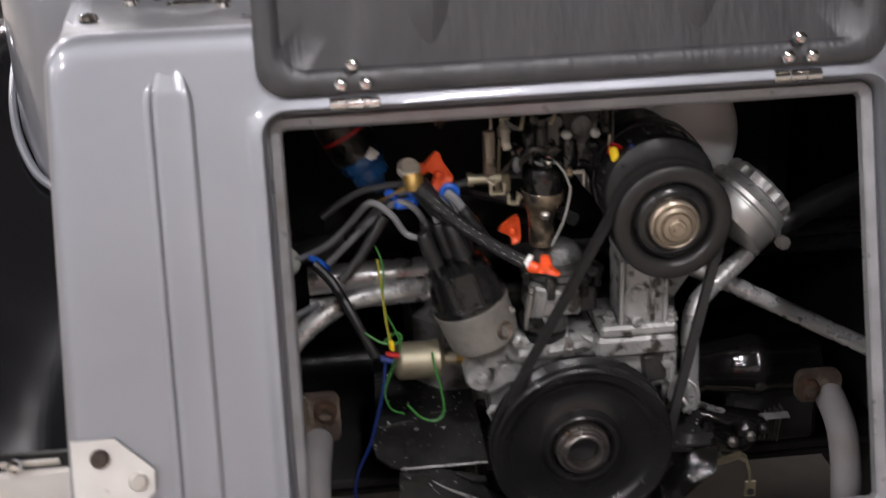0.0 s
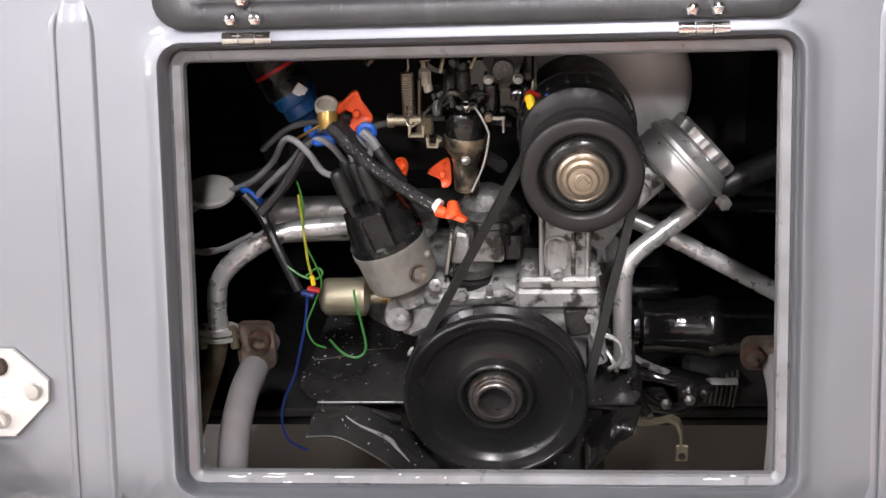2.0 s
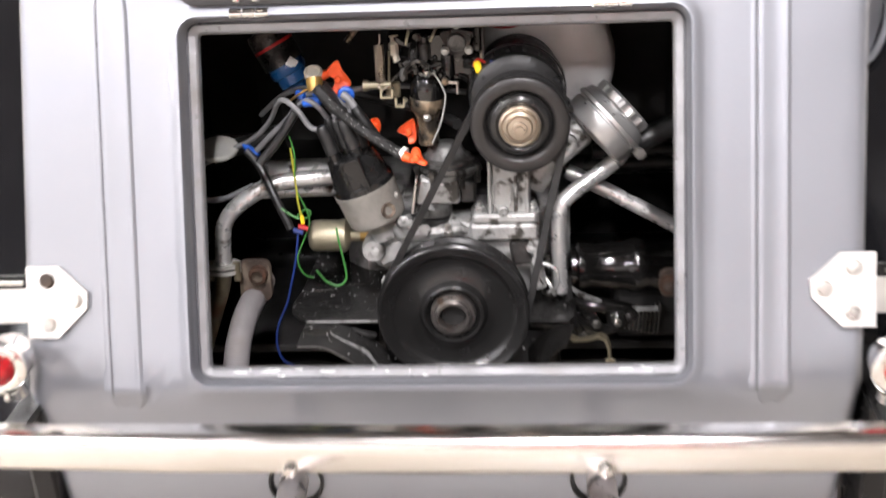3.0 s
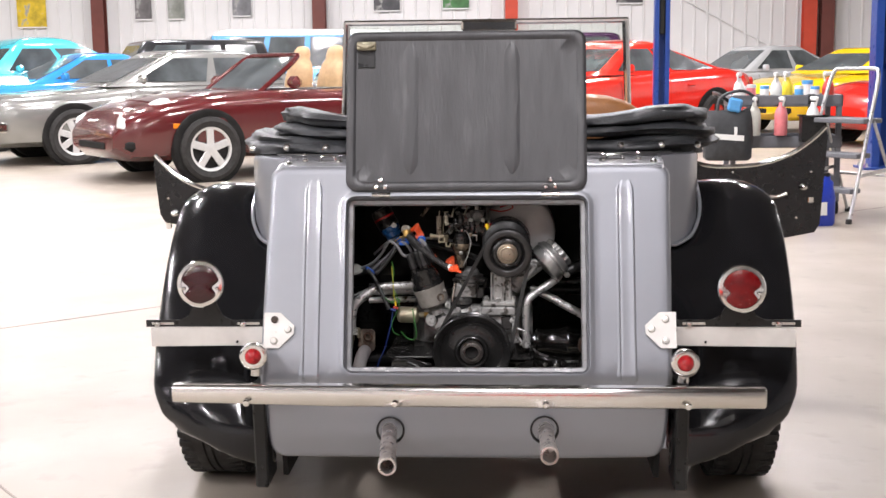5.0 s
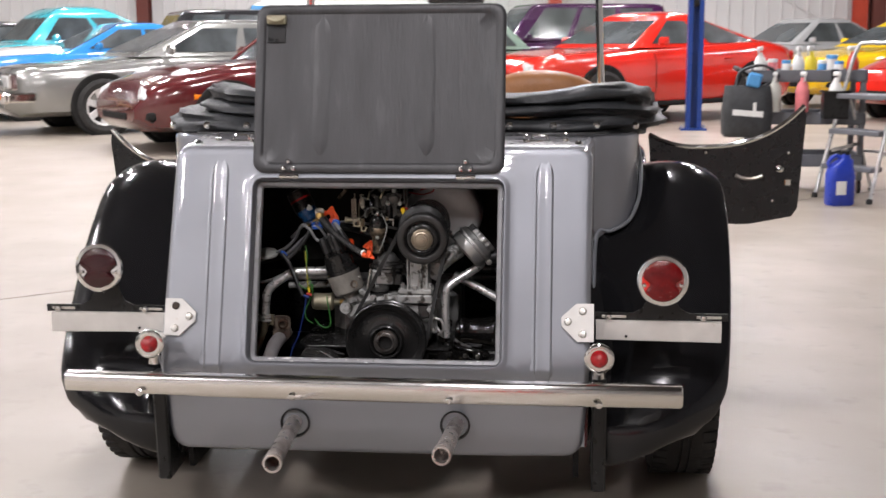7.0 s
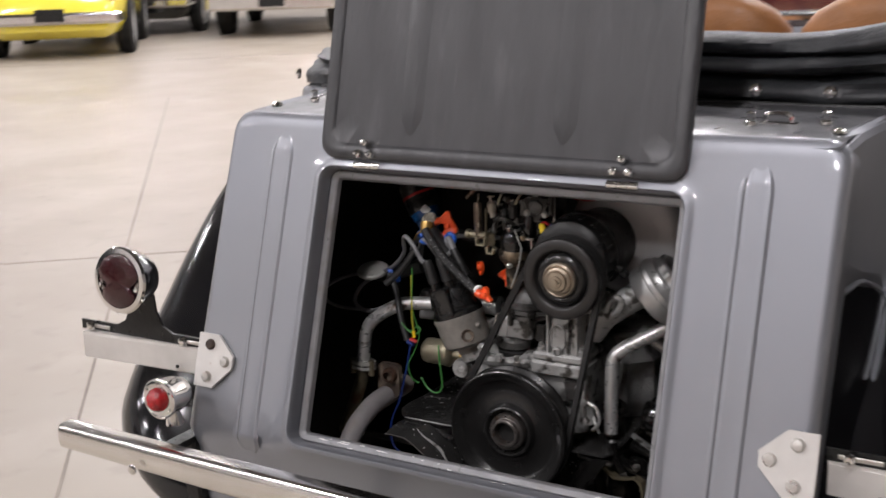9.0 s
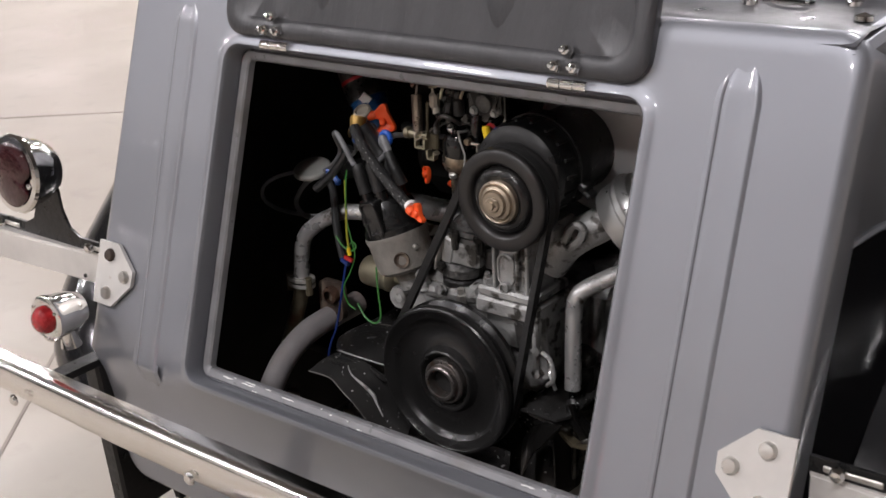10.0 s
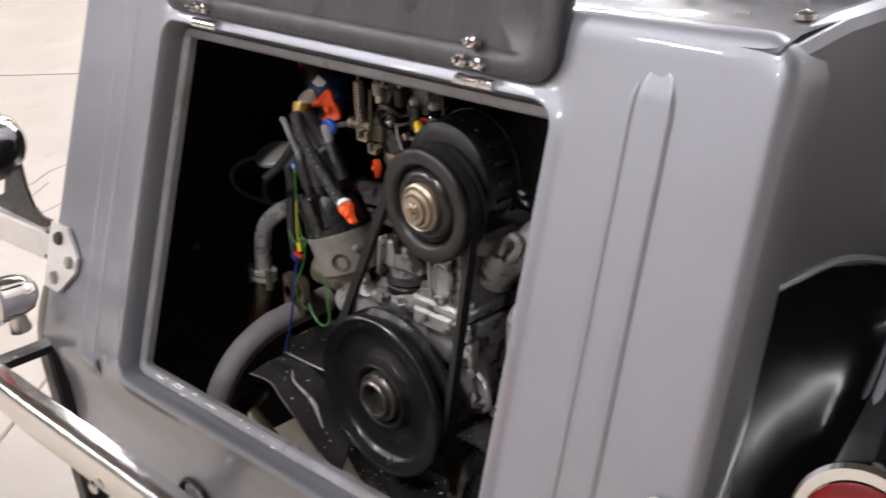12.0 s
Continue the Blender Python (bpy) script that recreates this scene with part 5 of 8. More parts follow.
eng("grey_hose", Geo().tube([(-0.296, 0.115, 0.626), (-0.322, 0.11, 0.624), (-0.360, 0.11, 0.610), (-0.384, 0.11, 0.592), (-0.384, 0.11, 0.575), (-0.360, 0.11, 0.566), (-0.315, 0.11, 0.566), (-0.271, 0.11, 0.571)], 0.0026, 8), M_GLEAD, "thin grey lead in a loop")
eng("black_cable", Geo().tube([(-0.252, 0.10, 0.634), (-0.234, 0.09, 0.615), (-0.214, 0.07, 0.58), (-0.197, 0.06, 0.545)], 0.0052, 10), M_RUBBER, "black sheathed cable")
eng("black_cable", Geo().tube([(-0.226, 0.05, 0.634), (-0.205, 0.06, 0.655), (-0.18, 0.07, 0.69)], 0.0055, 10), M_RUBBER)
eng("black_cable", Geo().tube([(-0.335, 0.20, 0.60), (-0.29, 0.17, 0.615), (-0.25, 0.15, 0.63), (-0.22, 0.15, 0.64)], 0.012, 10), M_RUBBER)
# braided hose with orange caps
hose = [(-0.147, 0.042, 0.727), (-0.131, 0.034, 0.712), (-0.109, 0.030, 0.691), (-0.080, 0.025, 0.670), (-0.049, 0.019, 0.651)]
eng("braided_hose", Geo().tube(hose, 0.0066, 14), M_BRAID, "black braided hose")
# pale flecks in two rows paint the glints on the hose's thread
g = Geo()
rngh = random.Random(11)
for k in range(56):
    u = rngh.uniform(0.15, 3.85)
    i = int(u)
    p = Vector(hose[i]).lerp(Vector(hose[i + 1]), u - i)
    a = (0.62, -0.05)[k % 2] + rngh.uniform(-0.09, 0.09)
    g.box(p + Vector((0.0067 * math.sin(a) * 0.6, -0.0065 * math.cos(a), 0.0065 * math.sin(a) * 0.8)), (0.0016, 0.0007, 0.0006), (0, 34, 0))
tagged(eng("hose_thread_glint", g, M_THREAD_GLINT), kind="stuff")
eng("black_hose", Geo().tube([(-0.146, 0.055, 0.726), (-0.13, 0.06, 0.700), (-0.112, 0.06, 0.676), (-0.100, 0.06, 0.640)], 0.010, 12), M_RUBBER)


def orange_cap(c, outline, turn=(0, 0), neck=None):
    """A bright rubber cap: a thick bent wing with a raised rim and a round neck."""
    m = Matrix.Translation(c) @ pose(0, 0, 0, turn[0], 0, turn[1])
    n = len(outline)
    mx, mz = sum(p[0] for p in outline) / n, sum(p[1] for p in outline) / n
    fine = []
    for i in range(n):
        p0, p1, p2, p3 = (Vector(outline[(i + k) % n]) for k in (-1, 0, 1, 2))
        for t in (0.0, 0.34, 0.67):
            fine.append(0.5 * (2 * p1 + (p2 - p0) * t + (2 * p0 - 5 * p1 + 4 * p2 - p3) * t * t + (3 * p1 - p0 - 3 * p2 + p3) * t ** 3))
    ring = lambda f, y: [m @ Vector((mx + (q.x - mx) * f, y + 5.0 * (q.x - mx) ** 2, mz + (q.y - mz) * f)) for q in fine]
    g = Geo().loft([ring(0.93, 0.0045), ring(1.0, 0.003), ring(1.0, -0.0005), ring(0.95, -0.0018), ring(0.86, -0.0018), ring(0.78, -0.0006), ring(0.4, 0.0), ring(0.05, 0.0)])
    g.lathe([(0.0042, 0.002), (0.0040, -0.003), (0.0028, -0.0042), (0.0, -0.0044)], m @ Vector((mx, 0, mz)), m.to_3x3() @ Vector((0, 1, 0)), 14)
    if neck:
        a, b = (m @ Vector(q) for q in neck)
        g.tube([a, b], 0.006, 12, rs=[0.0052, 0.0064])
    return eng("orange_cap", g, M_ORANGE, "orange rubber sealing cap", 40)


orange_cap((-0.1255, 0.071, 0.7305), ((-0.015, 0.007), (-0.003, 0.020), (0.003, 0.0195), (0.0055, 0.011), (0.0145, -0.004), (0.0135, -0.011), (0.0015, -0.0155), (-0.0055, -0.021), (-0.0115, -0.018), (-0.0035, -0.003), (-0.0085, 0.002)), (-6, 12), ((-0.012, 0.003, 0.006), (-0.021, 0.001, 0.004)))
orange_cap((-0.0315, 0.010, 0.651), ((-0.0095, -0.002), (-0.0065, 0.002), (-0.0055, 0.0095), (0.0020, 0.010), (0.0062, -0.001), (0.0125, -0.006), (0.0100, -0.0095), (0.0, -0.007), (-0.0095, -0.0065)), (-8, -16), ((-0.008, 0.002, -0.003), (-0.017, 0.003, -0.001)))
orange_cap((-0.0515, 0.110, 0.6515), ((-0.0125, 0.0), (-0.0040, 0.0085), (0.0090, 0.0150), (0.0115, 0.002), (0.0105, -0.013), (0.0015, -0.016), (-0.0005, -0.0065)), (-8, 6))
orange_cap((-0.0885, 0.100, 0.6630), ((-0.0075, 0.006), (0.0010, 0.0085), (0.0055, 0.0), (0.0025, -0.012), (-0.0015, -0.004)), (-6, -20))
eng("hose_ferrule", Geo().tube([(-0.0495, 0.020, 0.6545), (-0.0455, 0.018, 0.6525)], 0.0074, 14), M_FIXT, "white hose ferrule")
# white cap with a brass elbow
eng("white_cap", Geo().lathe([(0.0095, 0.0), (0.0112, 0.003), (0.0112, 0.009), (0.0085, 0.011), (0.007, 0.009), (0.0, 0.009)], (-0.154, 0.070, 0.733), (0.05, -0.55, 0.83), 28), M_WHITE, "off-white round plastic cap")
eng("brass_elbow", Geo().lathe([(0.0095, 0.0), (0.0100, 0.004), (0.0085, 0.012), (0.0080, 0.016)], (-0.1515, 0.056, 0.735), (0.10, -0.45, -0.88), 18), M_BRASS)
eng("yellow_wire", Geo().tube([(-0.158, 0.055, 0.724), (-0.172, 0.06, 0.715), (-0.190, 0.08, 0.700)], 0.0014, 8), M_BRASS)
for c, r, s in (((-0.158, 0.066, 0.704), (0, -4, 0), (0.024, 0.012, 0.010)), ((-0.172, 0.070, 0.712), (0, 35, 0), (0.013, 0.010, 0.010)), ((-0.150, 0.064, 0.716), (0, -30, 0), (0.014, 0.010, 0.009)), ((-0.246, 0.105, 0.632), (0, 42, 0), (0.028, 0.010, 0.008))):
    eng("blue_clip", Geo().box(c, s, r, 0.003), M_BLUE, "blue plastic clip")
g = Geo().tube([(-0.116 + 0.0068 * math.cos(2 * math.pi * k / 12), 0.062, 0.713 + 0.0068 * math.sin(2 * math.pi * k / 12)) for k in range(13)], 0.0035, 8, 2)
eng("blue_clip", g, M_BLUE)
# fuel filter
FA = Vector((0.46, -0.1, -0.85)).normalized()
eng("fuel_filter", Geo().lathe([(0.010, 0.004), (0.0225, 0.006), (0.0235, 0.009), (0.0235, 0.016), (0.0215, 0.021), (0.0195, 0.022), (0.0190, 0.034), (0.012, 0.037), (0.006, 0.05)], (-0.203, 0.130, 0.742), FA, 30), M_BLUECAN, "blue canister fuel filter with a metal end")
eng("filter_can", Geo().lathe([(0.012, -0.042), (0.0235, -0.040), (0.0255, -0.034), (0.0255, 0.008)], (-0.203, 0.130, 0.742), FA, 30), M_CARB)
eng("filter_band", Geo().lathe([(0.0257, -0.020), (0.0259, -0.0195), (0.0259, -0.0165), (0.0257, -0.016)], (-0.203, 0.130, 0.742), FA, 30), M_RWIRE)
eng("fuel_line", Geo().tube([(-0.12, 0.12, 0.762), (-0.10, 0.13, 0.785), (-0.06, 0.15, 0.82)], 0.004, 8), M_BRONZE)

# grey round cap, gold switch
eng("grey_cap", Geo().lathe([(0.0235, -0.004), (0.025, -0.003), (0.0252, 0.001), (0.0235, 0.003), (0.020, 0.0028), (0.0, 0.0036)], (-0.290, 0.112, 0.634), (0.05, -0.30, 0.95), 36), M_CAPGREY, "dull grey round filler cap")
eng("pressure_switch", Geo().lathe([(0.006, -0.008), (0.014, -0.006), (0.0185, -0.002), (0.0195, 0.002), (0.0195, 0.032), (0.0205, 0.034), (0.0205, 0.040), (0.017, 0.043), (0.008, 0.046), (0.007, 0.058)], (-0.172, 0.08, 0.5275), (1, 0.02, -0.02), 32), M_GOLD, "yellow-zinc oil pressure sender")
eng("switch_nut", Geo().lathe([(0.0075, 0.058), (0.0075, 0.068), (0.005, 0.070), (0.005, 0.085)], (-0.172, 0.08, 0.5275), (1, 0.02, -0.02), 6), M_BRASS)

# carburettor
g = Geo().box((-0.006, 0.118, 0.752), (0.082, 0.060, 0.060), bevel=0.008).box((0.020, 0.105, 0.735), (0.050, 0.040, 0.034), bevel=0.005)
g.lathe([(0.024, -0.03), (0.026, 0.0), (0.026, 0.030), (0.036, 0.034), (0.036, 0.046), (0.030, 0.052)], (-0.012, 0.135, 0.748), (0, 0, 1), 30)
g.lathe([(0.018, -0.014), (0.021, -0.010), (0.021, 0.012), (0.018, 0.016), (0.0, 0.018)], (-0.046, 0.104, 0.772), (0.2, -0.6, 0.5), 24)
g.tube([(-0.034, 0.086, 0.768), (-0.036, 0.080, 0.750), (-0.034, 0.082, 0.732)], 0.006, 12).tube([(0.004, 0.082, 0.752), (0.004, 0.080, 0.730), (0.000, 0.085, 0.715)], 0.008, 12)
eng("carburettor", g, M_OIL, "grimy oily black carburettor", 30)
eng("choke_plate", Geo().slab([(0.0155 + (0.0155 + 0.0065 * max(0.0, math.cos(3 * (a - 0.52))) ** 2) * math.cos(a), 0.767 + (0.0155 + 0.0065 * max(0.0, math.cos(3 * (a - 0.52))) ** 2) * math.sin(a)) for a in [2 * math.pi * k / 36 + 1.57 for k in range(36)]], 0.008, pose(0, 0.080, 0)), M_CARB, "three-eared choke cover")
eng("choke_housing", Geo().lathe([(0.0, -0.004), (0.006, -0.0042), (0.010, -0.003), (0.0115, 0.0), (0.0115, 0.008)], (0.0155, 0.080, 0.767), (0, 1, 0.1), 28), M_PUMP)
for x, z in ((0.0015, 0.7575), (0.0295, 0.7575), (0.0155, 0.7875)):
    eng("carb_screw", Geo().lathe([(0.0052, 0.004), (0.0052, 0.0), (0.0036, -0.0012), (0.0034, -0.0036), (0.0, -0.0038)], (x, 0.079, z), (0, 1, 0.1), 14), M_CAPGREY)
eng("choke_bracket", Geo().box((0.040, 0.085, 0.776), (0.010, 0.020, 0.040), bevel=0.003).box((0.046, 0.078, 0.766), (0.0022, 0.004, 0.036)), M_CARB)
eng("jet_stub", Geo().lathe([(0.0068, 0.0), (0.0068, 0.018), (0.005, 0.020), (0.005, 0.026), (0.0, 0.0265)], (-0.023, 0.084, 0.748), (0, -0.05, 1), 14), M_CARB2)
eng("jet_screw", Geo().lathe([(0.0042, 0.0), (0.0045, 0.003), (0.003, 0.0045), (0.0, 0.005)], (-0.023, 0.082, 0.774), (0, -0.4, 1), 10), M_CHROME)
eng("bowl", Geo().lathe([(0.0, 0.022), (0.008, 0.0215), (0.0100, 0.0185), (0.0160, 0.0155), (0.0200, 0.008), (0.0210, -0.004), (0.0200, -0.012)], (-0.022, 0.083, 0.712), (0, -0.08, 1), 34), M_OIL, "domed black pump cover", 28)
eng("bowl_collar", Geo().tube([(-0.0205 + 0.0088 * math.cos(2 * math.pi * k / 16), 0.0800 + 0.0088 * math.sin(2 * math.pi * k / 16), 0.7315) for k in range(17)], 0.0017, 7, 2), M_CAPGREY)
eng("bowl_bolt", Geo().lathe([(0.0050, -0.004), (0.0052, 0.003), (0.0042, 0.0045), (0.0025, 0.0050), (0.0022, 0.0034), (0, 0.0034)], (-0.0195, 0.0650, 0.7365), (0, -0.62, 1), 14), M_CHROME)
eng("manifold_riser", Geo().lathe([(0.0195, 0.010), (0.0215, 0.006), (0.0215, -0.002), (0.0190, -0.008), (0.0155, -0.012), (0.0130, -0.022), (0.0125, -0.050), (0.008, -0.052)], (-0.023, 0.084, 0.694), (0, -0.04, 1), 30), M_BRONZE, "stained metal riser under the carburettor")
eng("riser_nut", Geo().lathe([(0.0048, -0.003), (0.0048, 0.002), (0.003, 0.0035), (0, 0.0036)], (-0.0225, 0.068, 0.681), (0, -0.4, 1), 6), M_BRUSHED)
eng("vacuum_pipe", Geo().tube([(-0.046, 0.074, 0.726), (-0.045, 0.070, 0.738), (-0.036, 0.068, 0.748), (-0.026, 0.070, 0.747), (-0.018, 0.080, 0.738)], 0.0024, 9), M_CARB, "thin arched metal pipe")
eng("vacuum_ear", Geo().lathe([(0.003, -0.002), (0.0046, 0.0), (0.0042, 0.002), (0.002, 0.003), (0.0, 0.003)], (-0.0485, 0.074, 0.732), (-0.4, -0.9, 0.2), 14, squash=1.8), M_PUMP)
eng("vacuum_wire", Geo().tube([(-0.012, 0.066, 0.735), (-0.005, 0.060, 0.726), (-0.001, 0.060, 0.716), (0.001, 0.060, 0.706), (-0.005, 0.060, 0.678), (-0.017, 0.062, 0.650)], 0.0011, 8), M_CAPGREY, "thin twisted wire")
eng("link_screw", Geo().lathe([(0.0042, 0.004), (0.0042, -0.002), (0.003, -0.0032), (0, -0.0033)], (0.001, 0.066, 0.724), (0, 1, 0.1), 14), M_BRONZE)
eng("choke_linkage", Geo().box((0.008, 0.068, 0.7225), (0.018, 0.003, 0.0035), (0, 2, 0), 0.0008).box((0.0150, 0.066, 0.716), (0.0022, 0.004, 0.014), (0, 0, 0), 0.0006), M_BRUSHED, "bent link rod")
g = Geo().tube([(-0.0755 + 0.0055 * math.cos(2 * math.pi * k / 8), 0.073 + 0.0055 * math.sin(2 * math.pi * k / 8), 0.7240 + 0.044 * k / 152) for k in range(153)], 0.0010, 5, 1)
g.tube([(-0.0755, 0.073, 0.768), (-0.0735, 0.071, 0.773), (-0.0735, 0.073, 0.781)], 0.0012, 6).tube([(-0.0755, 0.073, 0.724), (-0.078, 0.069, 0.719), (-0.073, 0.067, 0.716), (-0.066, 0.069, 0.720)], 0.0012, 6)
eng("return_spring", g, M_COPPER, "coiled throttle return spring")
eng("throttle_shaft", Geo().tube([(-0.096, 0.078, 0.719), (-0.064, 0.078, 0.719)], 0.0052, 14).lathe([(0.0070, 0), (0.0070, 0.006), (0.004, 0.006)], (-0.097, 0.078, 0.719), (1, 0, 0), 14), M_GOLD, "yellow-zinc throttle shaft")
for pts in (((-0.0750, 0.718), (-0.0755, 0.7065), (-0.0625, 0.7065), (-0.0620, 0.717)), ((-0.0585, 0.705), (-0.0580, 0.6955), (-0.0495, 0.6950), (-0.0480, 0.7045), (-0.0455, 0.7010))):
    front = [Vector((x, 0.066, z)) for x, z in pts]
    rings = []
    for a, p, b in zip([front[0]] + front, front, front[1:] + [front[-1]]):
        d = (b - a).normalized()
        o = Vector((-d.z, 0, d.x)) * 0.0014
        rings.append([p - o, p + o, p + o + Vector((0, 0.008, 0)), p - o + Vector((0, 0.008, 0))])
    eng("throttle_lever", Geo().loft(rings), M_GOLD, "yellow-zinc throttle stop bracket")
eng("throttle_arm", Geo().box((-0.0655, 0.079, 0.738), (0.0032, 0.004, 0.044), (0, 3, 0), 0.001).box((-0.0625, 0.083, 0.712), (0.018, 0.006, 0.020), bevel=0.002), M_GOLDRUST)
eng("idle_solenoid", Geo().box((-0.0595, 0.086, 0.760), (0.0115, 0.012, 0.018), bevel=0.003).tube([(-0.058, 0.086, 0.752), (-0.056, 0.084, 0.745)], 0.0045, 10).tube([(-0.060, 0.086, 0.768), (-0.060, 0.086, 0.774)], 0.003, 8), M_WHITE, "small pale plastic valve")
rngc = random.Random(5)
for k in range(34):
    x, z = rngc.uniform(-0.060, 0.046), rngc.uniform(0.716, 0.792)
    if (x + 0.022) ** 2 + (z - 0.715) ** 2 < 0.022 ** 2 or (x - 0.0155) ** 2 + (z - 0.767) ** 2 < 0.022 ** 2:
        continue
    y = 0.088 - 0.012 * rngc.random()
    kind = rngc.random()
    if kind < 0.5:
        rr_ = rngc.uniform(0.0020, 0.0042)
        eng("carb_screw", Geo().lathe([(rr_ * 1.3, 0.010), (rr_ * 1.3, 0.002), (rr_, 0.001), (rr_, -0.003), (rr_ * 0.6, -0.0042), (0, -0.0042)], (x, y, z), (rngc.uniform(-0.8, 0.8), 1, rngc.uniform(-1.2, 0.1)), 9), (M_CARB, M_CARB2, M_OIL, M_CARB)[k % 4])
    elif kind < 0.8:
        a = rngc.uniform(0, 3.14)
        d = Vector((math.cos(a), 0.3, math.sin(a))) * rngc.uniform(0.005, 0.012)
        p = Vector((x, y, z))
        eng("carb_link", Geo().tube([p - d, p + Vector((0, -0.003, 0.001)), p + d], rngc.uniform(0.0010, 0.0022), 7, 3), (M_CARB, M_GOLD, M_CARB2)[k % 3])
    else:
        eng("carb_boss", Geo().box((x, y + 0.006, z), (rngc.uniform(0.007, 0.014), 0.014, rngc.uniform(0.005, 0.012)), (rngc.uniform(-20, 20), rngc.uniform(-40, 40), 0), 0.002), M_OIL)

# fuel pump block
eng("pump_base", Geo().lathe([(0.021, 0.0), (0.0225, 0.003), (0.0225, 0.016), (0.020, 0.018)], (-0.023, 0.078, 0.537), (0.05, -0.05, 1), 30), M_RUBBER, "black pump spacer")
eng("pump_foot", Geo().lathe([(0.018, 0.0), (0.0245, 0.002), (0.0250, 0.012), (0.021, 0.018), (0.018, 0.019)], (-0.023, 0.080, 0.555), (0.05, 0, 1), 30).box((-0.035, 0.066, 0.566), (0.020, 0.020, 0.010), (0, -10, 20), 0.003), M_PUMP, "grey cast pump foot")
eng("pump_block", Geo().box((-0.012, 0.085, 0.586), (0.050, 0.045, 0.028), bevel=0.003).box((-0.030, 0.085, 0.588), (0.018, 0.048, 0.034), (0, 12, 0), 0.003), M_ALU2, "pale cast fuel pump block")
eng("pump_plate", Geo().box((-0.0415, 0.060, 0.586), (0.0035, 0.012, 0.046), (0, 9, 0), 0.001), M_BRUSHED, "bright steel plate on the pump")
eng("pump_wing", Geo().box((0.022, 0.090, 0.582), (0.020, 0.030, 0.026), bevel=0.003), M_CARB2)
g = Geo().lathe([(0.034, 0.0), (0.0345, 0.004), (0.0340, 0.006), (0.026, 0.008), (0.024, 0.014), (0.034, 0.016), (0.034, 0.021), (0.026, 0.024), (0.020, 0.036), (0.012, 0.041), (0.0, 0.042)], (-0.004, 0.098, 0.600), (0, 0, 1), 36)
eng("fuel_pump", g, M_PUMP, "dark round fuel pump")
eng("pump_flange", Geo().slab([(0.036 * math.cos(a) * (1.1 if math.cos(a) > 0 else 1.0) - 0.002, 0.0305 * math.sin(a)) for a in [2 * math.pi * k / 28 for k in range(28)]], 0.006, Matrix.Translation((0, 0.092, 0.609)) @ pose(0, 0, 0, 90, 0, 0)), M_PUMP)
for x, y in ((-0.018, 0.060), (0.016, 0.062), (-0.038, 0.085), (0.034, 0.085)):
    eng("pump_screw", Geo().lathe([(0.0045, -0.016), (0.0045, 0.0), (0.0068, 0.0), (0.0066, 0.006), (0.004, 0.008), (0, 0.008)], (x, y, 0.609), (0, -0.1, 1), 6), M_CARB)
eng("pump_screw", Geo().lathe([(0.0062, 0.0), (0.0062, 0.004), (0.004, 0.006), (0, 0.0062)], (-0.0325, 0.054, 0.571), (0, -1, 0.2), 6), M_CARB)
eng("black_hose", Geo().tube([(0.012, 0.09, 0.665), (-0.02, 0.12, 0.672), (-0.10, 0.14, 0.69), (-0.16, 0.15, 0.70)], 0.007, 10), M_RUBBER)
eng("case_stud", Geo().lathe([(0.0058, 0), (0.0058, 0.012), (0.0042, 0.013), (0.0042, 0.020), (0.0, 0.0205)], (-0.002, 0.050, 0.532), (0, -0.15, 1), 6), M_BRUSHED)
eng("case_boss", Geo().lathe([(0.0140, -0.018), (0.0155, -0.016), (0.0155, 0.014), (0.0135, 0.017), (0.009, 0.0175), (0.0085, 0.022), (0.0, 0.022)], (0.019, 0.068, 0.537), (1, -0.1, 0), 28), M_ALU2, "round boss on the case")
eng("boss_rust", Geo().lathe([(0.010, 0.0), (0.0105, 0.004), (0.007, 0.006), (0.0035, 0.006), (0.0035, 0.014), (0.0, 0.0145)], (0.037, 0.062, 0.537), (1, -0.1, 0), 18), M_GOLDRUST)
eng("case_shoulder", Geo().tube([(-0.075, 0.085, 0.530), (-0.045, 0.080, 0.536), (-0.012, 0.078, 0.534), (0.02, 0.08, 0.532)], 0.019, 18), M_ALU, "rounded shoulder of the cast case")
eng("case_web", Geo().box((0.052, 0.066, 0.514), (0.040, 0.030, 0.036), bevel=0.006), M_ALU2)
# solid dark box in place of a cavity, its shade given by colour
eng("case_cavity_shade", Geo().box((0.086, 0.050, 0.514), (0.026, 0.010, 0.034), (0, -8, 0), 0.004), M_CARB2)
eng("case_wall", Geo().box((0.104, 0.066, 0.503), (0.008, 0.050, 0.075), bevel=0.002), M_ALU2)
for x, z in ((0.105, 0.472), (0.098, 0.520), (-0.092, 0.520), (-0.080, 0.478), (0.030, 0.540), (-0.03, 0.545), (0.105, 0.50)):
    eng("case_bolt", Geo().lathe([(0.008, 0), (0.008, 0.002), (0.0058, 0.0025), (0.0058, 0.007), (0.0, 0.008)], (x, 0.048, z), (0, -1, 0.1), 6), M_ALU2)
eng("case_lug", Geo().tube([(0.100, 0.055, 0.535), (0.104, 0.055, 0.50), (0.108, 0.055, 0.465)], 0.009, 10), M_ALU)
eng("oil_pipe", Geo().tube([(0.112, 0.045, 0.50), (0.126, 0.04, 0.495), (0.130, 0.04, 0.475), (0.118, 0.045, 0.460)], 0.0026, 8).tube([(0.112, 0.06, 0.478), (0.120, 0.05, 0.47), (0.126, 0.05, 0.455)], 0.0022, 8), M_PIPE)

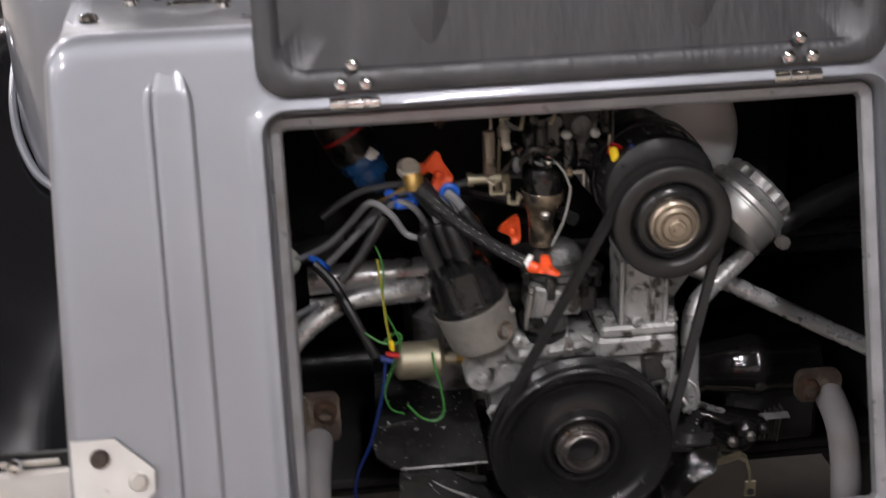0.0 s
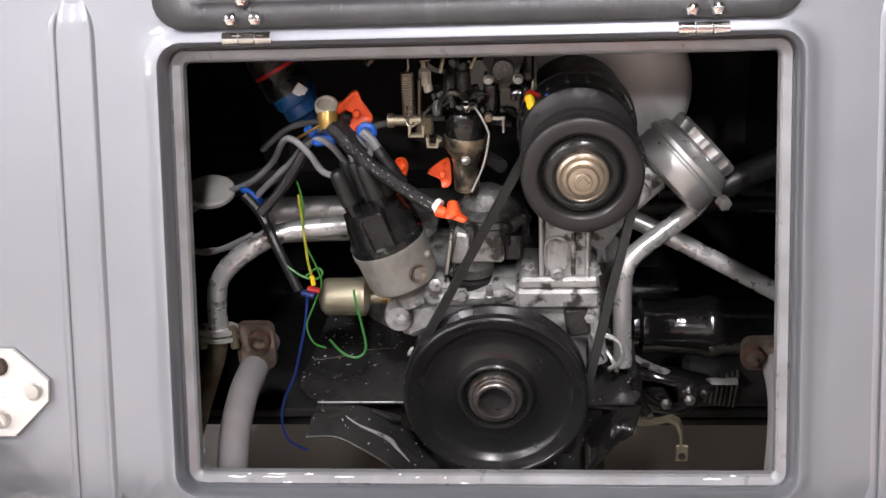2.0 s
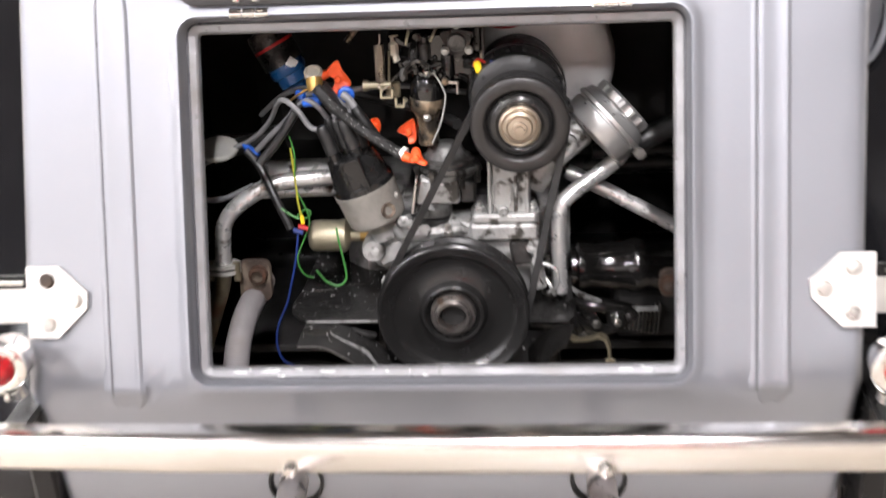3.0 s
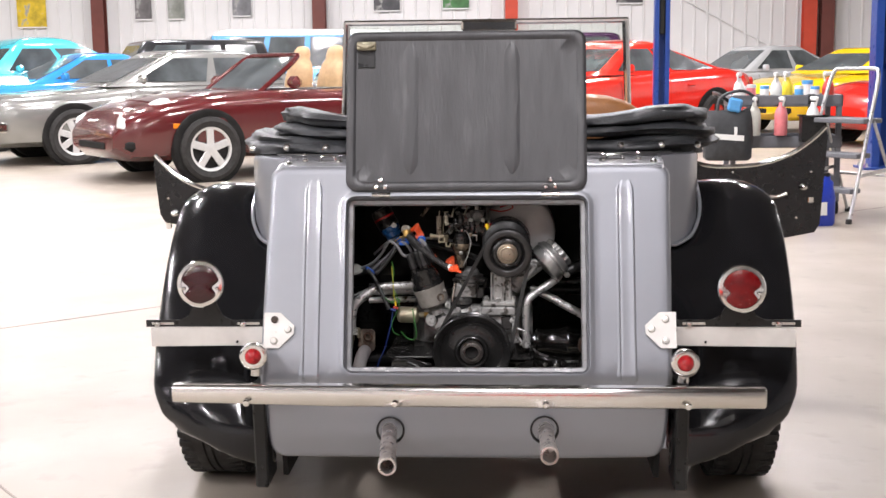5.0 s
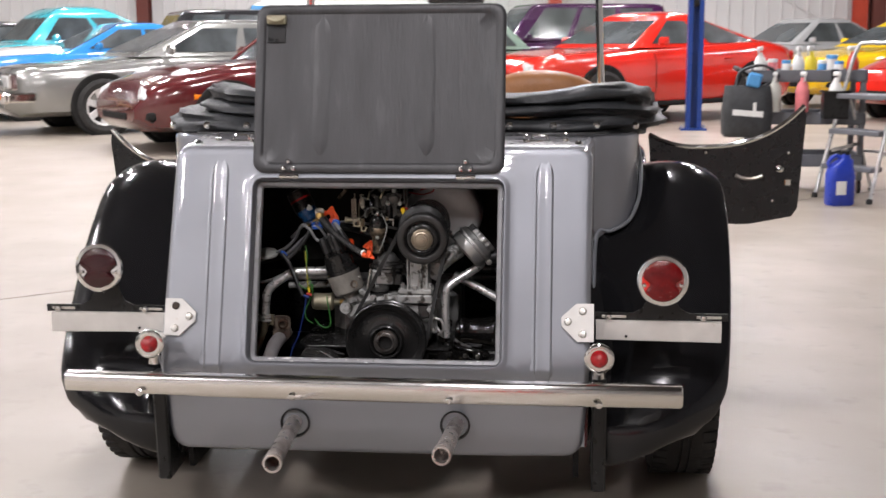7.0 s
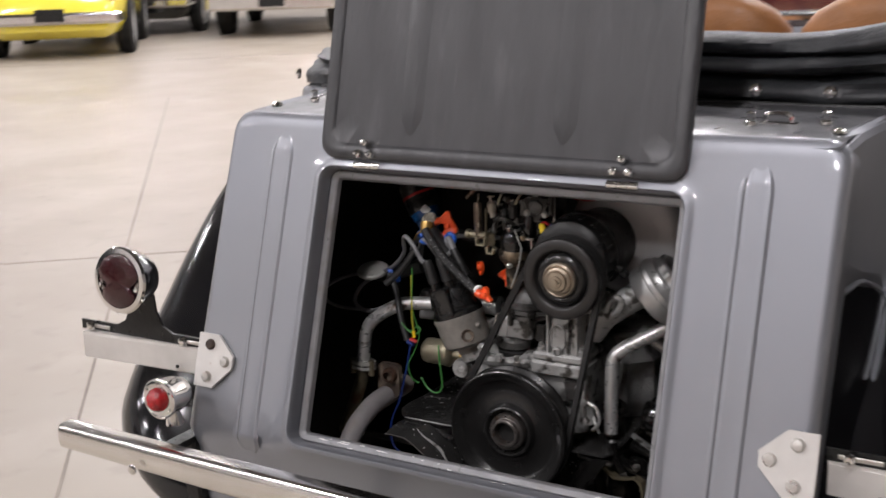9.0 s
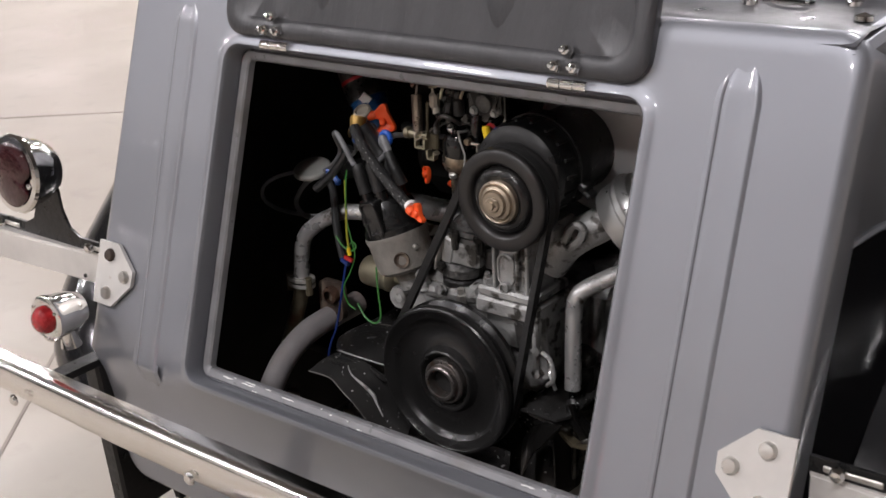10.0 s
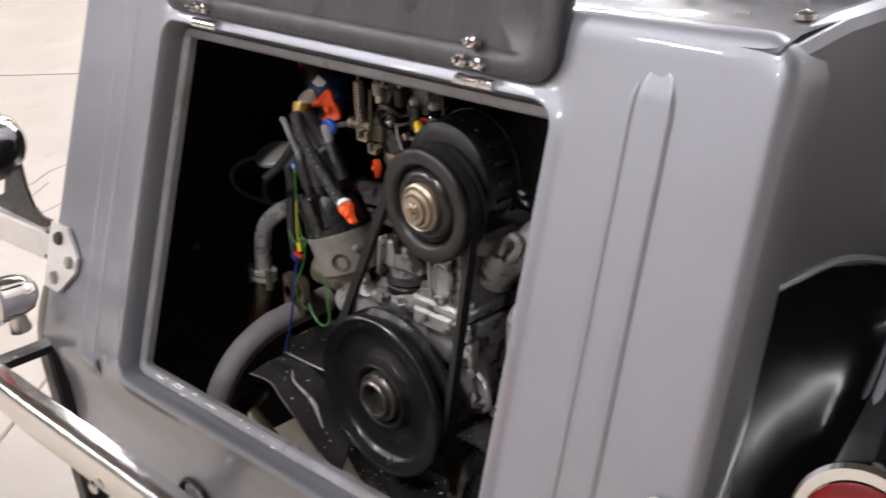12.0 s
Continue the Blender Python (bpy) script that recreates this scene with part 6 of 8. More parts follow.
# oil filler
OC, OA = Vector((0.196, 0.120, 0.659)), Vector((0.74, 0.18, 0.64)).normalized()
eng("oil_filler", Geo().lathe([(0.020, -0.032), (0.040, -0.031), (0.0465, -0.028), (0.0480, -0.024), (0.0482, -0.008), (0.0465, -0.0065), (0.0465, -0.0045), (0.0500, -0.003), (0.0500, 0.0015), (0.0475, 0.0035), (0.0445, 0.012), (0.036, 0.016), (0.031, 0.016)], OC, OA, 44), M_FILLER, "silver painted oil filler canister")
g = Geo()
rings = []
u = OA.orthogonal().normalized()
w = OA.cross(u)
for r0, h in ((0.030, 0.014), (0.0365, 0.0155), (0.0375, 0.025), (0.035, 0.028), (0.001, 0.029)):
    rings.append([OC + OA * h + (u * math.cos(2 * math.pi * k / 56) + w * math.sin(2 * math.pi * k / 56)) * (r0 + (0.0026 if k % 4 < 2 and r0 > 0.034 else 0.0)) for k in range(56)])
g.loft(rings)
eng("oil_filler_cap", g, M_FILLER, "knurled silver oil cap", 25)
eng("breather_hose", Geo().tube([(0.222, 0.125, 0.622), (0.248, 0.13, 0.632), (0.30, 0.14, 0.652), (0.38, 0.15, 0.672)], 0.014, 12), M_RUBBER, "black breather hose")
eng("breather_nut", Geo().lathe([(0.007, 0), (0.007, 0.01), (0, 0.011)], (0.229, 0.098, 0.622), (0.3, -1, 0), 6), M_BRUSHED)
# pipes
eng("breather_pipe", Geo().tube([(0.214, 0.120, 0.618), (0.200, 0.113, 0.604), (0.149, 0.088, 0.574), (0.136, 0.080, 0.560), (0.132, 0.080, 0.535), (0.1335, 0.075, 0.448)], 0.0098, 14, 8), M_PIPE, "silver breather pipe")
eng("heat_pipe", Geo().tube([(0.145, 0.16, 0.578), (0.191, 0.15, 0.557), (0.304, 0.14, 0.496), (0.36, 0.14, 0.465)], 0.0098, 12), M_PIPE)
eng("heat_pipe", Geo().tube([(-0.140, 0.12, 0.592), (-0.212, 0.10, 0.592), (-0.240, 0.09, 0.584), (-0.268, 0.083, 0.566), (-0.284, 0.08, 0.546), (-0.289, 0.078, 0.520), (-0.291, 0.076, 0.482)], 0.0105, 14, 8), M_PIPE, "silver painted heat riser pipe")
for z in (0.489, 0.481):
    eng("pipe_flange", Geo().slab([(-0.291 + 0.022 * math.cos(a), 0.014 * math.sin(a)) for a in [2 * math.pi * k / 20 for k in range(20)]], 0.005, Matrix.Translation((0, 0.076, z)) @ pose(0, 0, 0, 90, 0, 0)), M_CAPGREY)
for x in (-0.308, -0.274):
    eng("flange_bolt", Geo().lathe([(0.005, -0.012), (0.005, 0.012), (0.0, 0.013)], (x, 0.072, 0.484), (0, 0, 1), 8), M_GOLDRUST)
eng("heat_pipe", Geo().tube([(-0.292, 0.076, 0.480), (-0.297, 0.076, 0.458), (-0.312, 0.075, 0.418), (-0.330, 0.07, 0.368)], 0.0105, 12), M_GOLDRUST)
for y, z, r, xa, xb in ((0.22, 0.566, 0.016, -0.262, -0.12), (0.21, 0.540, 0.008, -0.262, -0.12), (0.24, 0.56, 0.014, 0.14, 0.40), (0.22, 0.585, 0.010, 0.18, 0.40)):
    eng("inlet_manifold_pipe", Geo().tube([(xa, y, z - 0.002), ((xa + xb) / 2, y, z), (xb, y, z)], r, 14), M_PIPE if xa < 0 else M_SATIN)
# exhaust
for sgn in (-1, 1):
    x0f = -0.258 if sgn < 0 else 0.288
    zf = 0.458 if sgn < 0 else 0.456
    eng("exhaust_flange", Geo().slab(rrect(x0f - (0.020 if sgn < 0 else 0.029), x0f + 0.021, zf - 0.026, zf + (0.029 if sgn < 0 else 0.010), 0.010, 4), 0.010, pose(0, 0.094, 0)), M_RUST, "rusty exhaust flange")
    if sgn > 0:
        eng("flange_nut", Geo().lathe([(0.012, 0), (0.012, 0.002), (0.0085, 0.003), (0.0085, 0.010), (0.005, 0.011), (0.004, 0.018), (0, 0.019)], (x0f - (-0.006 if sgn < 0 else 0.018), 0.094, zf + (0.012 if sgn < 0 else -0.008)), (0, -1, 0), 6), M_RUST)
    eng("flange_eye", Geo().lathe([(0.0075, 0.0100), (0.0115, 0.0085), (0.0125, 0.004), (0.0125, 0.0)], (x0f - (-0.006 if sgn < 0 else 0.018), 0.094, zf + (0.012 if sgn < 0 else -0.008)), (0, -1, 0), 18, caps=False), M_RUST2)
    pts = [(x0f - 0.002, 0.15, zf - 0.022), (x0f - 0.005, 0.085, zf - 0.026), (x0f - 0.008, 0.05, zf - 0.033), (x0f - 0.010, 0.010, zf - 0.054), (x0f - 0.009, -0.022, zf - 0.088), (x0f - 0.007, -0.040, zf - 0.134), (x0f - 0.004, -0.040, zf - 0.19)] if sgn < 0 else [(x0f + 0.004, 0.112, zf - 0.016), (x0f + 0.009, 0.095, zf - 0.022), (x0f + 0.010, 0.06, zf - 0.042), (x0f + 0.006, 0.03, zf - 0.080), (x0f + 0.000, 0.01, zf - 0.13), (x0f - 0.004, 0.0, zf - 0.20)]
    eng("exhaust_pipe", Geo().tube(pts, 0.0160 if sgn < 0 else 0.016, 18, 8), M_EXH, "dull grey exhaust pipe")
eng("silencer", Geo().lathe([(0.02, -0.30), (0.038, -0.29), (0.042, -0.28), (0.042, 0.28), (0.038, 0.29), (0.02, 0.30)], (0, -0.035, 0.305), (1, 0, 0), 28), M_EXH, "grey silencer drum below the engine")

# lower crankcase with its strainer plate, cylinder barrels
eng("lower_crankcase", Geo().box((0.010, 0.215, 0.360), (0.250, 0.19, 0.130), bevel=0.02, taper=(0.9, 0.95)), M_CARB, "oily dark lower crankcase", 30)
eng("strainer_plate", Geo().lathe([(0.0, 0.0), (0.05, 0.0), (0.05, -0.006), (0.012, -0.008), (0.010, -0.016), (0.0, -0.016)], (0.01, 0.21, 0.295), (0, 0, 1), 24), M_CARB2)
for x in (-0.09, -0.05, -0.01, 0.03, 0.07, 0.11):
    eng("crankcase_rib", Geo().box((x, 0.118, 0.350), (0.006, 0.012, 0.10), (0, 0, 0), 0.002), M_CARB)

# tinware, cylinders and brackets
eng("heater_box", Geo().lathe([(0.016, -0.010), (0.024, -0.006), (0.024, 0.0), (0.031, 0.004), (0.031, 0.014), (0.029, 0.018), (0.033, 0.066), (0.036, 0.072), (0.037, 0.084), (0.034, 0.090), (0.034, 0.15)], (0.156, 0.17, 0.442), (1, 0.03, -0.02), 36), M_OIL, "glossy oily black heater cylinder")
eng("tin_shelf", Geo().slab([(-0.090, 0.020), (-0.170, 0.020), (-0.190, 0.028), (-0.203, 0.046), (-0.206, 0.070), (-0.200, 0.110), (-0.195, 0.26), (-0.090, 0.26)], 0.003, Matrix.Translation((0, 0, 0.4365)) @ Matrix(((1, 0, 0, 0), (0, 0, 1, 0), (0, -1, 0.02, 0), (0, 0, 0, 1)))), M_TIN, "glossy black engine tin flecked with paint")
eng("tin_shelf", Geo().slab([(0.092, 0.026), (0.142, 0.026), (0.150, 0.040), (0.150, 0.26), (0.092, 0.26)], 0.003, Matrix.Translation((0, 0, 0.432)) @ Matrix(((1, 0, 0, 0), (0, 0, 1, 0), (0, -1, 0.02, 0), (0, 0, 0, 1)))), M_TIN)
# the apron below the shelf sweeps forward to a point, then down and back behind the pulley
ap_top = [(-0.181, 0.020, 0.4335), (-0.158, 0.020, 0.4335), (-0.138, 0.021, 0.432), (-0.118, 0.024, 0.424), (-0.104, 0.029, 0.412), (-0.090, 0.033, 0.396), (-0.070, 0.036, 0.380)]
ap_low = [(-0.185, -0.029, 0.4270), (-0.157, -0.022, 0.4225), (-0.132, -0.027, 0.4130), (-0.110, -0.026, 0.3960), (-0.093, -0.026, 0.3800), (-0.073, -0.025, 0.3640), (-0.045, -0.022, 0.3480)]
rings = []
for a, b in zip(ap_top, ap_low):
    a, b = Vector(a), Vector(b)
    ln_ = [a.lerp(b, k / 5) + Vector((0, 0, 0.003 * math.sin(math.pi * k / 5))) for k in range(6)]
    rings.append(ln_ + [q + Vector((0, 0.0015, -0.0025)) for q in ln_[::-1]])
eng("tin_apron", Geo().loft(rings), M_TIN, "bent black tin apron flecked with paint", 50)
rings = []
for a, b in zip([(0.150, 0.026, 0.428), (0.128, 0.026, 0.426), (0.108, 0.030, 0.412), (0.092, 0.034, 0.390)], [(0.140, 0.000, 0.412), (0.124, 0.006, 0.396), (0.110, 0.014, 0.372), (0.094, 0.024, 0.345)]):
    a, b = Vector(a), Vector(b)
    ln_ = [a.lerp(b, k / 4) + Vector((0, -0.003 * math.sin(math.pi * k / 4), 0)) for k in range(5)]
    rings.append(ln_ + [q + Vector((0, 0.0015, -0.0025)) for q in ln_[::-1]])
eng("tin_apron", Geo().loft(rings), M_OIL, "", 50)
# thin pale tubes put the edge highlight of the tin in as colour
eng("tin_edge_highlight", Geo().tube([(-0.180, 0.0185, 0.4372), (-0.135, 0.0185, 0.4372), (-0.092, 0.0185, 0.4372)], 0.0009, 6), M_ALU2, "thin pale line standing for the highlight on the tin's edge")
eng("tin_edge_highlight", Geo().tube([(x, y - 0.0008, z) for x, y, z in ap_low[:6]], 0.0007, 6), M_FIN)
eng("weld_bead", Geo().tube([(-0.150, 0.004, 0.4300), (-0.134, -0.006, 0.4250), (-0.116, -0.004, 0.4140), (-0.104, -0.003, 0.4050), (-0.098, -0.004, 0.3960), (-0.086, -0.008, 0.3830)], 0.002, 7, rs=[0.0005, 0.0010, 0.0020, 0.0026, 0.0018, 0.0006]), M_ALU2, "rough bright weld on the tin")
rngt = random.Random(31)
for x, y, w, a in ((-0.176, 0.104, 0.030, 16), (-0.128, 0.122, 0.026, 8)):
    n = 7
    eng("paint_scrape", Geo().loft([[(x + w * (k / n - 0.5), y + w * (k / n - 0.5) * math.tan(radians(a)) + rngt.uniform(-0.0006, 0.0006) + e, 0.4384 + y * 0.02 + h) for e, h in ((-0.0006 - 0.0006 * rngt.random(), 0.0), (0.0, 0.0005), (0.0006, 0.0))] for k in range(n + 1)]), M_FIN)
eng("filter_label", Geo().box(Vector((-0.203, 0.130, 0.742)) + FA * 0.001 + Vector((0.016, -0.0205, 0)), (0.012, 0.002, 0.013), (0, -50, 30), 0.0006), M_FIXT, "small white printed label")
eng("tin_ridge", Geo().tube([(-0.124, 0.018, 0.428), (-0.106, 0.018, 0.420), (-0.094, 0.018, 0.418)], 0.004, 8, rs=[0.002, 0.005, 0.003]), M_PULLEY)
for k in range(9):
    eng("cooling_fin", Geo().box((0.222 + 0.0054 * k, 0.155, 0.365 + 0.0006 * k), (0.0017, 0.012, 0.016 + 0.0034 * k), (0, 6, 0)), M_FIN)
eng("cylinder_head", Geo().box((0.262, 0.205, 0.372), (0.11, 0.085, 0.070), bevel=0.008), M_BAY)
g = Geo()
way = [(0.136, 0.405), (0.142, 0.398), (0.152, 0.392), (0.168, 0.393), (0.182, 0.397), (0.190, 0.392), (0.194, 0.380), (0.195, 0.364)]
g.loft([[(x - 0.0025, 0.044, z), (x, 0.044, z + 0.0035), (x + 0.0025, 0.056, z + 0.0025), (x - 0.0005, 0.056, z - 0.003)] for x, z in way])
eng("gold_bracket", g, M_GOLDRUST, "bent yellow-zinc steel bracket")
eng("bracket_end", Geo().box((0.195, 0.046, 0.358), (0.013, 0.003, 0.020), bevel=0.001), M_GOLDRUST)
eng("bracket_eye", Geo().lathe([(0.004, 0.0), (0.004, 0.001), (0.0, 0.001)], (0.195, 0.0444, 0.355), (0, -1, 0), 12), M_BAY)
eng("pivot_plate", Geo().box((0.122, 0.055, 0.416), (0.052, 0.03, 0.004), (0, 6, 0), 0.001), M_CARB)
g = Geo().box((0.190, 0.118, 0.408), (0.090, 0.030, 0.012), (0, 14, 0), 0.004).box((0.170, 0.080, 0.402), (0.030, 0.030, 0.022), (0, 8, 14), 0.007)
g.lathe([(0.010, -0.014), (0.013, -0.010), (0.013, 0.008), (0.009, 0.012), (0.0, 0.013)], (0.206, 0.100, 0.398), (0.2, -1, 0.3), 20).tube([(0.150, 0.060, 0.420), (0.168, 0.066, 0.404), (0.196, 0.080, 0.392), (0.226, 0.110, 0.396)], 0.007, 12).tube([(0.146, 0.05, 0.446), (0.148, 0.052, 0.424), (0.158, 0.06, 0.398)], 0.006, 12)
eng("linkage_arm", g, M_OIL, "oily black linkage", 50)
rngl = random.Random(21)
rings = []
for k in range(29):
    u = k / 28
    x = 0.150 + 0.110 * u
    z = 0.4335 - 0.030 * min(1.0, u / 0.55) ** 0.85
    h = (0.0010 + 0.0050 * rngl.random()) * (1.0 if u < 0.75 else 0.5)
    rings.append([(x, 0.110 + 0.002 * rngl.random(), z - h), (x, 0.108, z), (x, 0.118, z + 0.003 * rngl.random()), (x, 0.126, z - 0.002)])
eng("linkage_edge", Geo().loft(rings), M_ALU2, "chipped bare edge of the linkage")
for x, y, z in ((0.205, 0.083, 0.400), (0.222, 0.090, 0.404), (0.160, 0.058, 0.394), (0.178, 0.062, 0.408)):
    eng("linkage_nut", Geo().lathe([(0.006, 0), (0.006, 0.004), (0.004, 0.005), (0.0, 0.008)], (x, y, z), (0.2, -1, 0.4), 6), M_CARB)
# loose wires
eng("blue_wire", Geo().tube([(-0.187, 0.055, 0.545), (-0.192, 0.05, 0.51), (-0.201, 0.05, 0.475), (-0.209, 0.05, 0.448), (-0.222, 0.05, 0.42), (-0.227, 0.05, 0.395), (-0.222, 0.05, 0.370), (-0.205, 0.06, 0.350)], 0.0014, 6), M_BWIRE, "loose blue wire")
eng("green_wire", Geo().tube([(-0.190, 0.07, 0.660), (-0.184, 0.06, 0.640), (-0.186, 0.06, 0.600), (-0.176, 0.055, 0.575), (-0.172, 0.055, 0.555), (-0.182, 0.055, 0.53), (-0.190, 0.05, 0.51), (-0.185, 0.05, 0.49), (-0.172, 0.05, 0.483)], 0.0010, 6), M_GREEN, "loose green wire")
eng("green_wire", Geo().tube([(-0.168, 0.05, 0.493), (-0.155, 0.048, 0.478), (-0.140, 0.048, 0.473), (-0.131, 0.05, 0.483), (-0.134, 0.052, 0.51), (-0.138, 0.055, 0.53), (-0.140, 0.058, 0.546)], 0.0013, 6), M_GREEN, "loose green wire")
eng("green_wire", Geo().tube([(-0.206, 0.06, 0.572), (-0.192, 0.056, 0.563), (-0.178, 0.055, 0.560), (-0.170, 0.056, 0.566), (-0.176, 0.057, 0.571), (-0.190, 0.058, 0.560)], 0.0013, 6), M_GREEN)
eng("yellow_wire", Geo().tube([(-0.189, 0.065, 0.648), (-0.186, 0.06, 0.61), (-0.184, 0.056, 0.58), (-0.181, 0.055, 0.562)], 0.0014, 6), M_YWIRE, "yellow wire")
eng("wire_joint", Geo().tube([(-0.181, 0.054, 0.564), (-0.180, 0.054, 0.554)], 0.0025, 8), M_YELLOW)
eng("wire_joint", Geo().tube([(-0.186, 0.052, 0.551), (-0.174, 0.052, 0.548)], 0.003, 8), M_RWIRE)
eng("wire_joint", Geo().tube([(-0.192, 0.053, 0.546), (-0.180, 0.051, 0.543)], 0.0035, 8), M_BWIRE)
eng("yellow_connector", Geo().box((0.041, 0.048, 0.745), (0.0085, 0.007, 0.015), (0, -14, 0), 0.002), M_YELLOW, "yellow crimp connector")
eng("blue_connector", Geo().box((0.060, 0.044, 0.7495), (0.013, 0.006, 0.006), (0, 40, 0), 0.002), M_BWIRE)
eng("red_wire", Geo().tube([(0.036, 0.05, 0.745), (0.040, 0.055, 0.752), (0.048, 0.055, 0.749), (0.056, 0.056, 0.741)], 0.0022, 6), M_RWIRE)
eng("red_wire", Geo().tube([(0.045, 0.12, 0.778), (0.075, 0.13, 0.772), (0.10, 0.13, 0.780), (0.095, 0.13, 0.788), (0.07, 0.13, 0.782)], 0.0018, 6), M_RWIRE)
eng("hub_socket", Geo().lathe([(0.0158, -0.004), (0.0150, -0.0025), (0.0, -0.0025)], CC, (0, -1, 0), 24), M_BAY)

# ---- the cars standing round the hall ----
def car_paint(name, color, metal=0.15):
    return material(name, color, 0.20, metal, 0.05, 3.0, coat=1.0, rough_var=0.04, bump=0.05, bump_scale=3.0)


P_MAROON = car_paint("maroon_metallic", (0.095, 0.011, 0.012), 0.15)
P_SILVER = car_paint("pewter_metallic", (0.30, 0.30, 0.285), 0.5)
P_PALE = car_paint("pale_silver_paint", (0.52, 0.53, 0.53), 0.3)
P_TURQ = car_paint("turquoise_paint", (0.07, 0.47, 0.54), 0.0)
P_BLUE = car_paint("bright_blue_paint", (0.03, 0.22, 0.54), 0.0)
P_SKY = car_paint("sky_blue_paint", (0.10, 0.33, 0.62), 0.0)
P_RED = car_paint("signal_red_paint", (0.66, 0.022, 0.012), 0.0)
P_YELLOW = car_paint("bright_yellow_paint", (0.78, 0.52, 0.012), 0.0)
P_LEMON = car_paint("lemon_paint", (0.72, 0.60, 0.06), 0.0)
P_WHITE = car_paint("white_paint", (0.70, 0.70, 0.68), 0.0)
P_DARK = car_paint("charcoal_paint", (0.022, 0.022, 0.024), 0.1)
P_PURPLE = car_paint("deep_purple_paint", (0.055, 0.012, 0.060), 0.2)
P_BEIGE = car_paint("cream_beige_paint", (0.46, 0.35, 0.19), 0.0)
P_SAGE = car_paint("sage_green_paint", (0.27, 0.36, 0.31), 0.0)
M_HEAD = material("headlamp_glass", (0.75, 0.76, 0.76), 0.12, 0.2, 0.2, 30.0, coat=0.6)
M_AMBER = material("amber_lens", (0.85, 0.22, 0.01), 0.25, 0.0, 0.1, 30.0)
M_TAILRED = material("tail_lens", (0.45, 0.02, 0.015), 0.2, 0.0, 0.1, 30.0)
M_ALLOY = material("silver_alloy", (0.66, 0.66, 0.65), 0.45, 0.5, 0.08, 20.0)
M_TANSEAT = material("pale_tan_leather", (0.46, 0.30, 0.15), 0.5, 0.0, 0.12, 14.0)


def lerp_list(pts, x):
    for (a, va), (b, vb) in zip(pts, pts[1:]):
        if x <= b:
            t = (x - a) / (b - a) if b > a else 0
            t = t * t * (3 - 2 * t) * 0.5 + t * 0.5
            return va + (vb - va) * max(0.0, min(1.0, t))
    return pts[-1][1]


def alloy_wheel(root, c, radius, width, out, spokes, rim_mat):
    """A plain-tread tyre, a rim ring, spokes and a hub cap, turned to the outer side."""
    w = width / 2
    ty = part("wheel", Geo().lathe([(radius * 0.66, -w * 0.8), (radius * 0.85, -w), (radius * 0.97, -w * 0.85), (radius, -w * 0.5), (radius, w * 0.5), (radius * 0.97, w * 0.85), (radius * 0.85, w), (radius * 0.66, w * 0.8)], c, (1, 0, 0), 36, caps=False), M_TYRE, root)
    fx = c[0] + out * w * 0.72
    g = Geo().lathe([(radius * 0.69, 0.0), (radius * 0.67, out * 0.012), (radius * 0.60, out * 0.004), (radius * 0.58, -out * 0.03), (radius * 0.60, -out * 0.05)], (fx, c[1], c[2]), (1, 0, 0), 36, caps=False)
    g.lathe([(radius * 0.16, -out * 0.03), (radius * 0.15, out * 0.008), (radius * 0.05, out * 0.014), (0.0, out * 0.014)], (fx, c[1], c[2]), (1, 0, 0), 18)
    for k in range(spokes):
        a = 2 * math.pi * k / spokes + 0.3
        g.box((fx - out * 0.006, c[1] + math.cos(a) * radius * 0.36, c[2] + math.sin(a) * radius * 0.36), (0.024, radius * 0.50, radius * 0.23), (math.degrees(a), 0, 0), 0.006)
    part("rim", g, rim_mat, ty)
    part("brake_disc", Geo().lathe([(radius * 0.62, 0), (radius * 0.62, 0.004), (0, 0.004)], (fx - out * 0.04, c[1], c[2]), (1, 0, 0), 24), M_SATIN, ty)


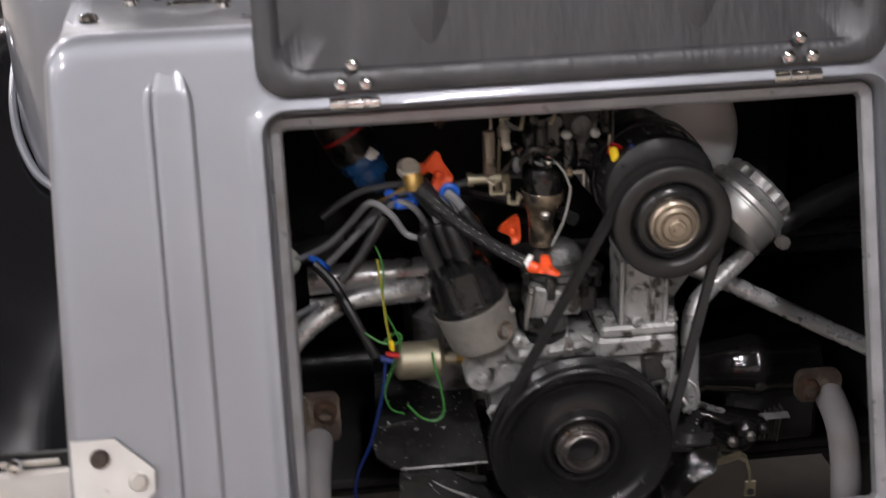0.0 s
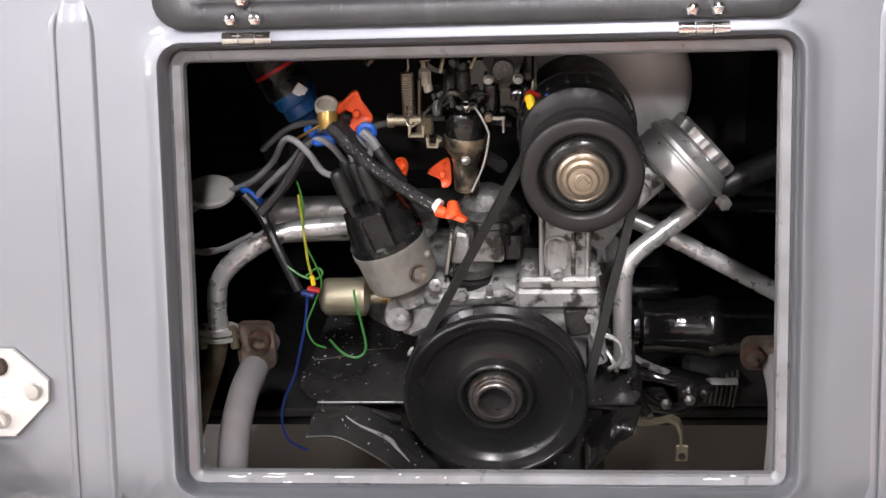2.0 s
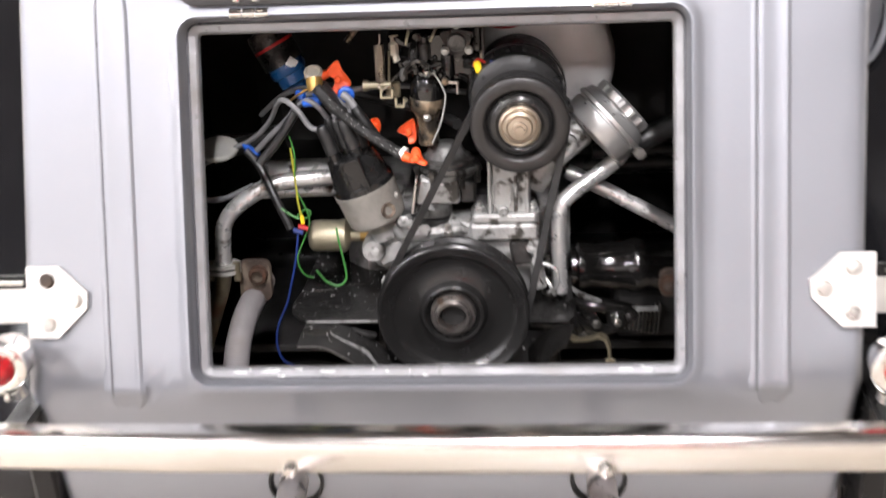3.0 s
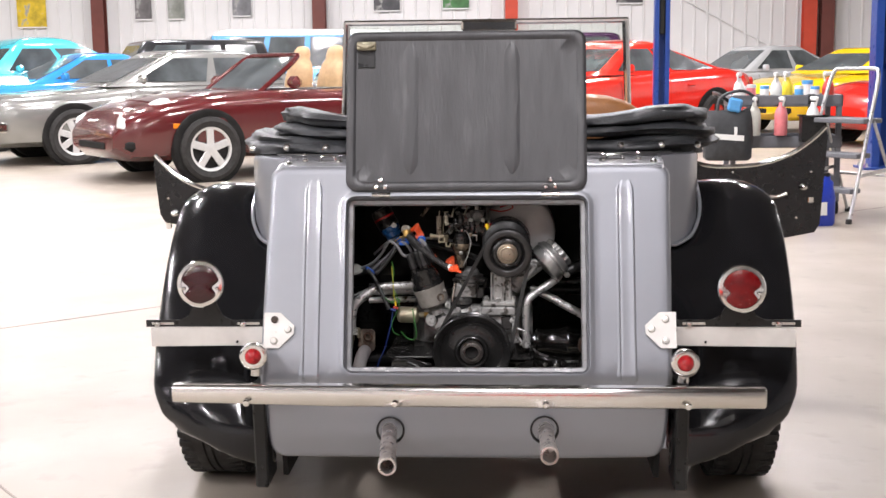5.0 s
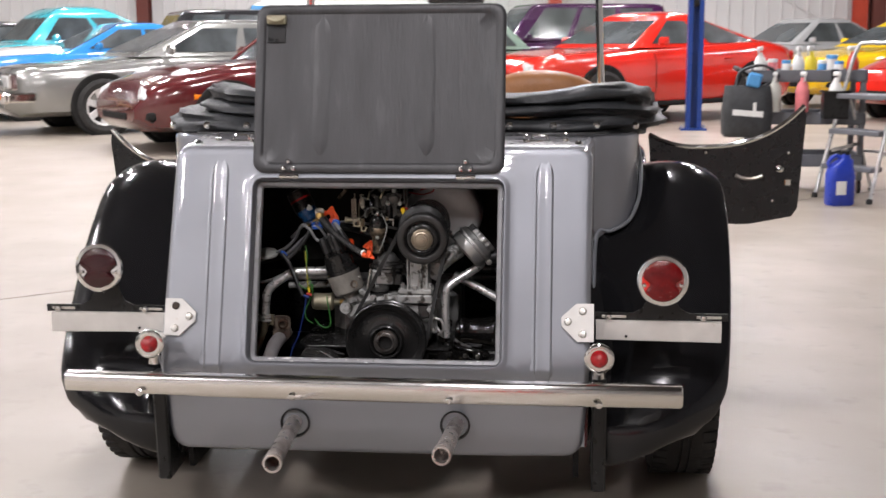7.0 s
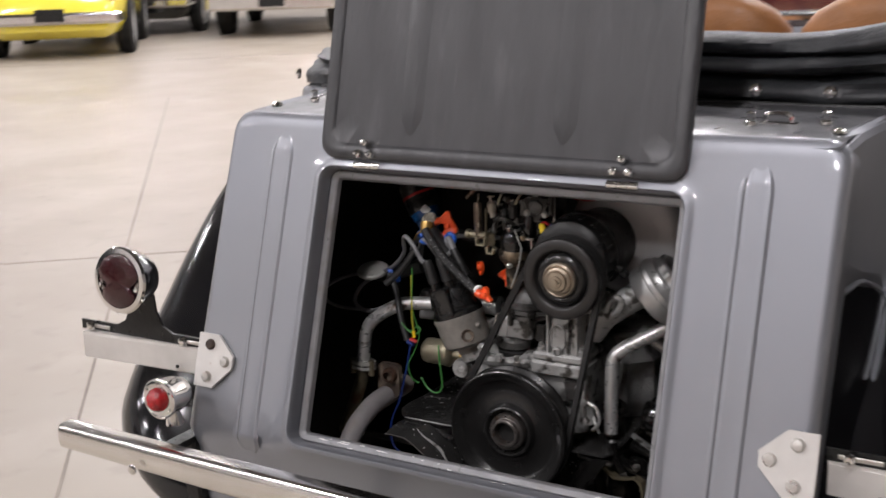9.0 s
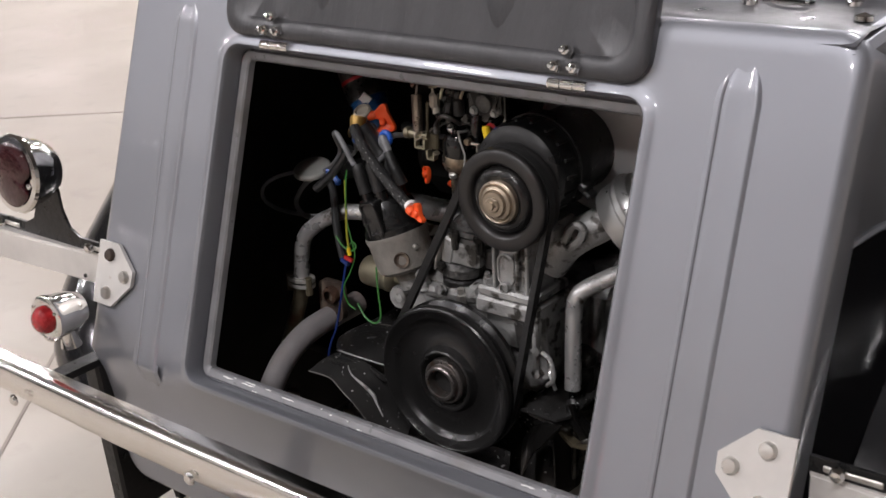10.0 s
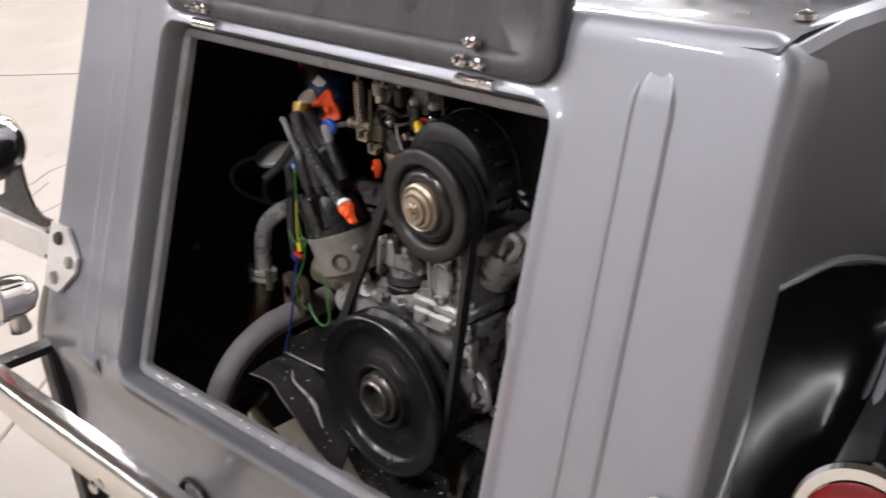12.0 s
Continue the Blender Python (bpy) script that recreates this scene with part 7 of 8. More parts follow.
def parked_car(label, paint, m, length=4.4, width=1.76, top=((-2.2, 0.75), (2.2, 0.70)), plan=None, base=0.22, cabin=None, roof_paint=None, wheels=(1.28, -1.25), radius=0.32, spokes=5, rim=None, side_panes=2, lights="slim", group="parked cars", bumper=None, chrome_bumper=False, category="car", fender_bulge=0.0, stripes=None, tail="slim", dome=0.0):
    """A parked car. Its nose points along its own +y. top: hood and belt line (y, z); cabin: (base front, roof front, roof rear, base rear, belt height, roof height, half width at belt, half width at roof)."""
    root = thing("parked_car", label, category, m, group)
    hl, hw = length / 2, width / 2
    plan = plan or ((-hl, 0.80), (-hl + 0.12, 0.90), (-hl + 0.5, 0.98), (-0.4, 1.0), (hl - 0.9, 0.98), (hl - 0.35, 0.90), (hl - 0.08, 0.74), (hl, 0.60))
    rings = []
    n = 34
    for i in range(n + 1):
        y = -hl + length * i / n
        w, zt = hw * lerp_list(plan, y), lerp_list(top, y)
        e = min(1.0, (hl - abs(y)) / 0.14)
        zb = base + 0.10 * (1 - e)
        zt = zt - 0.10 * (1 - math.sqrt(max(0.0, e)))
        bul = 0.0
        for wy in wheels:
            bul = max(bul, fender_bulge * math.exp(-((y - wy) / 0.34) ** 2))
        h = zt - zb
        half = [(0.0, zb), (0.80 * w, zb), (0.94 * w, zb + 0.10 * h), (0.995 * w + bul, zb + 0.30 * h), (w + bul, zb + 0.60 * h), (0.985 * w + bul, zb + 0.78 * h), (0.94 * w + bul * 0.8, zb + 0.90 * h), (0.84 * w, zb + 0.965 * h), (0.60 * w, zb + 0.995 * h), (0.0, zt + 0.012)]
        rings.append([(x, y, z) for x, z in half] + [(-x, y, z) for x, z in half[-2:0:-1]])
    body = part("body", Geo().loft(rings), paint, root, "", 40)
    if stripes:
        rr = []
        for i in range(14):
            y = hl - 0.22 - (hl - 0.22 - cabin[0]) * i / 13
            z = lerp_list(top, y)
            e = 0.25 + 0.75 * math.sin(math.pi * min(1.0, (i + 0.6) / 8) / 2)
            rr.append([(u * 0.60, y, z - 0.02 + e * 0.115 * (1 - u * u) ** 0.7) for u in (-1, -0.9, -0.7, -0.4, 0, 0.4, 0.7, 0.9, 1)] + [(u * 0.60, y, z - 0.05) for u in (1, -1)])
        part("bonnet", Geo().loft(rr), stripes, body, "white raised bonnet", 40)
    for wy in wheels:
        for sx in (-1, 1):
            wx = hw * lerp_list(plan, wy) + fender_bulge
            part("wheel_arch", Geo().lathe([(radius * 1.17, -0.10), (radius * 1.17, 0.0), (radius * 1.13, 0.006), (radius * 1.05, 0.003), (radius * 0.4, -0.02), (0.0, -0.02)], (sx * wx, wy, radius + 0.015), (sx, 0, 0), 32), M_BAY, body)
            alloy_wheel(root, (sx * (wx - radius * 0.22), wy, radius), radius, radius * 0.66, sx, spokes, rim or M_ALLOY)
    if cabin:
        cf, rf, rr_, cr, zb, zr, wb, wr = cabin
        r1 = [(x, y, zb - 0.02) for x, y in rrect(-wb, wb, cr, cf, 0.12, 4)]
        r2 = [(x, y, zr - 0.05) for x, y in rrect(-wr, wr, rr_, rf, 0.10, 4)]
        r3 = [(x, y, zr - 0.012) for x, y in rrect(-wr + 0.035, wr - 0.035, rr_ + 0.05, rf - 0.05, 0.13, 4)]
        r4 = [(x, y, zr + 0.012 + dome * 0.5) for x, y in rrect(-wr + 0.13, wr - 0.13, rr_ + 0.16, rf - 0.14, 0.12, 4)]
        r5 = [(x, y, zr + 0.022 + dome) for x, y in rrect(-wr + 0.30, wr - 0.30, rr_ + 0.36, rf - 0.30, 0.06, 4)]
        if roof_paint:
            part("cabin_frame", Geo().loft([r1, r2]), paint, root, "", 40)
            part("roof", Geo().loft([[(x * 1.004, y, z) for x, y, z in r2], r3, r4, r5]), roof_paint, root, "", 40)
        else:
            part("roof", Geo().loft([r1, r2, r3, r4, r5]), paint, root, "", 40)

        def pane(name, a, b, c, d, mat=M_GLASS):
            a, b, c, d = (Vector(p) for p in (a, b, c, d))
            nn = (b - a).cross(d - a).normalized() * 0.009
            q = [a, b, c, d]
            cen = (a + b + c + d) / 4
            if nn.dot(cen - Vector((0, (cf + cr) / 2, (zb + zr) / 2 - 0.3))) < 0:
                nn = -nn
            g = Geo().add([p - nn * 2 for p in q] + [p + nn for p in q], [(0, 1, 2, 3), (7, 6, 5, 4), (0, 4, 5, 1), (1, 5, 6, 2), (2, 6, 7, 3), (3, 7, 4, 0)])
            return part(name, g, mat, root)

        zl, zh = zb + 0.03, zr - 0.085
        k0, k1 = (zl - zb + 0.02) / (zr - 0.05 - zb + 0.02), (zh - zb + 0.02) / (zr - 0.05 - zb + 0.02)
        at = lambda a, b, k: a + (b - a) * k
        pane("windscreen", (-at(wb, wr, k0) * 0.88, at(cf, rf, k0), zl), (at(wb, wr, k0) * 0.88, at(cf, rf, k0), zl), (at(wb, wr, k1) * 0.86, at(cf, rf, k1), zh), (-at(wb, wr, k1) * 0.86, at(cf, rf, k1), zh))
        pane("rear_window", (-at(wb, wr, k0) * 0.82, at(cr, rr_, k0), zl), (at(wb, wr, k0) * 0.82, at(cr, rr_, k0), zl), (at(wb, wr, k1) * 0.78, at(cr, rr_, k1), zh), (-at(wb, wr, k1) * 0.78, at(cr, rr_, k1), zh))
        for sx in (-1, 1):
            for j in range(side_panes):
                u0, u1 = (j + 0.07) / side_panes, (j + 0.93) / side_panes
                u0, u1 = 0.07 + 0.86 * u0, 0.07 + 0.86 * u1
                yb0, yb1 = at(cr, cf, u0), at(cr, cf, u1)
                yt0, yt1 = at(rr_ + 0.04, rf - 0.04, u0), at(rr_ + 0.04, rf - 0.04, u1)
                xl, xh = sx * at(wb, wr, k0), sx * at(wb, wr, k1)
                pane("side_window", (xl, at(yb0, yt0, k0), zl), (xl, at(yb1, yt1, k0), zl), (xh, at(yb1, yt1, k1), zh), (xh, at(yb0, yt0, k1), zh))
            for ys in (cf - 0.28, at(cf - 0.28, cr, 0.62)):
                pts = []
                for kz in (0.18, 0.30, 0.60, 0.78, 0.90):
                    ws = hw * lerp_list(plan, ys)
                    zz = base + kz * (lerp_list(top, ys) - base)
                    fx = {0.18: 0.962, 0.30: 0.995, 0.60: 1.0, 0.78: 0.985, 0.90: 0.94}[kz]
                    pts.append((sx * (ws * fx + 0.0005), ys, zz))
                part("door_seam", Geo().tube(pts, 0.004, 6), M_BAY, body)
            yh = at(cf - 0.28, cr, 0.54)
            zh_ = base + 0.74 * (lerp_list(top, yh) - base)
            part("door_handle", Geo().box((sx * (hw * lerp_list(plan, yh) * 0.99 + 0.012), yh, zh_), (0.03, 0.15, 0.026), bevel=0.010), M_CHROME if chrome_bumper else paint, body)
            part("sill", Geo().box((sx * hw * 0.955, 0.0, base + 0.05), (0.03, (wheels[0] - wheels[1]) - 2.5 * radius, 0.06), bevel=0.012), M_BAY, body)
            part("mirror", Geo().box((sx * (wb + 0.11), cf - 0.42, zb + 0.06), (0.16, 0.09, 0.11), bevel=0.03), paint, root)
    zt_n = lerp_list(top, hl - 0.12)
    wn = hw * lerp_list(plan, hl - 0.15)
    for sx in (-1, 1):
        if lights == "round":
            part("headlamp", Geo().lathe([(0.10, -0.12), (0.10, 0.0), (0.095, 0.02), (0.06, 0.045), (0.0, 0.05)], (sx * (wn - 0.10), hl - 0.12, zt_n - 0.10), (0, 1, 0), 24), M_HEAD, root, "round headlamp in a bright rim")
            part("headlamp_rim", Geo().lathe([(0.098, 0.0), (0.108, 0.012), (0.116, 0.0), (0.116, -0.10)], (sx * (wn - 0.10), hl - 0.12, zt_n - 0.10), (0, 1, 0), 24), M_CHROME, root)
        elif lights == "square":
            part("headlamp", Geo().box((sx * (wn - 0.16), hl - 0.05, zt_n - 0.14), (0.36, 0.10, 0.15), bevel=0.02), M_HEAD, root)
            part("headlamp_bezel", Geo().box((sx * (wn - 0.16), hl - 0.065, zt_n - 0.14), (0.40, 0.10, 0.19), bevel=0.02), M_CHROME, root)
            part("turn_signal", Geo().box((sx * (wn - 0.10), hl + 0.09, 0.47), (0.24, 0.03, 0.065), bevel=0.008), M_AMBER, root)
        else:
            part("headlamp", Geo().box((sx * (wn - 0.10), hl - 0.32, zt_n - 0.045), (0.25, 0.56, 0.13), (-14, sx * 18, sx * 16), 0.055), M_HEAD, root, "swept clear headlamp")
            part("side_marker", Geo().box((sx * (hw * lerp_list(plan, hl - 0.62) + fender_bulge * 0.3 - 0.004), hl - 0.62, 0.56), (0.025, 0.20, 0.05), (0, 0, sx * 7), 0.006), M_AMBER, root)
        if tail == "round":
            part("tail_lamp", Geo().lathe([(0.075, -0.05), (0.07, 0.01), (0.04, 0.03), (0, 0.033)], (sx * (hw * 0.86), -hl + 0.12, 0.72), (0, -1, 0.15), 20), M_TAILRED, root)
        else:
            part("tail_lamp", Geo().box((sx * (hw * 0.66), -hl + 0.03, lerp_list(top, -hl + 0.1) - 0.16), (0.34, 0.10, 0.14), bevel=0.03), M_TAILRED, root)
    if chrome_bumper:
        for s, yy in ((1, hl + 0.05), (-1, -hl - 0.04)):
            part("bumper", Geo().box((0, yy, 0.46), (width * 0.98, 0.09, 0.13), bevel=0.03).box((-hw * 0.96, yy - s * 0.16, 0.46), (0.07, 0.32, 0.11), bevel=0.02).box((hw * 0.96, yy - s * 0.16, 0.46), (0.07, 0.32, 0.11), bevel=0.02), M_CHROME, root)
        part("plate", Geo().box((0, -hl - 0.095, 0.50), (0.32, 0.012, 0.14)), M_SATIN, root)
        part("grille", Geo().box((0, hl - 0.04, zt_n - 0.15), (0.52, 0.08, 0.22), bevel=0.04), M_SATIN, root)
    else:
        part("air_intake", Geo().box((0, hl - 0.05, 0.37), (wn * 1.1, 0.12, 0.13), bevel=0.04), M_BAY, root)
        for sx in (-1, 1):
            part("air_intake", Geo().box((sx * wn * 0.80, hl - 0.13, 0.38), (0.30, 0.14, 0.13), (0, 0, -sx * 22), 0.04), M_BAY, root)
        part("plate", Geo().box((0, -hl - 0.005, 0.55), (0.32, 0.012, 0.14)), M_SATIN, root)
    return root


def by_wheel(x, y, rz, lx, ly):
    """The pose of a car whose wheel at (lx, ly) stands at (x, y)."""
    a = radians(rz)
    return pose(x - (math.cos(a) * lx - math.sin(a) * ly), y - (math.sin(a) * lx + math.cos(a) * ly), 0, 0, 0, rz)


# maroon open sports car with tan seats
mar = parked_car("maroon open sports car with tan seats and silver wheels", P_MAROON, by_wheel(-2.83, 9.22, 128, -0.86, 1.22), 4.32, 1.80, ((-2.16, 0.82), (-1.6, 0.93), (-0.6, 0.90), (0.5, 0.90), (1.2, 0.87), (1.7, 0.79), (2.0, 0.70), (2.16, 0.62)), ((-2.16, 0.80), (-2.0, 0.92), (-1.6, 0.98), (-0.4, 1.0), (1.2, 0.98), (1.7, 0.93), (2.0, 0.82), (2.16, 0.66)), fender_bulge=0.02, radius=0.325, spokes=5)
for sx in (-0.38, 0.38):
    rings = []
    for z, hw, hd in ((0.70, 0.20, 0.08), (0.80, 0.235, 0.10), (0.95, 0.24, 0.10), (1.08, 0.22, 0.095), (1.16, 0.17, 0.08), (1.20, 0.125, 0.07), (1.25, 0.13, 0.07), (1.30, 0.11, 0.065), (1.335, 0.07, 0.045), (1.345, 0.02, 0.015)):
        rings.append([(sx + hw * math.copysign(abs(math.cos(a)) ** 0.7, math.cos(a)), -0.36 - 0.17 * (z - 0.7) + hd * math.copysign(abs(math.sin(a)) ** 0.7, math.sin(a)), z) for a in [2 * math.pi * k / 24 for k in range(24)]])
    part("seat", Geo().loft(rings), M_TANSEAT, mar, "pale tan leather seat", 60)
for sx in (-1, 1):
    part("headlamp", Geo().lathe([(0.135, -0.03), (0.13, 0.0), (0.10, 0.022), (0.05, 0.034), (0.0, 0.037)], (sx * 0.60, 1.70, 0.755), (sx * 0.22, 0.52, 0.82), 28), M_HEAD, mar, "clear oval headlamp")
g = Geo().tube([(-0.66, 0.62, 0.86), (-0.60, 0.15, 1.20), (-0.3, 0.08, 1.235), (0.3, 0.08, 1.235), (0.60, 0.15, 1.20), (0.66, 0.62, 0.86)], 0.028, 10)
part("windscreen_frame", g, P_MAROON, mar)
part("windscreen", Geo().add([(-0.62, 0.60, 0.87), (0.62, 0.60, 0.87), (0.57, 0.14, 1.21), (-0.57, 0.14, 1.21), (-0.62, 0.607, 0.875), (0.62, 0.607, 0.875), (0.57, 0.147, 1.215), (-0.57, 0.147, 1.215)], [(0, 1, 2, 3), (7, 6, 5, 4), (0, 4, 5, 1), (1, 5, 6, 2), (2, 6, 7, 3), (3, 7, 4, 0)]), M_GLASS, mar)
for sx in (-1, 1):
    part("mirror", Geo().box((sx * 0.93, 0.35, 0.96), (0.20, 0.11, 0.13), bevel=0.045), P_MAROON, mar)
part("cockpit", Geo().box((0, -0.25, 0.885), (1.36, 1.45, 0.03), bevel=0.01), M_SATIN, mar)

# silver saloon
parked_car("pewter grey saloon with chrome bumper and dark windows", P_SILVER, by_wheel(-5.02, 11.46, 128, -0.88, 1.42), 4.95, 1.80, ((-2.47, 0.86), (-1.7, 0.93), (0.6, 0.93), (1.3, 0.87), (2.1, 0.82), (2.47, 0.76)), cabin=(1.0, 0.15, -1.05, -1.75, 0.92, 1.32, 0.78, 0.60), wheels=(1.42, -1.42), radius=0.33, spokes=7, lights="square", chrome_bumper=True)
# bright blue car with white stripes
parked_car("bright blue coupe with a white raised bonnet", P_BLUE, by_wheel(-7.05, 13.75, 128, -0.86, 1.32), 4.5, 1.78, ((-2.25, 0.90), (-1.5, 0.98), (0.4, 0.96), (1.2, 0.92), (1.9, 0.88), (2.25, 0.74)), cabin=(0.65, -0.1, -0.9, -1.7, 0.95, 1.33, 0.74, 0.58), radius=0.32, stripes=P_WHITE, lights="round")
# turquoise fastback
parked_car("turquoise rounded fastback coupe of the forties", P_TURQ, by_wheel(-8.05, 15.0, 132, -0.86, 1.35), 4.7, 1.82, ((-2.35, 0.62), (-1.8, 0.86), (-0.8, 1.05), (0.5, 1.08), (1.4, 1.02), (2.0, 0.92), (2.35, 0.76)), cabin=(0.80, 0.38, -0.75, -1.75, 1.07, 1.52, 0.74, 0.66), dome=0.07, radius=0.34, fender_bulge=0.04, lights="round", chrome_bumper=True)
# further off on the west side
parked_car("charcoal saloon with bright trim at the end of the row", P_DARK, by_wheel(-11.2, 18.0, 130, -0.86, 1.35), 4.6, 1.78, ((-2.3, 0.88), (-1.6, 0.94), (0.6, 0.94), (1.4, 0.88), (2.3, 0.78)), cabin=(0.9, 0.2, -0.9, -1.6, 0.93, 1.42, 0.75, 0.58), lights="round", chrome_bumper=True)
parked_car("dark off-road wagon with a black roof", P_DARK, pose(-6.6, 20.6, 0, 0, 0, 120), 4.3, 1.78, ((-2.15, 1.0), (0.6, 1.02), (1.2, 0.98), (2.15, 0.90)), cabin=(0.8, 0.45, -1.9, -2.1, 1.0, 1.62, 0.78, 0.68), side_panes=3, radius=0.36, lights="round", chrome_bumper=True)
parked_car("sky blue van with a white roof", P_SKY, pose(-4.3, 22.6, 0, 0, 0, 108), 4.4, 1.75, ((-2.2, 1.10), (1.6, 1.10), (2.0, 1.04), (2.2, 0.92)), cabin=(2.0, 1.75, -2.0, -2.15, 1.08, 1.78, 0.82, 0.74), dome=0.06, roof_paint=P_WHITE, side_panes=4, lights="round", chrome_bumper=True, category="van")
parked_car("sage green hatchback with chrome bumpers", P_SAGE, pose(-2.0, 16.6, 0, 0, 0, 126), 4.0, 1.68, ((-2.0, 0.90), (0.5, 0.94), (1.2, 0.90), (2.0, 0.80)), cabin=(0.8, 0.3, -1.2, -1.8, 0.93, 1.52, 0.72, 0.56), chrome_bumper=True, lights="square")
# east side
parked_car("signal red muscle coupe with black wheels", P_RED, pose(1.25, 14.1, 0, 0, 0, 132), 4.78, 1.88, ((-2.39, 0.98), (-1.7, 1.06), (0.3, 0.98), (1.3, 0.94), (2.1, 0.88), (2.39, 0.78)), cabin=(0.75, 0.05, -0.70, -2.0, 0.98, 1.38, 0.80, 0.60), dome=0.02, wheels=(1.38, -1.38), fender_bulge=0.03, radius=0.35, rim=M_SATIN)
parked_car("deep purple van with dark windows", P_PURPLE, pose(0.2, 22.5, 0, 0, 0, 110), 4.5, 1.8, ((-2.25, 1.05), (0.8, 1.05), (1.5, 1.0), (2.25, 0.85)), cabin=(1.3, 0.75, -2.0, -2.2, 1.04, 1.72, 0.80, 0.70), side_panes=3, category="van")
parked_car("pale silver coupe with dark windows", P_PALE, pose(4.9, 22.2, 0, 0, 0, 118), 4.5, 1.80, ((-2.25, 0.92), (-1.5, 0.97), (0.5, 0.94), (1.4, 0.90), (2.25, 0.75)), cabin=(0.8, 0.1, -0.8, -1.7, 0.94, 1.40, 0.76, 0.58))
parked_car("bright yellow sports coupe", P_YELLOW, pose(5.6, 17.6, 0, 0, 0, 122), 4.3, 1.80, ((-2.15, 0.90), (-1.4, 0.96), (0.4, 0.92), (1.3, 0.86), (1.9, 0.76), (2.15, 0.62)), cabin=(0.7, -0.1, -0.9, -1.6, 0.93, 1.30, 0.76, 0.58), fender_bulge=0.02)
parked_car("signal red low sports car", P_RED, pose(6.2, 14.4, 0, 0, 0, 116), 4.2, 1.78, ((-2.1, 0.88), (-1.4, 0.94), (0.4, 0.90), (1.3, 0.84), (2.1, 0.62)), cabin=(0.6, -0.2, -0.9, -1.5, 0.90, 1.24, 0.74, 0.56))
# behind, seen only as a red streak in the chrome bumper
parked_car("glossy signal red sports car standing behind the roadster", P_RED, pose(0.95, -8.2, 0, 0, 0, 20), 4.2, 1.78, ((-2.1, 0.88), (-1.4, 0.94), (0.4, 0.90), (1.3, 0.84), (2.1, 0.62)), cabin=(0.6, -0.2, -0.9, -1.5, 0.90, 1.24, 0.74, 0.56))
# never in view: added so that the grey panel mirrors something dark
parked_car("dark charcoal saloon added out of view to darken the paint's reflections", P_DARK, pose(-5.6, -3.4, 0, 0, 0, 35), 4.6, 1.78, ((-2.3, 0.88), (-1.6, 0.94), (0.6, 0.94), (1.4, 0.88), (2.3, 0.78)), cabin=(0.9, 0.2, -0.9, -1.6, 0.93, 1.42, 0.75, 0.58))
# seen past the raised lid later on
pick = parked_car("cream beige pickup truck with a chrome rear bumper", P_BEIGE, by_wheel(-10.27, 12.81, 32, 0.0, -1.55), 5.3, 1.74, ((-2.65, 1.16), (0.0, 1.16), (0.7, 1.12), (1.6, 1.08), (2.65, 0.95)), cabin=(1.0, 0.45, -0.45, -0.6, 1.12, 1.78, 0.82, 0.68), wheels=(1.7, -1.55), radius=0.36, side_panes=1, lights="round", base=0.42, category="truck")
part("rear_bumper", Geo().box((0, -2.74, 0.47), (1.74, 0.16, 0.20), bevel=0.03), M_CHROME, pick, "chrome step bumper")
part("plate", Geo().box((0, -2.825, 0.48), (0.34, 0.012, 0.13)), M_SATIN, pick)
parked_car("lemon yellow small round car with chrome bumpers", P_LEMON, by_wheel(-10.16, 9.49, 40, 0.66, -1.15), 4.0, 1.56, ((-2.0, 0.62), (-1.6, 0.86), (-0.9, 1.0), (0.5, 0.98), (1.2, 0.90), (1.7, 0.78), (2.0, 0.58)), cabin=(0.65, 0.25, -0.6, -1.3, 0.97, 1.46, 0.66, 0.52), wheels=(1.2, -1.15), radius=0.32, fender_bulge=0.05, lights="round", chrome_bumper=True, tail="round")
parked_car("charcoal saloon with round chrome lamps", P_DARK, pose(-13.2, 13.6, 0, 0, 0, -150), 4.4, 1.74, ((-2.2, 0.86), (-1.5, 0.92), (0.6, 0.92), (1.4, 0.88), (2.2, 0.80)), cabin=(0.9, 0.2, -0.9, -1.6, 0.91, 1.40, 0.74, 0.58), lights="round", chrome_bumper=True)

# ---- lift posts, wall columns, posters ----
M_LIFT = material("lift_blue_paint", (0.012, 0.045, 0.22), 0.35, 0.0, 0.1, 6.0)


def lift_post(x, y, w, label):
    ob = thing("lift_post", label, "lift", pose(x, y, 0), "lift posts")
    g = Geo().box((0, w * 0.4, 2.0), (w, 0.012, 4.0)).box((-w / 2, 0, 2.0), (0.012, w * 0.8, 4.0)).box((w / 2, 0, 2.0), (0.012, w * 0.8, 4.0)).box((-w * 0.36, -w * 0.4, 2.0), (w * 0.28, 0.012, 4.0)).box((w * 0.36, -w * 0.4, 2.0), (w * 0.28, 0.012, 4.0))
    part("mast", g, M_LIFT, ob)
    part("carriage", Geo().box((0, -w * 0.12, 1.9), (w * 0.40, w * 0.5, 0.9), bevel=0.01), M_SATIN, ob)
    part("base_plate", Geo().box((0, 0, 0.012), (w * 1.8, w * 1.6, 0.024)), M_LIFT, ob)
    for sx in (-1, 1):
        for sy in (-1, 1):
            part("anchor_bolt", Geo().lathe([(0.014, 0), (0.014, 0.018), (0.008, 0.02), (0.008, 0.04), (0, 0.041)], (sx * w * 0.75, sy * w * 0.65, 0.024), (0, 0, 1), 6), M_BRUSHED, ob)


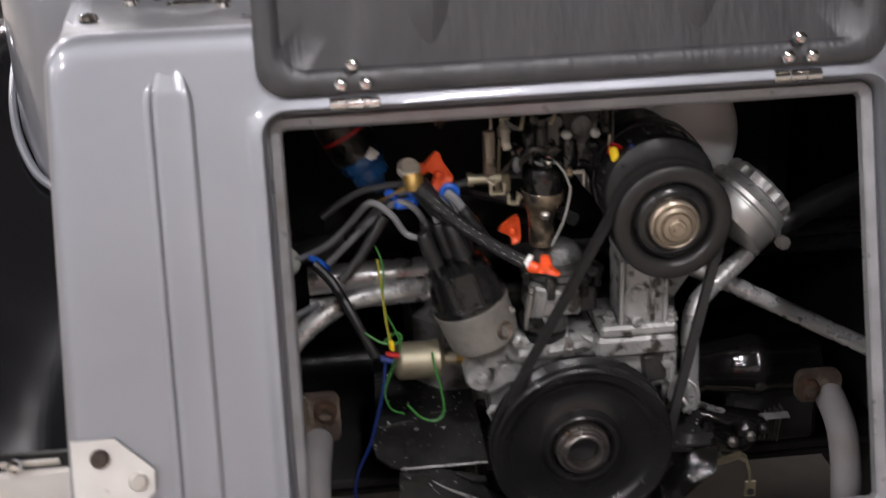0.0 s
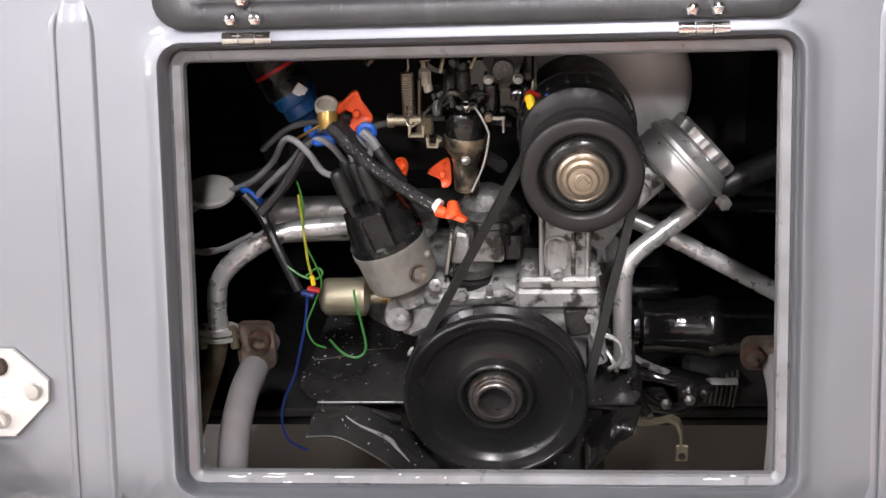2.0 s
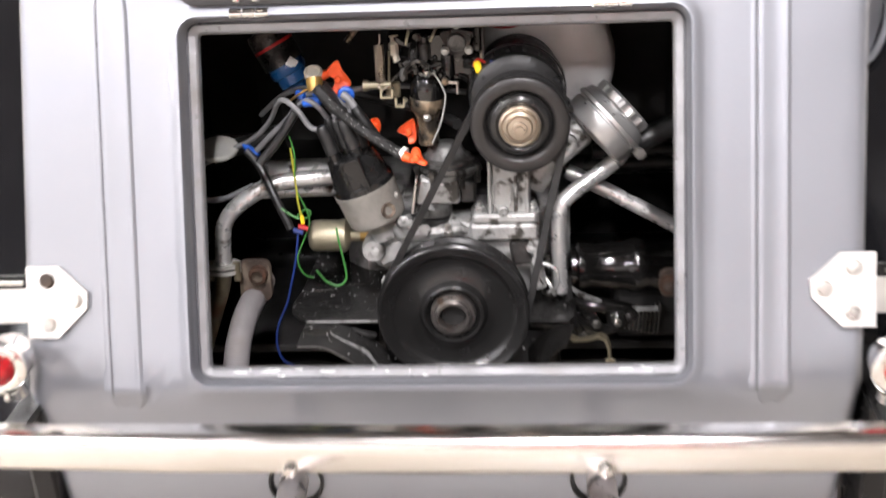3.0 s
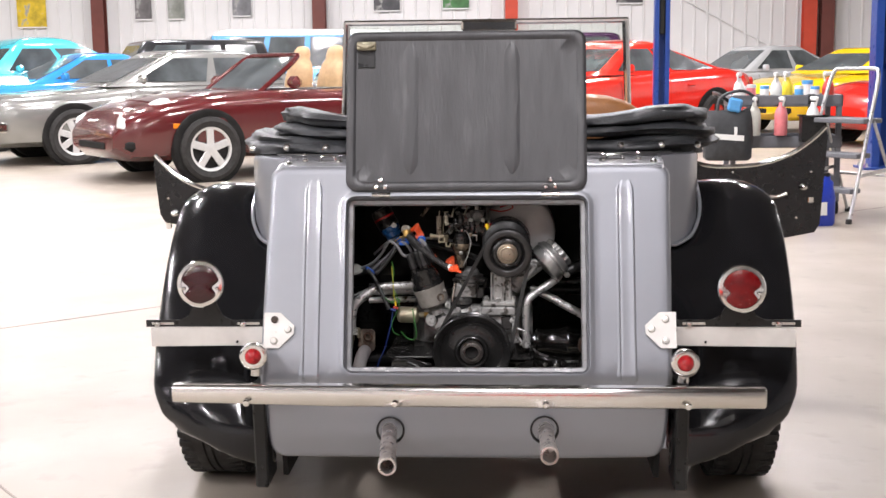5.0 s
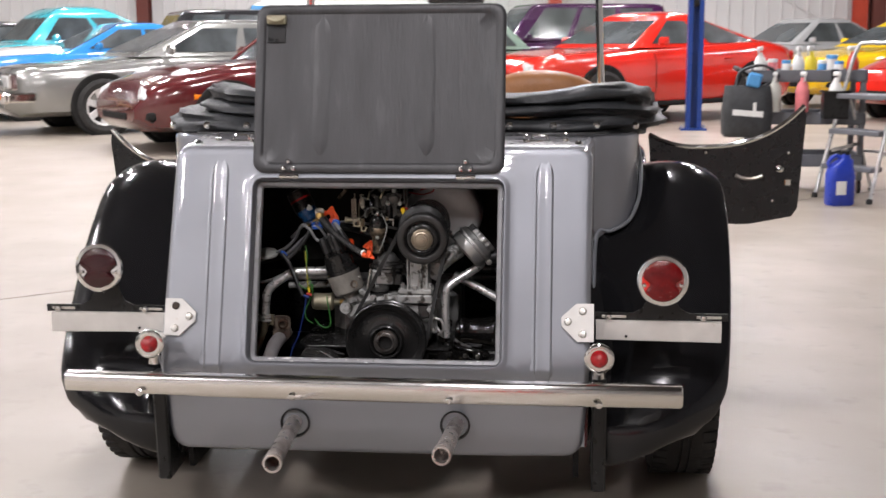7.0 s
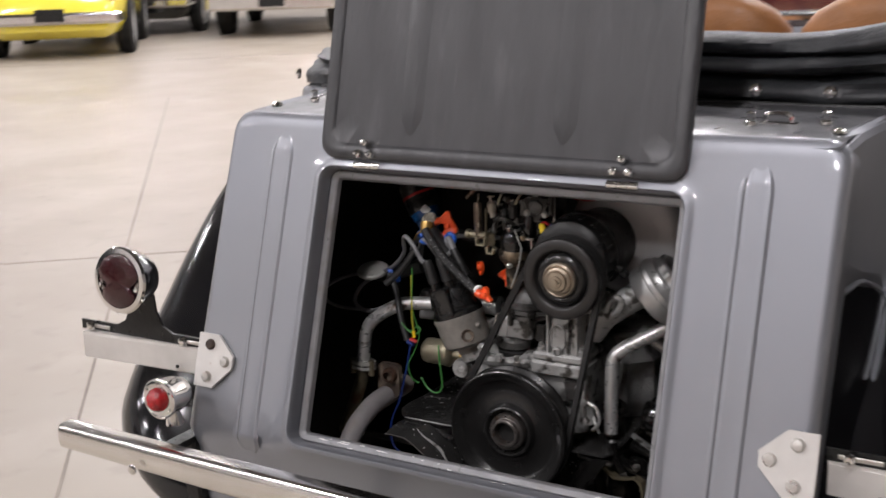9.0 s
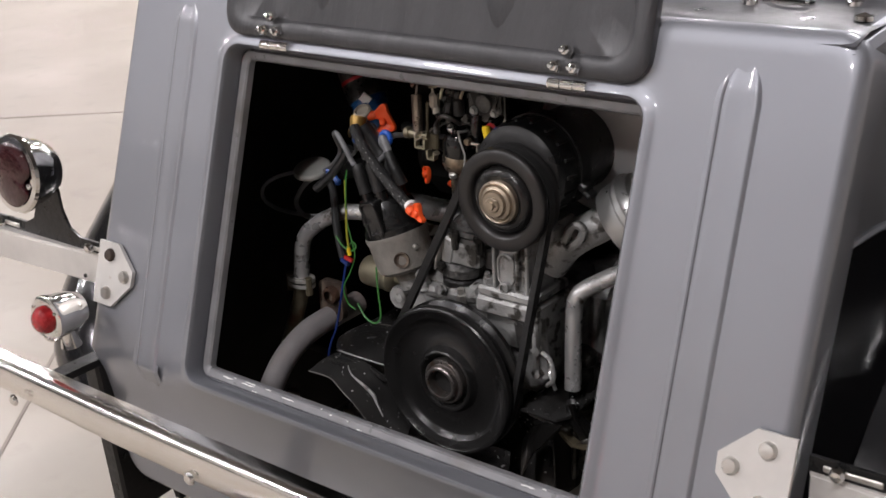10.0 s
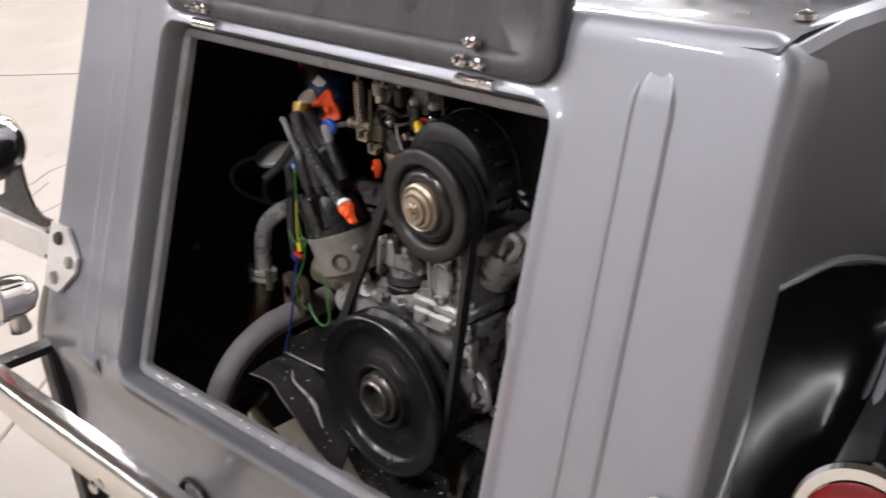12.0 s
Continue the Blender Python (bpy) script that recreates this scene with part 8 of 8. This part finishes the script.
lift_post(1.91, 12.3, 0.17, "slim blue steel lift post bolted to the floor")
lift_post(3.95, 10.2, 0.26, "broad blue steel lift post")
for x, mt_, lb in ((-9.78, M_COLUMN, "brown-red steel wall column"), (-4.45, M_COLUMN, "brown-red steel wall column"), (0.12, M_COLRED, "orange-red steel wall column"), (7.05, M_COLRED, "orange-red steel wall column with a brown face"), (-15.5, M_COLUMN, "brown-red steel wall column")):
    column(x, mt_, lb)
column(7.45, M_COLUMN, "brown-red steel wall column beside the orange one")
for k, (x, z, w, h, c) in enumerate(((-13.0, 2.75, 0.70, 1.25, (0.03, 0.03, 0.035)), (-11.5, 2.75, 0.72, 1.3, (0.62, 0.44, 0.02)), (-8.75, 2.9, 0.40, 1.3, (0.13, 0.12, 0.12)), (-7.95, 2.9, 0.40, 1.3, (0.22, 0.23, 0.20)), (-6.35, 2.9, 0.45, 1.2, (0.17, 0.17, 0.18)), (-2.85, 2.95, 0.62, 1.15, (0.06, 0.06, 0.065)), (-1.2, 2.98, 0.62, 1.15, (0.05, 0.17, 0.05)), (2.9, 3.05, 0.62, 1.15, (0.05, 0.05, 0.055)))):
    mt_ = material("poster_print", c, 0.5, 0.0, 0.5, 3.0, second=(0.35, 0.35, 0.33), mask=(0.60, 0.66), mask_scale=3.0)
    wall_poster(x, z, w, h, mt_, ("narrow printed wall poster" if w < 0.5 else "printed wall poster with a white border"))
part_g = Geo().tube([(1.2, 26.93, 4.2), (6.3, 26.93, 1.4)], 0.012, 8)
structure("trim_brace_rod", part_g, M_FIXT, "thin diagonal wall brace rod")

# ---- cleaning cart, bag, ladder, jug ----
M_CARTGREY = material("grey_plastic_cart", (0.14, 0.145, 0.16), 0.5, 0.0, 0.12, 12.0, 0.1, 60.0)
cart = thing("utility_cart", "grey plastic utility cart crowded with cleaning supplies", "cart", pose(2.12, 6.55, 0, 0, 0, -3))
for z, nm in ((0.80, "top_tray"), (0.50, "middle_shelf"), (0.20, "bottom_shelf")):
    g = Geo().box((0, 0, z), (0.80, 0.46, 0.02), bevel=0.004)
    for sx in (-1, 1):
        g.box((sx * 0.39, 0, z + 0.035), (0.02, 0.46, 0.08), bevel=0.004)
    for sy in (-1, 1):
        g.box((0, sy * 0.22, z + 0.035), (0.80, 0.02, 0.08), bevel=0.004)
    part(nm, g, M_CARTGREY, cart)
for sx in (-1, 1):
    for sy in (-1, 1):
        part("leg", Geo().box((sx * 0.375, sy * 0.205, 0.46), (0.04, 0.04, 0.74), bevel=0.006), M_CARTGREY, cart)
        part("caster", Geo().lathe([(0.045, -0.012), (0.05, -0.008), (0.05, 0.008), (0.045, 0.012)], (sx * 0.375, sy * 0.205, 0.05), (1, 0, 0), 18), M_RUBBER, cart)
part("push_handle", Geo().tube([(-0.40, -0.2, 0.82), (-0.48, -0.2, 0.88), (-0.48, 0.2, 0.88), (-0.40, 0.2, 0.82)], 0.014, 10), M_SATIN, cart)
CM = cart.matrix_world
rng = random.Random(7)
BOT = [((0.80, 0.80, 0.78), "white"), ((0.72, 0.30, 0.02), "orange"), ((0.75, 0.60, 0.04), "yellow"), ((0.10, 0.35, 0.70), "light blue"), ((0.75, 0.22, 0.24), "pink"), ((0.55, 0.55, 0.50), "grey"), ((0.6, 0.05, 0.03), "red")]
BMAT = {nm: material("bottle_" + nm.replace(" ", "_"), c, 0.35, 0.0, 0.1, 20.0) for c, nm in BOT}


def spray_bottle(m, nm, label, r=0.042, h=0.19):
    ob = thing("spray_bottle", label, "bottle", m, "cleaning bottles")
    part("bottle", Geo().lathe([(r * 0.9, 0.0), (r, 0.008), (r, h * 0.62), (r * 0.8, h * 0.78), (r * 0.36, h * 0.92), (r * 0.34, h)], (0, 0, 0), (0, 0, 1), 18), BMAT[nm], ob)
    part("trigger_head", Geo().box((0, -0.012, h + 0.025), (0.028, 0.085, 0.032), bevel=0.008).box((0, -0.045, h - 0.005), (0.012, 0.012, 0.05), (20, 0, 0), 0.004), BMAT["white"], ob)


def tub(m, nm, label, r, h):
    ob = thing("product_tub", label, "container", m, "cleaning bottles")
    part("body", Geo().lathe([(r * 0.95, 0), (r, 0.006), (r, h * 0.8), (r * 0.94, h * 0.84)], (0, 0, 0), (0, 0, 1), 18), BMAT[nm], ob)
    part("lid", Geo().lathe([(r * 1.03, h * 0.82), (r * 1.03, h * 0.98), (r * 0.95, h), (0, h)], (0, 0, 0), (0, 0, 1), 18), BMAT["white" if nm != "white" else "light blue"], ob)


for k, (nm, x, y) in enumerate((("white", -0.33, -0.12), ("pink", -0.24, -0.10), ("white", -0.15, -0.14), ("white", -0.06, -0.10), ("light blue", 0.10, -0.13), ("white", 0.22, -0.10), ("red", 0.31, -0.12), ("grey", -0.28, 0.08), ("orange", -0.10, 0.09), ("yellow", 0.05, 0.08), ("white", 0.20, 0.10))):
    if k % 3 == 0:
        spray_bottle(CM @ pose(x, y, 0.81, 0, 0, rng.uniform(-60, 60)), nm, nm + " spray bottle standing on the cart")
    else:
        tub(CM @ pose(x, y, 0.81), nm, nm + " plastic tub standing on the cart", rng.uniform(0.032, 0.045), rng.uniform(0.09, 0.17))
for k, (nm, x) in enumerate((("grey", -0.24), ("pink", -0.05), ("white", 0.175))):
    spray_bottle(CM @ pose(x, -0.292, 0.585, 0, 0, 10 * k), nm, nm + " spray bottle hooked on the cart's edge", 0.047, 0.24)
    part("hook_strap", Geo().box((x, -0.24, 0.80), (0.05, 0.035, 0.012)).box((x, -0.256, 0.74), (0.03, 0.006, 0.12)), M_SATIN, cart)
bag = thing("shopping_bag", "black cloth bag with a white printed patch hanging on the cart", "bag", CM @ pose(-0.43, -0.33, 0.41))
rings = []
for z, w, d in ((0.0, 0.15, 0.06), (0.02, 0.17, 0.075), (0.15, 0.175, 0.085), (0.30, 0.165, 0.06), (0.36, 0.155, 0.03)):
    rings.append([(w * math.copysign(abs(math.cos(2 * math.pi * k / 24)) ** 0.5, math.cos(2 * math.pi * k / 24)) + 0.006 * math.sin(k * 2.1 + z * 30), d * math.copysign(abs(math.sin(2 * math.pi * k / 24)) ** 0.6, math.sin(2 * math.pi * k / 24)), z) for k in range(24)])
part("cloth", Geo().loft(rings), M_CLOTH, bag)
for sy in (-0.02, 0.02):
    part("handle", Geo().tube([(-0.08, sy, 0.35), (-0.05, sy, 0.46), (0.10, sy, 0.50), (0.22, 0.10, 0.42), (0.10, sy, 0.35)], 0.010, 8), M_CLOTH, bag)
part("printed_patch", Geo().box((0.0, -0.084, 0.17), (0.21, 0.004, 0.040), (0, 4, 0)).box((0.045, -0.085, 0.195), (0.022, 0.004, 0.10)), M_FIXT, bag, "white printed patch")
part("blue_rag", Geo().box((0.04, -0.045, 0.40), (0.10, 0.03, 0.10), (8, 12, 0), 0.014), BMAT["light blue"], bag, "light blue rag hanging out of the bag")

box_ = thing("hanging_bin", "black plastic bin hooked on the cart's edge", "bin", CM @ pose(0.175, -0.298, 0.54))
g = Geo().box((0, 0, 0.006), (0.17, 0.13, 0.012))
for s in (-1, 1):
    g.box((s * 0.082, 0, 0.095), (0.008, 0.13, 0.19), bevel=0.002).box((0, s * 0.061, 0.095), (0.17, 0.008, 0.19), bevel=0.002)
part("tub", g, M_SATIN, box_)
part("rim", Geo().tube([(-0.088, -0.068, 0.188), (0.088, -0.068, 0.188), (0.088, 0.064, 0.188), (-0.088, 0.064, 0.188), (-0.088, -0.068, 0.188)], 0.006, 6), M_SATIN, box_)
part("hook", Geo().box((0, 0.068, 0.26), (0.05, 0.004, 0.15)).box((0, 0.088, 0.337), (0.05, 0.044, 0.004)), M_SATIN, box_)
M_LADDER = material("ladder_aluminium", (0.55, 0.55, 0.55), 0.35, 0.8, 0.1, 14.0)
lad = thing("step_ladder", "folding aluminium step ladder standing open", "ladder", pose(2.50, 6.10, 0, 0, 0, -51))
for sx in (-1, 1):
    part("front_rail", Geo().tube([(sx * 0.23, -0.28, 0.0), (sx * 0.21, -0.05, 0.72), (sx * 0.19, 0.05, 1.02), (sx * 0.12, 0.06, 1.06), (0, 0.06, 1.06)], 0.014, 8), M_LADDER, lad)
    part("rear_rail", Geo().tube([(sx * 0.23, 0.34, 0.0), (sx * 0.20, 0.0, 0.70)], 0.012, 8), M_LADDER, lad)
    part("side_brace", Geo().box((sx * 0.215, 0.03, 0.34), (0.006, 0.34, 0.025), (6, 0, 0)), M_LADDER, lad)
    for yy in (-0.28, 0.34):
        part("foot", Geo().lathe([(0.022, 0), (0.022, 0.03), (0.015, 0.035)], (sx * 0.23, yy, 0), (0, 0, 1), 12), M_RUBBER, lad)
for z, y, d in ((0.22, -0.21, 0.12), (0.46, -0.13, 0.16), (0.70, -0.04, 0.22)):
    part("step", Geo().box((0, y + 0.02, z), (0.42, d, 0.035), bevel=0.006), M_CARTGREY, lad)
part("rear_bar", Geo().tube([(-0.22, 0.20, 0.30), (0.22, 0.20, 0.30)], 0.010, 8), M_LADDER, lad)

M_JUG = material("blue_jug_plastic", (0.02, 0.05, 0.42), 0.35, 0.0, 0.12, 14.0)
jug = thing("oil_jug", "blue plastic oil jug with a pale label on the floor", "jug", pose(2.22, 5.70, 0, 0, 0, 15))
rings = []
for z, w, d in ((0.0, 0.085, 0.055), (0.015, 0.095, 0.062), (0.20, 0.095, 0.062), (0.26, 0.080, 0.055), (0.30, 0.050, 0.040), (0.315, 0.03, 0.03), (0.34, 0.028, 0.028)):
    rings.append([(w * math.copysign(abs(math.cos(2 * math.pi * k / 24)) ** 0.6, math.cos(2 * math.pi * k / 24)) + (0.03 if z > 0.29 else 0), d * math.copysign(abs(math.sin(2 * math.pi * k / 24)) ** 0.6, math.sin(2 * math.pi * k / 24)), z) for k in range(24)])
part("body", Geo().loft(rings), M_JUG, jug)
part("cap", Geo().lathe([(0.03, 0.335), (0.03, 0.36), (0.0, 0.362)], (0.03, 0, 0), (0, 0, 1), 16), M_SATIN, jug)
part("grip", Geo().tube([(-0.07, 0, 0.24), (-0.085, 0, 0.29), (-0.04, 0, 0.33), (0.0, 0, 0.31)], 0.013, 10), M_JUG, jug)
part("label_patch", Geo().box((-0.02, -0.0625, 0.12), (0.07, 0.003, 0.09)), M_FIXT, jug, "pale printed label")
